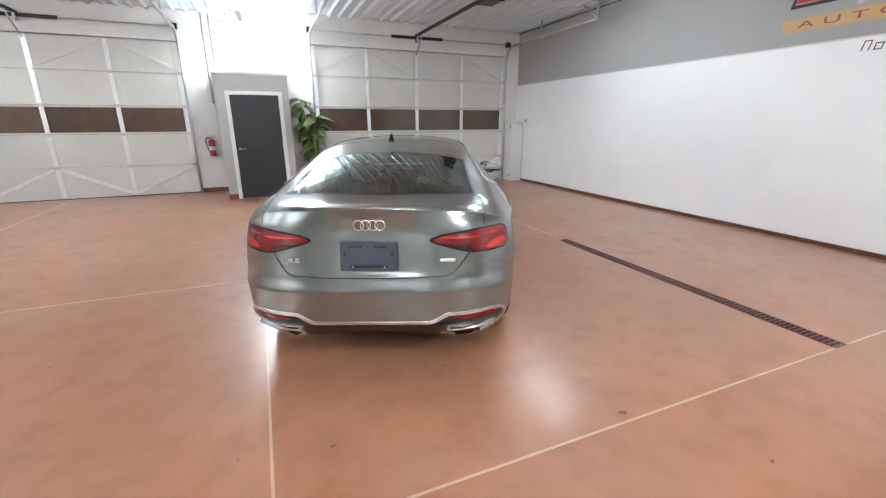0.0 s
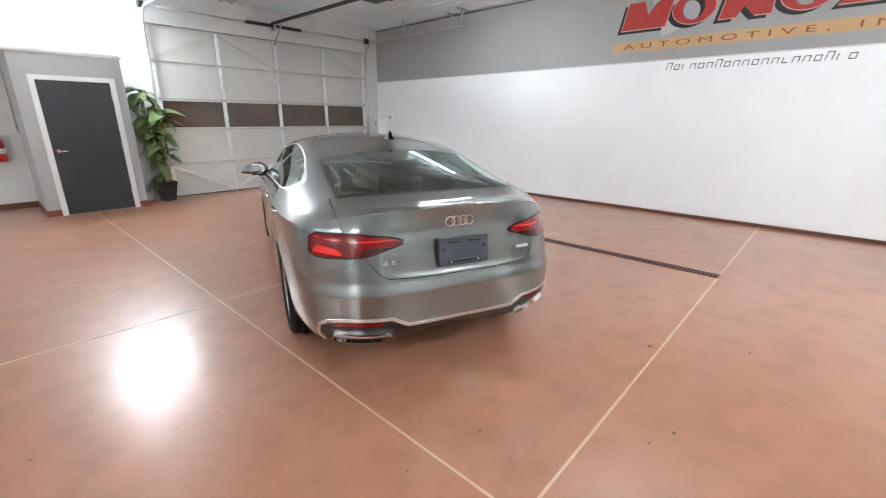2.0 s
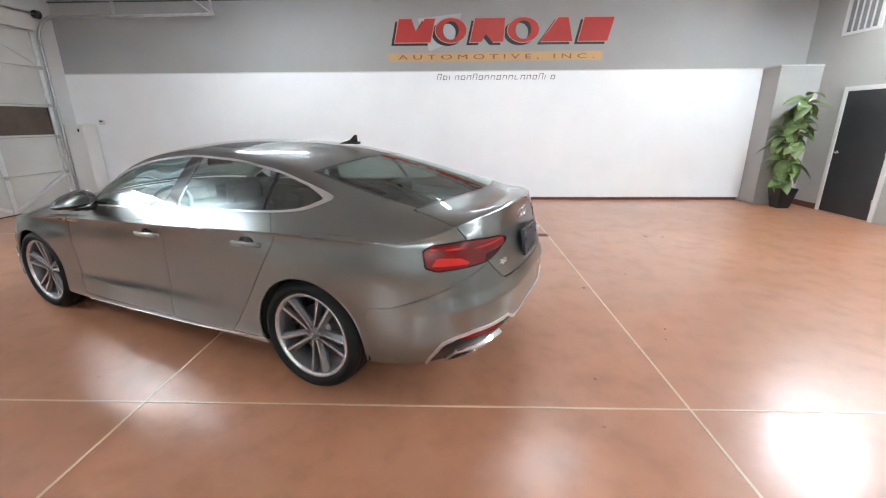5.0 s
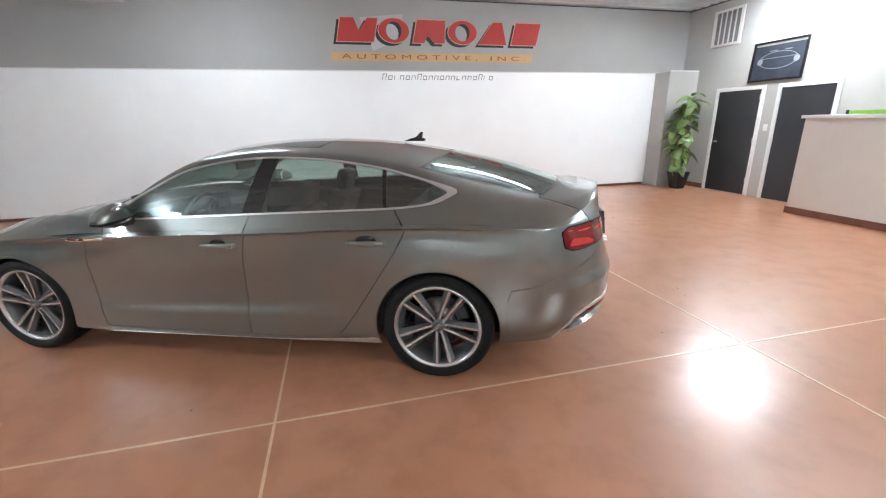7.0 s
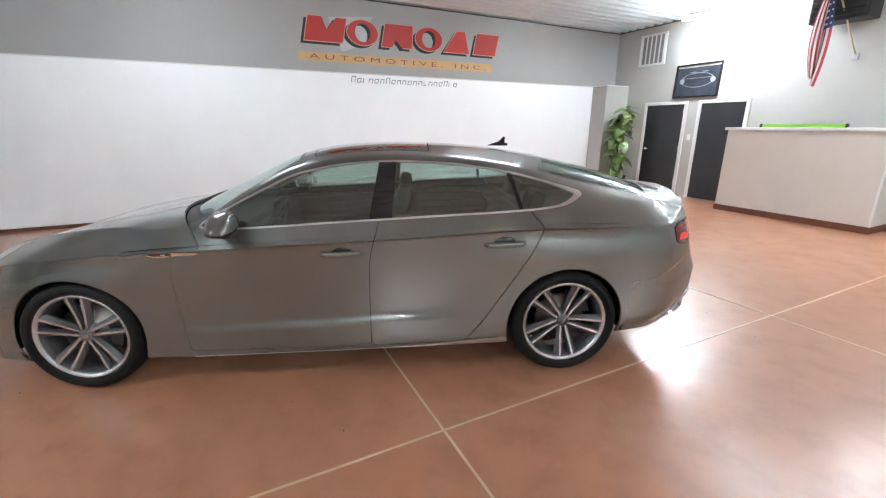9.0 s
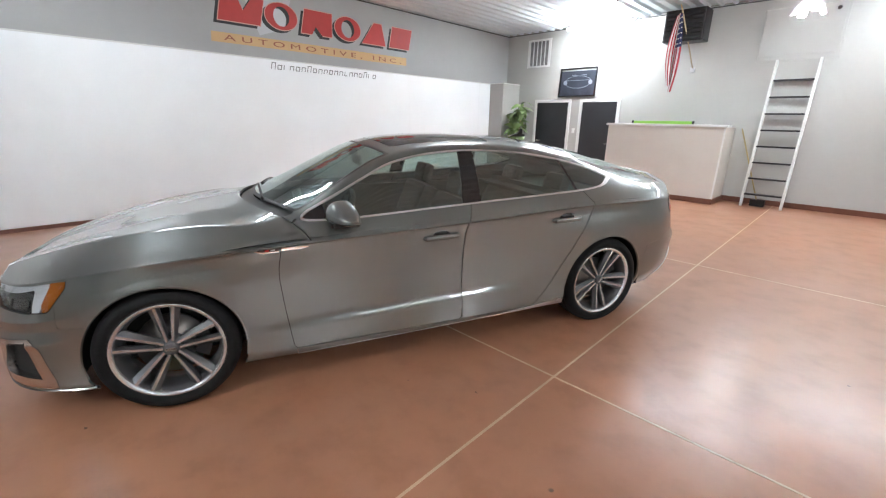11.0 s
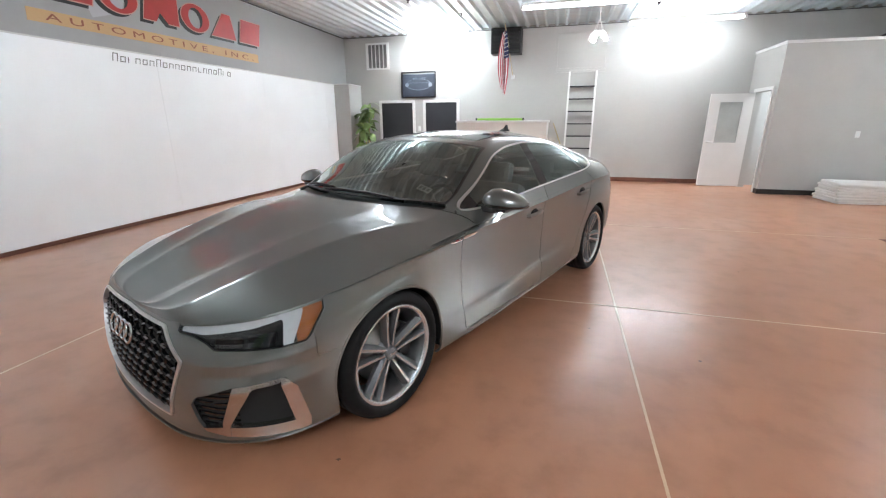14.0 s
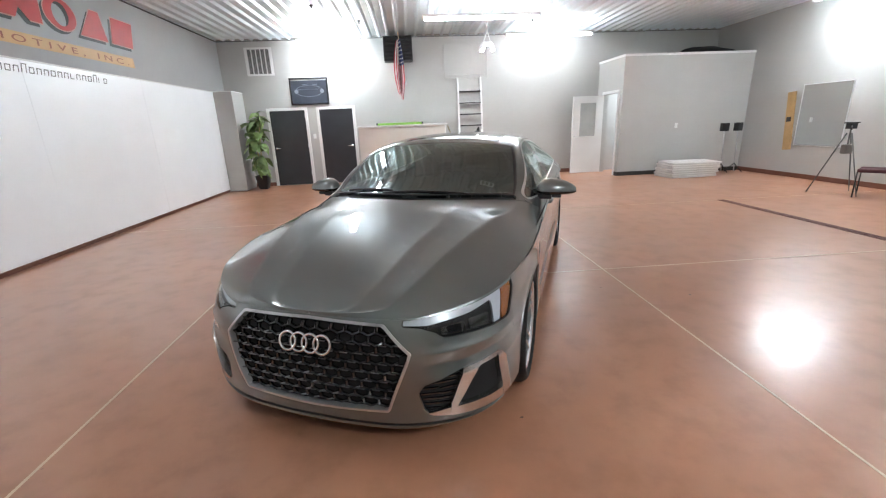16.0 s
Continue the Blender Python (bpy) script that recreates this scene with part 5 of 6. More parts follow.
def lever_into(bm, x, y, z, way, out):
    lathe_into(bm, [(0.001, 0.012), (0.026, 0.012), (0.028, 0.0)], 16, pose(x, y, z, 90 if out < 0 else -90, 0, 0))
    tube_into(bm, [(x, y, z), (x, y + out * 0.05, z), (x + way * 0.03, y + out * 0.055, z), (x + way * 0.115, y + out * 0.052, z - 0.002)], [0.011, 0.011, 0.011, 0.008], 8)


def inside_door(name, x0, x1, y, face, handle_left, label, h=2.03):
    """face: -1 looks south, 1 looks north."""
    d = new(name)
    tagged(d, label, "door", kind="structure")
    f = face
    fr = lambda a, b: (min(a, b), max(a, b))
    ya, yb = fr(y, y + f * 0.022)
    part("door_frame", boxes((x0 - 0.075, ya, 0, x0 - 0.002, yb, h + 0.07), (x1 + 0.002, ya, 0, x1 + 0.075, yb, h + 0.07), (x0 - 0.002, ya, h + 0.002, x1 + 0.002, yb, h + 0.07), bevel=0.004), WHITE, d, "white door frame")
    yc, yd = fr(y + f * 0.001, y + f * 0.012)
    leaf = part("door_leaf", boxes((x0, yc, 0.012, x1, yd, h), bevel=0.002), DOOR_BLACK, d, "charcoal painted door leaf")
    xh, way = (x0 + 0.07, 1) if handle_left else (x1 - 0.07, -1)
    part("door_handle", bm_of(lambda bm: lever_into(bm, xh, y + f * 0.012, 1.0, way, f)), CHROME, leaf, "chrome lever handle")
    for z in (0.25, 1.0, 1.78):
        xx = x1 if handle_left else x0
        part("hinge", boxes((xx - 0.008, *fr(y + f * 0.01, y + f * 0.026)[:1], z, xx + 0.008, fr(y + f * 0.01, y + f * 0.026)[1], z + 0.09)), STEEL, d)
    return d


# closet in front of the north wall
CX0, CX1, CY = -0.49, 0.84, 9.52
closet = setting("closet_wall", boxes((CX0, CY, 0, CX1, CY + 0.1, 2.40), (CX0, CY + 0.1, 0, CX0 + 0.1, NORTH_A, 2.40), (CX1 - 0.1, CY + 0.1, 0, CX1, NORTH, 2.40)), WALL, "grey painted closet walls")
setting("closet_ceiling", boxes((CX0 - 0.02, CY - 0.025, 2.40, CX1 + 0.02, NORTH_A, 2.415), (CX0 - 0.035, CY - 0.04, 2.415, CX1 + 0.035, NORTH_A, 2.465)), WHITE, "white moulding on the closet")
setting("closet_baseboard", boxes((CX0 - 0.014, CY - 0.014, 0, -0.31, CY, 0.1), (0.71, CY - 0.014, 0, CX1 + 0.014, CY, 0.1), (CX0 - 0.014, CY, 0, CX0, NORTH_A, 0.1), (CX1, CY, 0, CX1 + 0.014, NORTH, 0.1)), surface("red_brown_base", (0.22, 0.05, 0.03), rough=0.4, vary=0.2), "red-brown baseboard")
inside_door("door_3", -0.25, 0.64, CY, -1, True, "charcoal closet door in a white frame")
inside_door("door_4", 4.66, 5.57, SOUTH, 1, False, "charcoal door in a white frame, closed", 1.96)
inside_door("door_5", 3.41, 4.28, SOUTH, 1, True, "charcoal door in a white frame, closed", 1.96)

# fire extinguisher, conduits, switches
fx = thing("fire_extinguisher", "red fire extinguisher with a black hose hung on the wall", "fire extinguisher", Matrix.Translation((-0.78, NORTH_A - 0.09, 0.80)))
EXT_RED = surface("extinguisher_red", (0.45, 0.015, 0.015), rough=0.25, vary=0.1, coat=0.5)
part("cylinder", bm_of(lambda bm: lathe_into(bm, [(0.001, 0), (0.06, 0.0), (0.066, 0.012), (0.066, 0.30), (0.055, 0.335), (0.025, 0.355), (0.02, 0.375), (0.001, 0.376)], 24)), EXT_RED, fx)
part("label_plate", bm_of(lambda bm: lathe_into(bm, [(0.0668, 0.13), (0.0668, 0.21)], 24)), LABEL_WHITE, fx)
part("valve", boxes((-0.02, -0.02, 0.37, 0.02, 0.02, 0.41), (-0.02, -0.012, 0.405, 0.09, 0.012, 0.42), (-0.02, -0.012, 0.425, 0.10, 0.012, 0.437), bevel=0.003), STEEL, fx)
part("hose", bm_of(lambda bm: tube_into(bm, [(-0.02, 0, 0.39), (-0.08, 0, 0.40), (-0.115, 0, 0.33), (-0.10, 0, 0.22), (-0.078, 0, 0.12)], 0.011, 8)), BLACK, fx)
part("bracket", boxes((-0.02, 0.06, 0.2, 0.02, 0.09, 0.36)), STEEL, fx)
for x, z0, z1 in ((-0.50, 1.25, CEIL), (-0.64, 1.9, CEIL)):
    c = thing("conduit", "thin grey electrical conduit on the wall", "conduit", group="conduits")
    part("pipe", bm_of(lambda bm: tube_into(bm, [(x, NORTH_A - 0.015, z0), (x, NORTH_A - 0.015, z1)], 0.0125, 8)), STEEL, c)
    part("clip", boxes((x - 0.025, NORTH_A - 0.03, 2.2, x + 0.025, NORTH_A, 2.225)), STEEL, c)


def wall_switch(x, y, z, axis, sign, label="white wall switch plate"):
    s = thing("wall_switch", label, "switch", group="wall switches")
    if axis == "y":
        a, b = sorted((y, y + sign * 0.012))
        part("plate", boxes((x - 0.037, a, z - 0.06, x + 0.037, b, z + 0.06), bevel=0.003), WHITE, s)
        a, b = sorted((y + sign * 0.012, y + sign * 0.018))
        part("rocker", boxes((x - 0.016, a, z - 0.03, x + 0.016, b, z + 0.03)), LABEL_WHITE, s)
    else:
        a, b = sorted((x, x + sign * 0.012))
        part("plate", boxes((a, y - 0.037, z - 0.06, b, y + 0.037, z + 0.06), bevel=0.003), WHITE, s)
        a, b = sorted((x + sign * 0.012, x + sign * 0.018))
        part("rocker", boxes((a, y - 0.016, z - 0.03, b, y + 0.016, z + 0.03)), LABEL_WHITE, s)
    return s


wall_switch(-0.58, NORTH_A, 1.18, "y", -1)
wall_switch(-0.58, NORTH_A, 1.0, "y", -1, "white wall socket plate")
wall_switch(-0.98, NORTH_A, 1.35, "y", -1, "grey door control on the wall")
wall_switch(4.465, SOUTH, 1.28, "y", 1)
wall_switch(-4.85, -2.44, 1.2, "y", 1)

# cabinet in the north-east corner
cab = thing("corner_cabinet", "tall white metal cabinet in the corner", "cabinet")
part("cabinet_body", boxes((6.27, 9.68, 0.0, 6.60, 10.07, 1.50), bevel=0.008), WHITE, cab)
part("cabinet_door", boxes((6.272, 9.735, 0.03, 6.281, 10.055, 1.485), bevel=0.003), WHITE, cab)
part("latch", boxes((6.262, 9.76, 1.36, 6.274, 9.79, 1.42), bevel=0.003), DARK_STEEL, cab)
part("latch", boxes((6.262, 9.76, 0.12, 6.274, 9.79, 0.16), bevel=0.003), DARK_STEEL, cab)
sensor = thing("wall_sensor", "small white sensor box on the panelling", "sensor")
part("case", boxes((6.58, 9.50, 1.49, EAST - 0.0075, 9.60, 1.59), bevel=0.008), WHITE, sensor)
part("window", boxes((6.575, 9.52, 1.54, 6.581, 9.58, 1.57)), DARK_STEEL, sensor)

# ---- painted sign on the east wall ----
sign = thing("wall_sign", "red and black painted sign with a tan band", "sign", Matrix.Translation((EAST, 0, 0)))


def sign_shape(name, outline, x, mat, label="", depth=0.004):
    """Outline in (distance to the right from y = 3.72, height) on the wall."""
    bm = bmesh.new()
    m = Matrix(((0, 0, -1, x), (-1, 0, 0, 3.72), (0, 1, 0, 0), (0, 0, 0, 1)))
    prism_into(bm, outline, depth, m)
    return part(name, bm, mat, sign, label)


def oval(cx, cz, a, b, n=28, start=0, end=360):
    return [(cx + a * math.cos(math.radians(start + (end - start) * k / n)), cz + b * math.sin(math.radians(start + (end - start) * k / n))) for k in range(n + (end - start < 360))]


def sign_ring(cx, cz, a, b, inner, x, mat, lab, start=0, end=360):
    bm = bmesh.new()
    m = Matrix(((0, 0, -1, x), (-1, 0, 0, 3.72), (0, 1, 0, 0), (0, 0, 0, 1)))
    o, i = oval(cx, cz, a, b, 32, start, end), oval(cx, cz, a * inner, b * 0.74, 32, start, end)
    n = len(o)
    vo, vi = [[bm.verts.new(m @ Vector((p[0], p[1], h))) for p in q] for q in (o, i) for h in (0.002,)]
    for k in range(n if end - start == 360 else n - 1):
        j = (k + 1) % n
        bm.faces.new((vo[k], vo[j], vi[j], vi[k]))
    return part("emblem_shape", bm, mat, sign, lab)


Z0, Z1, SL = 2.92, 3.31, 0.09
PALE_RED = surface("sign_pale_edge", (0.62, 0.34, 0.28), rough=0.5, vary=0.05, scale=6)
PATCH = surface("pale_wall_patch", (0.52, 0.53, 0.56), rough=0.5, vary=0.05, scale=3)
sign_shape("wall_patch", [(0.68, 2.774), (1.105, 2.918), (1.27, 3.398), (0.47, 3.316)], -0.0005, PATCH, "pale patch behind the sign", depth=0.001)


def swell(pts, d):
    """An outline grown by about d."""
    cx, cz = sum(q[0] for q in pts) / len(pts), sum(q[1] for q in pts) / len(pts)
    return [(a + math.copysign(d, a - cx), b + math.copysign(d, b - cz)) for a, b in pts]


# six plain shapes in the sign's colours, each with a pale edge and a black shadow
BLOCKS = [
    [(0.04, Z0), (0.70, Z0), (0.79, Z1), (0.60, Z1), (0.44, 3.10), (0.36, Z1), (0.13, Z1)],
    [(1.43, Z0), (1.64, Z0), (1.72, 3.05), (1.84, Z0), (2.04, Z0), (2.06, Z1), (1.52, Z1)],
    [(2.72, Z0), (3.30, Z0), (3.20, Z1), (3.02, Z1)],
    [(3.40, Z0), (3.60, Z0), (3.74, Z0), (3.93, Z0), (4.02, Z1), (3.80, Z1), (3.49, Z1)],
]
for dx, dz, grow, mat, px, lab in ((-0.06, -0.045, 0.008, SIGN_BLACK, -0.001, "black shadow shape"), (0, 0, 0.014, PALE_RED, -0.004, "pale edge shape"), (0, 0, 0.0, RED, -0.007, "red plain shape")):
    for o in BLOCKS:
        sign_shape("emblem_shape", [(a + dx, b + dz) for a, b in swell(o, grow)], px, mat, lab, depth=0.002)
    for cx in (1.08, 2.40):
        sign_ring(cx + dx, 3.115 + dz, 0.285 + grow, 0.205 + grow, 0.50, px, mat, lab)
sign_shape("band", [(-0.09, 2.595), (3.87, 2.60), (3.87, 2.755), (-0.08, 2.74)], -0.001, TAN, "tan painted band")
band = letters("band_text", "AUTOMOTIVE, INC.", 0.115, TAN_INK, sign, Matrix(((0, 0, -1, -0.006), (-1, 0, 0, 3.62), (0, 1, 0, 2.632), (0, 0, 0, 1))), 0.001, "brown band lettering", width=3.62, stretch=1.6)


def islands(mesh):
    """Groups of faces that hang together."""
    root = list(range(len(mesh.vertices)))

    def find(k):
        while root[k] != k:
            root[k] = root[root[k]]
            k = root[k]
        return k

    for e in mesh.edges:
        root[find(e.vertices[0])] = find(e.vertices[1])
    groups = {}
    for f in mesh.polygons:
        groups.setdefault(find(f.vertices[0]), []).append(tuple(f.vertices))
    return list(groups.values())


# each character is a part of its own
for group in islands(band.data):
    used = sorted({k for f in group for k in f})
    at = {k: n for n, k in enumerate(used)}
    mesh = bpy.data.meshes.new("band_letter")
    mesh.from_pydata([band.data.vertices[k].co for k in used], [], [[at[k] for k in f] for f in group])
    mesh.materials.append(TAN_INK)
    ob = new("band_letter", mesh)
    ob.parent, ob.matrix_basis = sign, band.matrix_basis
bpy.data.objects.remove(band)
# web address as plain thin bars, one pair of strokes a character
for k in range(20):
    x, h = 0.80 + 0.112 * k, 0.108 if k in (0, 6, 17) else 0.076
    bars = [(0.014, 0.025, 0, h)]
    if k not in (2, 13, 18):
        bars += [(0.078, 0.089, 0, h), (0.025, 0.078, h - 0.011, h)]
    if k % 3 == 1:
        bars += [(0.025, 0.078, 0, 0.011)]
    for a, b, z0, z1 in bars:
        sign_shape("web_line_bar", [(x + a + 0.2 * z0, 2.272 + z0), (x + b + 0.2 * z0, 2.272 + z0), (x + b + 0.2 * z1, 2.272 + z1), (x + a + 0.2 * z1, 2.272 + z1)], -0.0096, PLAIN_GREY, "thin grey plain bar", depth=0.0016)

# ---- potted plants ----
LEAF = surface("green_leaf", (0.19, 0.28, 0.10), rough=0.4, vary=0.35, scale=9, spread=0.25)
CANE = surface("pale_cane", (0.42, 0.33, 0.16), rough=0.6, vary=0.25, scale=14)
POT = surface("black_pot", (0.015, 0.015, 0.016), rough=0.3, vary=0.15, scale=8)


def leaf_mesh(name, length, width, droop):
    bm = bmesh.new()
    rows = []
    for k in range(7):
        t = k / 6
        w = width * math.sin(math.pi * min(1, t * 0.94 + 0.06)) ** 0.62 * (1 - 0.35 * t)
        x, z = length * t * (1 - 0.15 * t), 0.10 * length * math.sin(t * 2.2) - droop * length * t * t
        rows.append([bm.verts.new((x, -w, z + 0.18 * w)), bm.verts.new((x, 0, z)), bm.verts.new((x, w, z + 0.18 * w))])
    for a, b in zip(rows, rows[1:]):
        for k in range(2):
            bm.faces.new((a[k], b[k], b[k + 1], a[k + 1])).smooth = True
    mesh = bpy.data.meshes.new(name)
    bm.to_mesh(mesh)
    bm.free()
    mesh.materials.append(LEAF)
    return mesh


LEAVES = [leaf_mesh("leaf", 0.29, 0.100, 0.60), leaf_mesh("leaf", 0.32, 0.110, 0.85), leaf_mesh("leaf", 0.24, 0.088, 0.45)]


def plant(x, y, seed, label):
    rnd = random.Random(seed)
    p = thing("potted_plant", label, "plant", Matrix.Translation((x, y, 0)), group="potted plants")
    pot = boxes((-0.10, -0.10, 0, 0.10, 0.10, 0.02))
    for f in ((0.105, 0.02, 0.16, 0.36), ):
        lo, hi = [(a * f[0], b * f[0], f[1]) for a, b in ((-1, -1), (1, -1), (1, 1), (-1, 1))], [(a * f[2], b * f[2], f[3]) for a, b in ((-1, -1), (1, -1), (1, 1), (-1, 1))]
        inn = [(a * 0.145, b * 0.145, 0.33) for a, b in ((-1, -1), (1, -1), (1, 1), (-1, 1))]
        rim = [(a * 0.147, b * 0.147, 0.36) for a, b in ((-1, -1), (1, -1), (1, 1), (-1, 1))]
        v = [[pot.verts.new(q) for q in r] for r in (lo, hi, rim, inn)]
        for a, b in zip(v, v[1:]):
            for k in range(4):
                pot.faces.new((a[k], a[(k + 1) % 4], b[(k + 1) % 4], b[k]))
        pot.faces.new(v[3])
    part("pot", pot, POT, p, "black square tapered pot")
    part("soil", boxes((-0.144, -0.144, 0.32, 0.144, 0.144, 0.338)), surface("soil", (0.03, 0.02, 0.013), rough=0.95, bump=0.4), p)
    for n, (dx, dy, h) in enumerate(((-0.05, 0.02, 1.78), (0.05, -0.03, 1.52), (0.01, 0.06, 1.20))):
        pts = [(dx * (1 + 0.8 * t) + 0.02 * math.sin(5 * t + n), dy * (1 + t) + 0.02 * math.cos(4 * t + n), 0.33 + (h - 0.33) * t) for t in np.linspace(0, 1, 8)]
        part("cane", bm_of(lambda bm: tube_into(bm, pts, [0.017 - 0.006 * t for t in np.linspace(0, 1, 8)], 8)), CANE, p)
        crowns = [(h, 17)] + [(hh, 6) for hh in np.arange(h - 0.34, 0.62, -0.36)] + ([(0.48, 6)] if n == 2 else [])
        for hc, count in crowns:
            t = (hc - 0.33) / (h - 0.33)
            base = Vector((float(np.interp(t, np.linspace(0, 1, 8), [q[0] for q in pts])), float(np.interp(t, np.linspace(0, 1, 8), [q[1] for q in pts])), hc))
            for k in range(count):
                a = rnd.uniform(0, 360)
                lf = new("leaf", rnd.choice(LEAVES))
                lf.parent = p
                s = rnd.uniform(0.85, 1.25)
                lf.matrix_basis = Matrix.Translation(base + Vector((0, 0, rnd.uniform(-0.12, 0.14)))) @ pose(0, 0, 0, rnd.uniform(-30, 30), rnd.uniform(-45, 40), a) @ Matrix.Diagonal((s, s, s, 1))
    return p


plant(1.25, 9.86, 3, "tall leafy green plant with pale canes in a black pot")
plant(5.82, -3.33, 8, "tall leafy green plant with pale canes in a black pot")

# ---- south wall ----
setting("corner_column", boxes((6.19, SOUTH, 0, EAST, -3.115, 2.42)), WALL_WARM, "grey boxed-in corner column")
setting("column_cap", boxes((6.18, SOUTH, 2.42, EAST, -3.105, 2.438)), WHITE, "white cap on the column")
vent = thing("air_vent", "white wall air return grille with upright slats", "vent", Matrix.Translation((5.635, SOUTH, 3.17)))
part("frame", boxes((-0.34, 0, -0.335, 0.34, 0.02, -0.29), (-0.34, 0, 0.29, 0.34, 0.02, 0.335), (-0.34, 0, -0.29, -0.295, 0.02, 0.29), (0.295, 0, -0.29, 0.34, 0.02, 0.29), bevel=0.003), WHITE, vent)
part("backing", boxes((-0.295, 0.0005, -0.29, 0.295, 0.003, 0.29)), surface("vent_grey", (0.07, 0.07, 0.07), rough=0.7), vent)
VENT_SLAT = surface("vent_slat_grey", (0.26, 0.26, 0.255), rough=0.6)
for k in range(21):
    part("slat", boxes((-0.004, 0.003, -0.285, 0.004, 0.018, 0.285)) if k % 4 else boxes((-0.011, 0.003, -0.288, 0.011, 0.019, 0.288)), VENT_SLAT if k % 4 else WHITE, vent, "", pose(-0.28 + 0.028 * k, 0, 0, 0, 0, 0))
pic = thing("framed_picture", "black framed dark picture of pale curved outlines", "picture", Matrix.Translation((4.47, SOUTH, 2.42)) @ pose(0, 0, 0, 3, 0, 0))
part("frame", boxes((-0.49, 0.004, -0.335, 0.49, 0.035, -0.30), (-0.49, 0.004, 0.30, 0.49, 0.035, 0.335), (-0.49, 0.004, -0.30, -0.455, 0.035, 0.30), (0.455, 0.004, -0.30, 0.49, 0.035, 0.30), bevel=0.004), GLOSS_BLACK, pic)
part("print", boxes((-0.455, 0.006, -0.30, 0.455, 0.014, 0.30)), surface("dark_print", (0.035, 0.04, 0.055), rough=0.25, vary=0.5, scale=4), pic)
PALE = surface("pale_print", (0.22, 0.24, 0.28), rough=0.4)
part("outline_shape", bm_of(lambda bm: [tube_into(bm, [(0.34 * math.cos(a), 0.0145, 0.02 + 0.13 * math.sin(a)) for a in np.linspace(0.15, math.pi - 0.15, 20)], 0.006, 4), tube_into(bm, [(0.36 * math.cos(a), 0.0145, 0.03 - 0.16 * math.sin(a)) for a in np.linspace(0.5, math.pi - 0.5, 20)], 0.007, 4), tube_into(bm, [(-0.30, 0.0145, 0.05), (0.30, 0.0145, 0.05)], 0.005, 4)]), PALE, pic)
for x in (-0.22, 0.04):
    part("outline_shape", bm_of(lambda bm: tube_into(bm, [(x, 0.0145, 0.17), (x + 0.13, 0.0145, 0.17)], 0.008, 4)), PALE, pic)
for x in (-0.33, 0.33):
    part("outline_shape", bm_of(lambda bm: lathe_into(bm, [(0.001, 0), (0.05, 0), (0.055, -0.002)], 16, pose(x, 0.0155, -0.0, -90, 0, 0))), PALE, pic)

COUNTER = surface("counter_paint", (0.60, 0.56, 0.52), rough=0.45, vary=0.05, scale=2)
counter = thing("reception_counter", "tall pale half-wall counter with a white cap", "counter")
part("front", boxes((0.98, -3.19, 0, 3.20, -3.05, 1.44), bevel=0.003), COUNTER, counter)
part("end", boxes((0.98, SOUTH, 0, 1.10, -3.19, 1.44), bevel=0.003), COUNTER, counter)
part("ledge", boxes((0.94, -3.32, 1.44, 3.24, -3.01, 1.485), bevel=0.008), WHITE, counter, "white counter cap")
part("baseboard", boxes((0.965, -3.05, 0, 3.215, -3.035, 0.1), (0.965, SOUTH, 0, 0.98, -3.05, 0.1)), BASE, counter)
part("edge_strip", boxes((0.972, -3.052, 0.1, 1.0, -3.044, 1.44)), WHITE, counter)
lev = thing("spirit_level", "long green level with black ends lying on the counter", "tool", Matrix.Translation((2.15, -3.16, 1.486)))
GREEN = surface("lime_green", (0.22, 0.50, 0.06), rough=0.35, vary=0.1)
part("beam", boxes((-0.56, -0.013, 0.0, 0.56, 0.013, 0.055), bevel=0.004), GREEN, lev)
part("end_cap", boxes((-0.60, -0.016, 0.0, -0.56, 0.016, 0.06), bevel=0.004), BLACK, lev)
part("end_cap", boxes((0.56, -0.016, 0.0, 0.60, 0.016, 0.06), bevel=0.004), BLACK, lev)
for n, (x, a) in enumerate(((2.95, 8), (2.62, -14), (1.4, 5))):
    pp = thing("paper_sheet", "loose white paper lying on the counter", "paper", pose(x, -3.17, 1.486 + 0.001 * n, 0, 0, a), group="papers on the counter")
    part("sheet", boxes((-0.14, -0.105, 0, 0.14, 0.105, 0.0035)), LABEL_WHITE, pp)

# unit heater
heat = thing("unit_heater", "black square unit heater hung under the ceiling", "heater", Matrix.Translation((2.08, -3.50, 3.33)))
part("case", boxes((-0.36, -0.22, -0.30, 0.36, 0.20, 0.27), bevel=0.02), DARK_STEEL, heat)
for k in range(7):
    part("louvre", boxes((-0.32, -0.02, -0.004, 0.32, 0.02, 0.004)), BLACK, heat, "", pose(0, 0.21, -0.24 + 0.078 * k, 35, 0, 0))
for x in (-0.3, 0.3):
    part("hanger_rod", bm_of(lambda bm: tube_into(bm, [(x, 0, 0.26), (x, 0, CEIL - 3.33)], 0.008, 6)), STEEL, heat)

# flag on a slanting pole
FLAG_RED = surface("flag_red", (0.34, 0.02, 0.03), rough=0.7, vary=0.2, scale=12)
FLAG_WHITE = surface("flag_white", (0.58, 0.56, 0.55), rough=0.7, vary=0.1, scale=12)
FLAG_BLUE = surface("flag_blue", (0.02, 0.03, 0.10), rough=0.7, vary=0.2, scale=12)
flag = thing("flag", "folded red, white and blue striped flag hanging from a pole", "flag", Matrix.Translation((2.06, -2.95, 0)))
part("pole", bm_of(lambda bm: tube_into(bm, [(-0.12, SOUTH + 2.95, 2.55), (-0.02, -0.1, 3.45), (0.0, 0.05, 3.60)], 0.012, 8)), surface("pole_wood", (0.5, 0.4, 0.25), rough=0.4), flag)
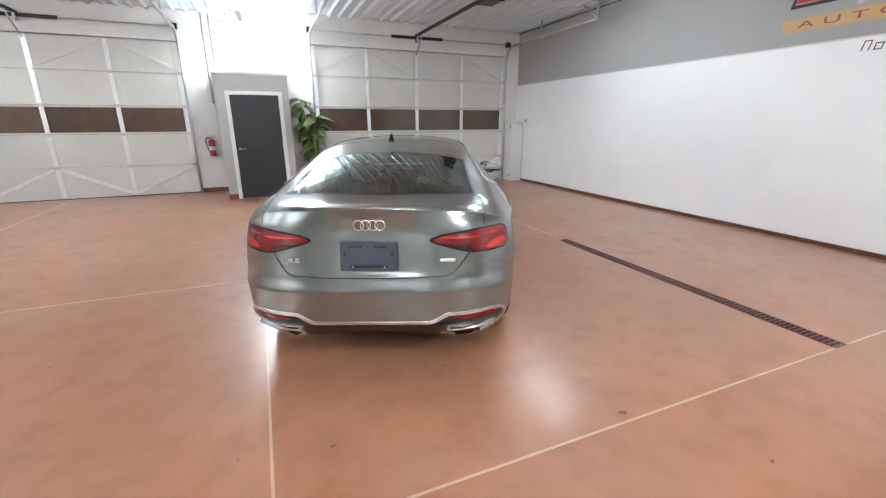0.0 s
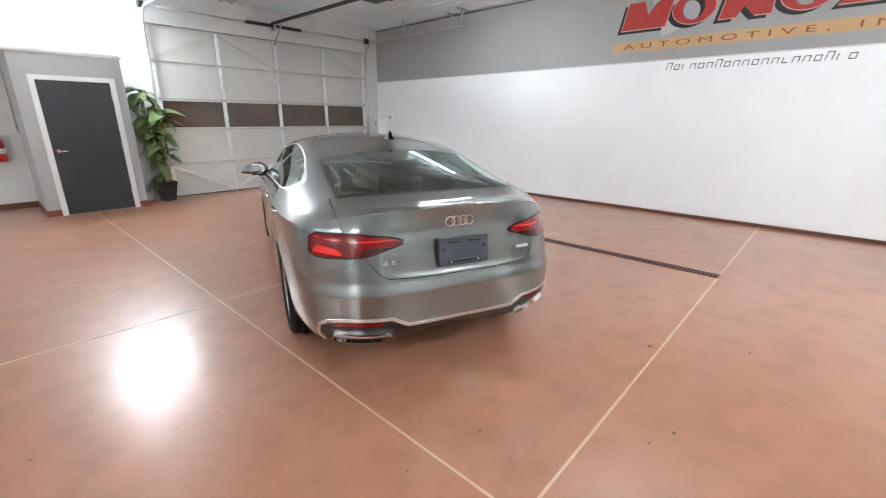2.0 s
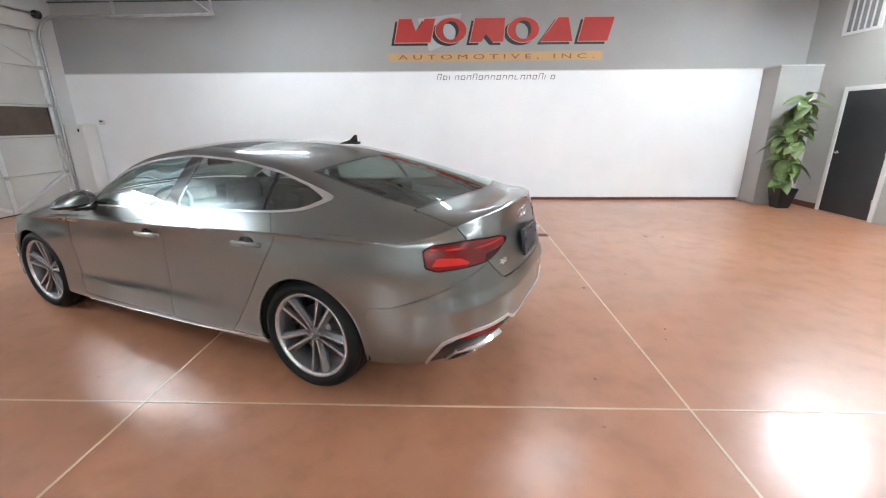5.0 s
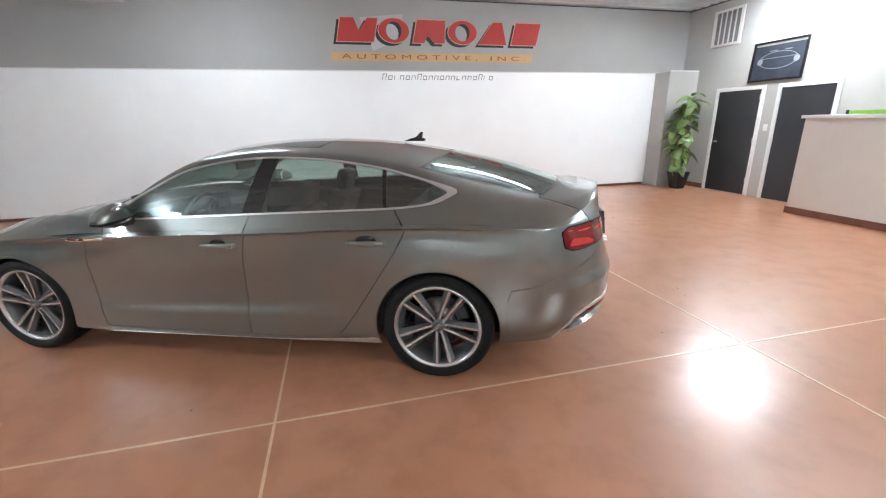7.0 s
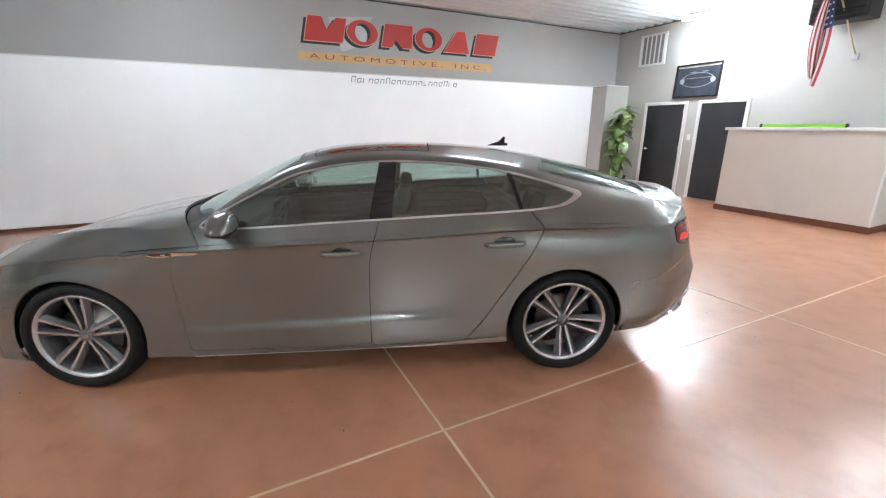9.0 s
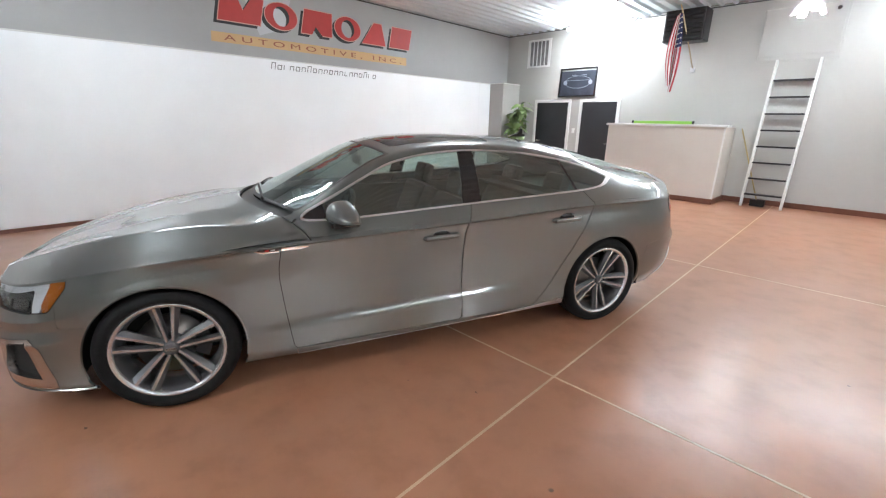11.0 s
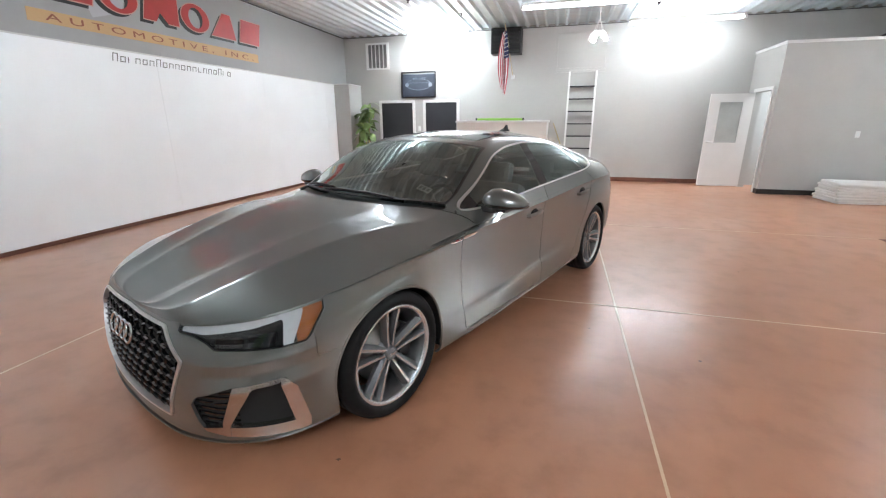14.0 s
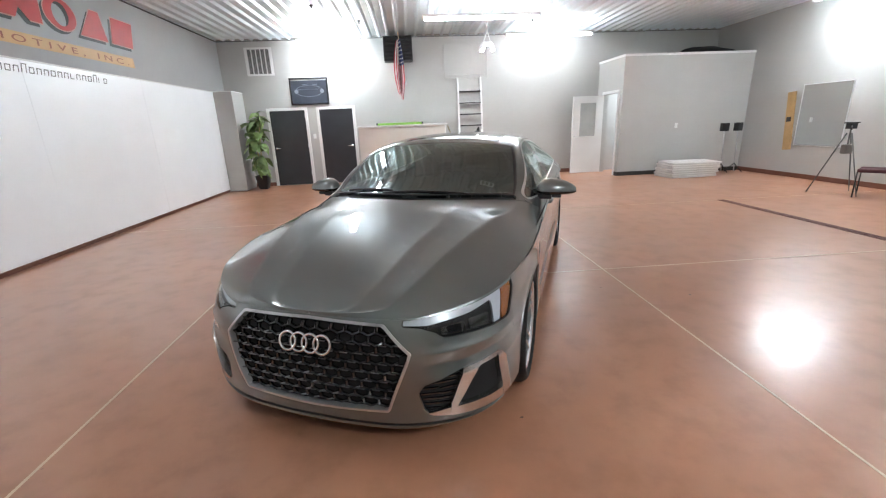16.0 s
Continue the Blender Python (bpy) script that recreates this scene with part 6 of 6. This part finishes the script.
part("pole_bracket", boxes((-0.16, SOUTH + 2.95, 2.50, -0.08, SOUTH + 2.99, 2.60), bevel=0.005), STEEL, flag)
def flag_fold(t, u):
    """u across 13 stripes, t down the cloth."""
    z = 3.44 - 1.38 * t * (1 - 0.12 * u)
    spreadw = 0.09 + 0.19 * math.sin(2.6 * t)
    ang = u * 9.5
    return Vector(((u - 0.5) * spreadw + 0.05 * t * (1 - 2 * u * t) + 0.02 * math.sin(ang * 0.7), 0.045 * math.sin(ang) * (0.4 + 0.8 * t), z + 0.02 * math.cos(ang)))
for k in range(13):
    bm = bmesh.new()
    start = 0.42 if k < 7 else 0.0
    rows = [[bm.verts.new(flag_fold(t, (k + q / 3) / 13)) for q in range(4)] for t in np.linspace(start, 1, 14)]
    for a, b in zip(rows, rows[1:]):
        for q in range(3):
            bm.faces.new((a[q], a[q + 1], b[q + 1], b[q])).smooth = True
    part("stripe", bm, FLAG_RED if k % 2 == 0 else FLAG_WHITE, flag)
bm = bmesh.new()
rows = [[bm.verts.new(flag_fold(t, q / 21 * 7 / 13)) for q in range(22)] for t in np.linspace(0, 0.42, 10)]
for a, b in zip(rows, rows[1:]):
    for q in range(21):
        bm.faces.new((a[q], a[q + 1], b[q + 1], b[q])).smooth = True
canton = part("canton", bm, FLAG_BLUE, flag, "dark blue canton")
for i in range(6):
    for j in range(4):
        c = flag_fold(0.05 + 0.065 * i, (0.06 + 0.125 * j)) + Vector((0, 0.006, 0))
        part("star_dot", bm_of(lambda bm: lathe_into(bm, [(0.001, 0.0), (0.013, 0.0)], 8, Matrix.Translation(c) @ pose(0, 0, 0, -90, 0, 0))), FLAG_WHITE, canton)

# access panel, ladder, broom
acc = thing("access_panel", "large white framed access panel high on the wall", "panel", Matrix.Translation((0.31, SOUTH, 3.06)))
part("leaf", boxes((-0.55, 0.0, -0.40, 0.55, 0.012, 0.42)), WALL_WARM, acc)
part("moulding", boxes((-0.59, 0, -0.45, 0.59, 0.022, -0.40), (-0.59, 0, 0.42, 0.59, 0.022, 0.45), (-0.59, 0, -0.40, -0.555, 0.022, 0.42), (0.555, 0, -0.40, 0.59, 0.022, 0.42), (-0.5, 0.012, -0.36, 0.5, 0.03, -0.34), bevel=0.003), WALL_WARM, acc)
part("knob", bm_of(lambda bm: lathe_into(bm, [(0.001, 0.03), (0.025, 0.028), (0.03, 0.015), (0.012, 0.0)], 14, pose(-0.44, 0.012, 0.33, -90, 0, 0))), DARK_STEEL, acc)
lad = thing("ladder", "white wooden ladder with dark treads leaning on the wall", "ladder")
la, lb = Vector((0.24, -3.38, 0.0)), Vector((0.29, SOUTH + 0.03, 2.62))
tilt = math.degrees(math.atan2(lb.y - la.y, lb.z - la.z))
lm = Matrix.Translation(la) @ pose(0, 0, 0, -tilt, 0, 0)
for s in (-1, 1):
    part("side_rail", boxes((s * 0.31 - 0.02, -0.045, 0.0, s * 0.31 + 0.02, 0.045, 2.66), bevel=0.004), WHITE, lad, "", lm)
for k in range(8):
    part("tread", boxes((-0.29, -0.05, -0.015, 0.29, 0.06, 0.015), bevel=0.004), DARK_STEEL, lad, "dark tread", lm @ pose(0, 0, 0.24 + 0.295 * k, tilt, 0, 0))
br = thing("broom", "wooden broom leaning beside the ladder", "broom")
part("stick", bm_of(lambda bm: tube_into(bm, [(0.86, SOUTH + 0.05, 1.42), (0.34, -3.55, 0.12)], 0.012, 8)), CANE, br)
part("head", boxes((0.20, -3.60, 0.0, 0.44, -3.50, 0.13), bevel=0.02), DARK_STEEL, br)

# ---- office in the south-west corner ----
OX, OY, OH = -3.38, -2.44, 2.86
setting("office_wall", boxes((WEST, OY - 0.12, 0, OX, OY, OH), (OX - 0.12, -2.66, 0, OX, OY - 0.12, OH), (OX - 0.12, SOUTH, 0, OX, -3.46, OH), (OX - 0.12, -3.46, 2.05, OX, -2.66, OH)), WALL_WARM, "grey painted office walls")
setting("office_cap", boxes((WEST, OY - 0.14, OH, OX + 0.02, OY + 0.02, OH + 0.05), (OX - 0.14, SOUTH, OH, OX + 0.02, OY - 0.14, OH + 0.05)), WHITE, "white cap on the office walls")
setting("office_ceiling", boxes((WEST, SOUTH, OH - 0.06, OX - 0.12, OY - 0.12, OH - 0.01)), WHITE, "office ceiling")
setting("office_baseboard", boxes((WEST, OY, 0, OX + 0.014, OY + 0.014, 0.1), (OX, -2.58, 0, OX + 0.014, OY, 0.1)), BASE_DARK, "black baseboard")
leafd = new("door_6")
tagged(leafd, "white office door with a window, standing open", "door", kind="structure")
part("door_frame", boxes((OX - 0.005, -3.53, 0, OX + 0.02, -3.462, 2.12), (OX - 0.005, -2.658, 0, OX + 0.02, -2.59, 2.12), (OX - 0.005, -3.462, 2.052, OX + 0.02, -2.658, 2.12), bevel=0.004), WHITE, leafd)
lf = part("door_leaf", boxes((-0.86, -0.02, 0.012, 0, 0.02, 0.98), (-0.86, -0.02, 1.86, 0, 0.02, 2.03), (-0.86, -0.02, 0.98, -0.66, 0.02, 1.86), (-0.20, -0.02, 0.98, 0, 0.02, 1.86)), WHITE, leafd, "white door leaf", pose(OX + 0.02, -3.44, 0, 0, 0, 180 + 3))
part("window_pane", boxes((-0.66, -0.006, 0.98, -0.20, 0.006, 1.86)), surface("frosted_pane", (0.42, 0.44, 0.43), rough=0.12, vary=0.15, scale=3, coat=0.6), lf, "greyish door window")
part("window_bead", boxes((-0.68, -0.028, 0.96, -0.18, 0.028, 0.985), (-0.68, -0.028, 1.855, -0.18, 0.028, 1.88), (-0.68, -0.028, 0.985, -0.655, 0.028, 1.855), (-0.205, -0.028, 0.985, -0.18, 0.028, 1.855)), WHITE, lf)
part("door_handle", bm_of(lambda bm: [lever_into(bm, -0.79, 0.02, 1.0, 1, 1), lever_into(bm, -0.79, -0.02, 1.0, 1, -1)]), STEEL, lf)
blob = thing("tarp_bundle", "black crumpled bundle lying on the office roof", "bundle", Matrix.Translation((-5.75, -2.95, OH - 0.01)))
bm = bmesh.new()
bmesh.ops.create_icosphere(bm, subdivisions=4, radius=0.5)
for v in bm.verts:
    n = noise.noise(v.co * 3.2) * 0.14 + noise.noise(v.co * 8) * 0.05
    v.co = Vector((v.co.x * 1.7, v.co.y * 0.8, max(v.co.z, -0.02) * 0.5)) * (1 + n)
part("cloth", bm, MATT_BLACK, blob)

# stacked white panels on the floor
for k in range(7):
    sp = thing("panel_stack", "white slatted plastic panel lying in a low stack", "panel", pose(-4.85 + 0.03 * (k % 2), -1.86 + 0.02 * k, 0.001 + 0.053 * k, 0, 0, 4 - 1.5 * k), group="stacked panels")
    part("board", boxes((-0.58, -0.36, 0.0, 0.58, 0.36, 0.045), bevel=0.01), WHITE, sp)
    for j in range(6):
        part("rib", boxes((-0.57, -0.33 + 0.12 * j, 0.045, 0.57, -0.27 + 0.12 * j, 0.0525), bevel=0.003), WHITE, sp)

# two lamp stands
for n, (x, y) in enumerate(((-6.02, -2.15), (-6.34, -2.12))):
    st_ = thing("lamp_stand", "thin black stand with a black square lamp head", "lamp stand", pose(x, y, 0, 0, 0, 14 * n), group="lamp stands")
    part("pole", bm_of(lambda bm: tube_into(bm, [(0.0, 0, 0.03), (0.06, 0, 1.02)], 0.014, 8)), STEEL, st_)
    for a in (90, 210, 330):
        c, s_ = math.cos(math.radians(a)), math.sin(math.radians(a))
        part("leg", bm_of(lambda bm: tube_into(bm, [(0.02, 0, 0.22), (0.22 * c, 0.22 * s_, 0.01)], 0.010, 6)), DARK_STEEL, st_)
    hd = part("lamp_head", boxes((-0.02, -0.06, 1.02, 0.15, 0.06, 1.22), bevel=0.012), BLACK, st_, "black lamp head")
    part("lamp_front", boxes((-0.005, 0.06, 1.04, 0.135, 0.066, 1.20)), DARK_STEEL, hd)

# framed mirror and leaning wood on the west wall
mir = thing("wall_mirror", "large wall mirror in a thin pale frame", "mirror", Matrix.Translation((WEST, -0.36, 1.345)))
part("frame", boxes((0.0, -0.54, -0.64, 0.02, 0.54, -0.628), (0.0, -0.54, 0.628, 0.02, 0.54, 0.64), (0.0, -0.54, -0.628, 0.02, -0.528, 0.628), (0.0, 0.528, -0.628, 0.02, 0.54, 0.628), bevel=0.004), BRIGHT_STEEL, mir)
part("glass", boxes((0.004, -0.528, -0.628, 0.012, 0.528, 0.628)), surface("mirror_glass", (0.80, 0.82, 0.82), rough=0.03, metal=1.0, vary=0.01), mir)
wood = thing("wood_board", "orange wooden board hung beside the mirror", "board", Matrix.Translation((WEST, -1.03, 0.60)) @ pose(0, 0, 0, 5, 0, 0))
WOODM = surface("orange_wood", (0.46, 0.29, 0.12), rough=0.45, vary=0.25, scale=6)
part("plank", boxes((0.02, -0.10, 0.0, 0.05, 0.10, 1.26), bevel=0.006), WOODM, wood)
part("batten", boxes((0.0, -0.08, 0.2, 0.02, 0.08, 0.26), (0.0, -0.08, 1.05, 0.02, 0.08, 1.11)), WOODM, wood)
part("latch", boxes((0.05, -0.05, 0.62, 0.07, 0.05, 0.72), bevel=0.004), DARK_STEEL, wood)

# tripod and stacking chair
tri = thing("tripod", "black camera tripod with an orange-tagged bag", "tripod", Matrix.Translation((-5.62, 1.28, 0)))
TRIPOD_GREY = surface("tripod_grey", (0.13, 0.13, 0.13), rough=0.4, metal=0.4, vary=0.2, scale=14)
for a in (80, 200, 320):
    c, s_ = math.cos(math.radians(a)), math.sin(math.radians(a))
    part("leg", bm_of(lambda bm: tube_into(bm, [(0.04 * c, 0.04 * s_, 1.05), (0.42 * c, 0.42 * s_, 0.01)], [0.012, 0.008], 8)), TRIPOD_GREY, tri)
part("column", bm_of(lambda bm: tube_into(bm, [(0, 0, 0.75), (0, 0, 1.14)], 0.013, 8)), TRIPOD_GREY, tri)
hdt = part("tripod_head", boxes((-0.06, -0.05, 1.12, 0.06, 0.05, 1.22), (-0.09, -0.06, 1.21, 0.09, 0.06, 1.235), bevel=0.008), BLACK, tri)
part("pan_handle", bm_of(lambda bm: tube_into(bm, [(0.03, 0.03, 1.18), (0.16, 0.16, 1.12)], 0.009, 6)), BLACK, hdt)
part("weight_bag", boxes((-0.07, -0.05, 0.70, 0.07, 0.05, 0.86), bevel=0.02), surface("grey_bag", (0.18, 0.17, 0.16), rough=0.8), tri)
ch = thing("stacking_chair", "burgundy padded stacking chair with a dark metal frame", "chair", pose(-5.82, 1.70, 0, 0, 0, 35))
BURG = surface("burgundy_cloth", (0.06, 0.012, 0.018), rough=0.8, vary=0.25, scale=20)
part("seat", boxes((-0.23, -0.23, 0.42, 0.23, 0.23, 0.48), bevel=0.02), BURG, ch)
part("backrest", boxes((-0.22, -0.025, 0, 0.22, 0.025, 0.40), bevel=0.02), BURG, ch, "", pose(0, 0.25, 0.50, 10, 0, 0))
for x in (-0.22, 0.22):
    for y, yt in ((-0.2, -0.22), (0.22, 0.24)):
        part("leg", bm_of(lambda bm: tube_into(bm, [(x, y * 1.1, 0.0), (x, yt, 0.43)], 0.011, 8)), DARK_STEEL, ch)
    part("back_post", bm_of(lambda bm: tube_into(bm, [(x, 0.23, 0.43), (x, 0.30, 0.88)], 0.011, 8)), DARK_STEEL, ch)

# ---- ceiling fixtures ----


def fixture(x, y, z, lx, ly, watts):
    along = lx > ly
    f = thing("ceiling_light", "slim white tube light of the seen and added rows, hung close under the ceiling", "ceiling light", Matrix.Translation((x, y, z)) @ (Matrix() if along else pose(0, 0, 0, 0, 0, 90)), group="tube lights")
    ln = max(lx, ly)
    part("housing", boxes((-ln / 2, -0.05, 0.02, ln / 2, 0.05, 0.07), bevel=0.006), WHITE, f)
    mat = glow("lit_tube", (0.905, 0.97, 1.02), watts)
    for k in (-0.035, 0.035):
        part("tube", bm_of(lambda bm: tube_into(bm, [(-ln / 2 + 0.04, k, -0.012), (ln / 2 - 0.04, k, -0.012)], 0.019, 10)), mat, f, "bright lamp tube")
    for e in (-1, 1):
        part("end_cap", boxes((e * ln / 2 - 0.03, -0.045, -0.035, e * ln / 2 + 0.03 * (e < 0), 0.045, 0.02)), WHITE, f)
        part("hanger", bm_of(lambda bm: tube_into(bm, [(e * ln * 0.4, 0, 0.07), (e * ln * 0.4, 0, CEIL - z)], 0.004, 6)), STEEL, f)
    return f


# includes the unseen fill tubes on the west and east sides
for f in FIXTURES_AND_FILL:
    fixture(*f)
for x, y, lit in ((0.06, -2.1, 30), (0.04, 8.1, 21)):
    LEAF_LAMP = glow("led_leaf", (0.92, 0.97, 1.0), lit)
    hk = thing("garage_lamp", "white hanging lamp with three folding lit leaves", "ceiling light", Matrix.Translation((x, y, CEIL)), group="folding leaf lamps")
    part("drop_rod", bm_of(lambda bm: tube_into(bm, [(0, 0, 0), (0, 0, -0.24)], 0.012, 8)), WHITE, hk)
    part("ceiling_plate", bm_of(lambda bm: lathe_into(bm, [(0.06, 0.0), (0.055, -0.03), (0.001, -0.035)], 16)), WHITE, hk)
    part("lamp_core", bm_of(lambda bm: lathe_into(bm, [(0.02, -0.46), (0.12, -0.475), (0.13, -0.50), (0.12, -0.525), (0.03, -0.54), (0.001, -0.545)], 24)), WHITE, hk)
    for a in (30, 120, 210, 300):
        ca, sa = math.cos(math.radians(a)), math.sin(math.radians(a))
        part("hanging_wire", bm_of(lambda bm: tube_into(bm, [(0, 0, -0.23), (0.115 * ca, 0.115 * sa, -0.48)], 0.006, 6)), WHITE, hk)
        lm_ = pose(0, 0, -0.51, 0, 0, a) @ pose(0.12, 0, 0, 0, 62, 0)
        wing = part("lamp_leaf", boxes((0, -0.055, 0.0, 0.15, 0.055, 0.022), bevel=0.006), WHITE, hk, "", lm_)
        part("led_panel", boxes((0.012, -0.046, -0.006, 0.14, 0.046, -0.001)), LEAF_LAMP, wing, "lit led panel")
for x, y in ((2.87, -1.98), (3.6, -0.69), (3.2, 3.0), (-1.0, -2.2), (-2.2, 2.0)):
    sp = thing("sprinkler_head", "small dark ceiling sprinkler", "sprinkler", Matrix.Translation((x, y, CEIL)), group="sprinklers")
    part("sprinkler_body", bm_of(lambda bm: lathe_into(bm, [(0.04, 0.0), (0.038, -0.012), (0.014, -0.016), (0.014, -0.05), (0.028, -0.055), (0.001, -0.058)], 14)), DARK_STEEL, sp)

# small marks on the floor
STAIN = surface("dark_floor_stain", (0.15, 0.08, 0.055), rough=0.5, vary=0.3, scale=30)
rnd = random.Random(5)
for x, y, r in ((1.85, 1.33, 0.035), (1.03, 0.96, 0.022), (0.87, 1.03, 0.016), (3.76, -0.05, 0.06), (3.70, -0.26, 0.045), (2.23, 0.8, 0.02), (0.37, 1.69, 0.016), (0.32, 4.76, 0.012), (1.48, 6.37, 0.016), (-1.2, 3.1, 0.014)):
    bm = bmesh.new()
    turn_ = rnd.uniform(0, 6)
    ring = [bm.verts.new((x + r * 0.6 * (1 + 0.35 * math.sin(2 * a + turn_)) * math.cos(a) * 1.3, y + r * 0.6 * (0.7 + 0.3 * math.cos(3 * a + turn_)) * math.sin(a), 0.0006)) for a in np.linspace(0, 2 * math.pi, 14, endpoint=False)]
    bm.faces.new(ring)
    part("stain", bm, STAIN, ground)
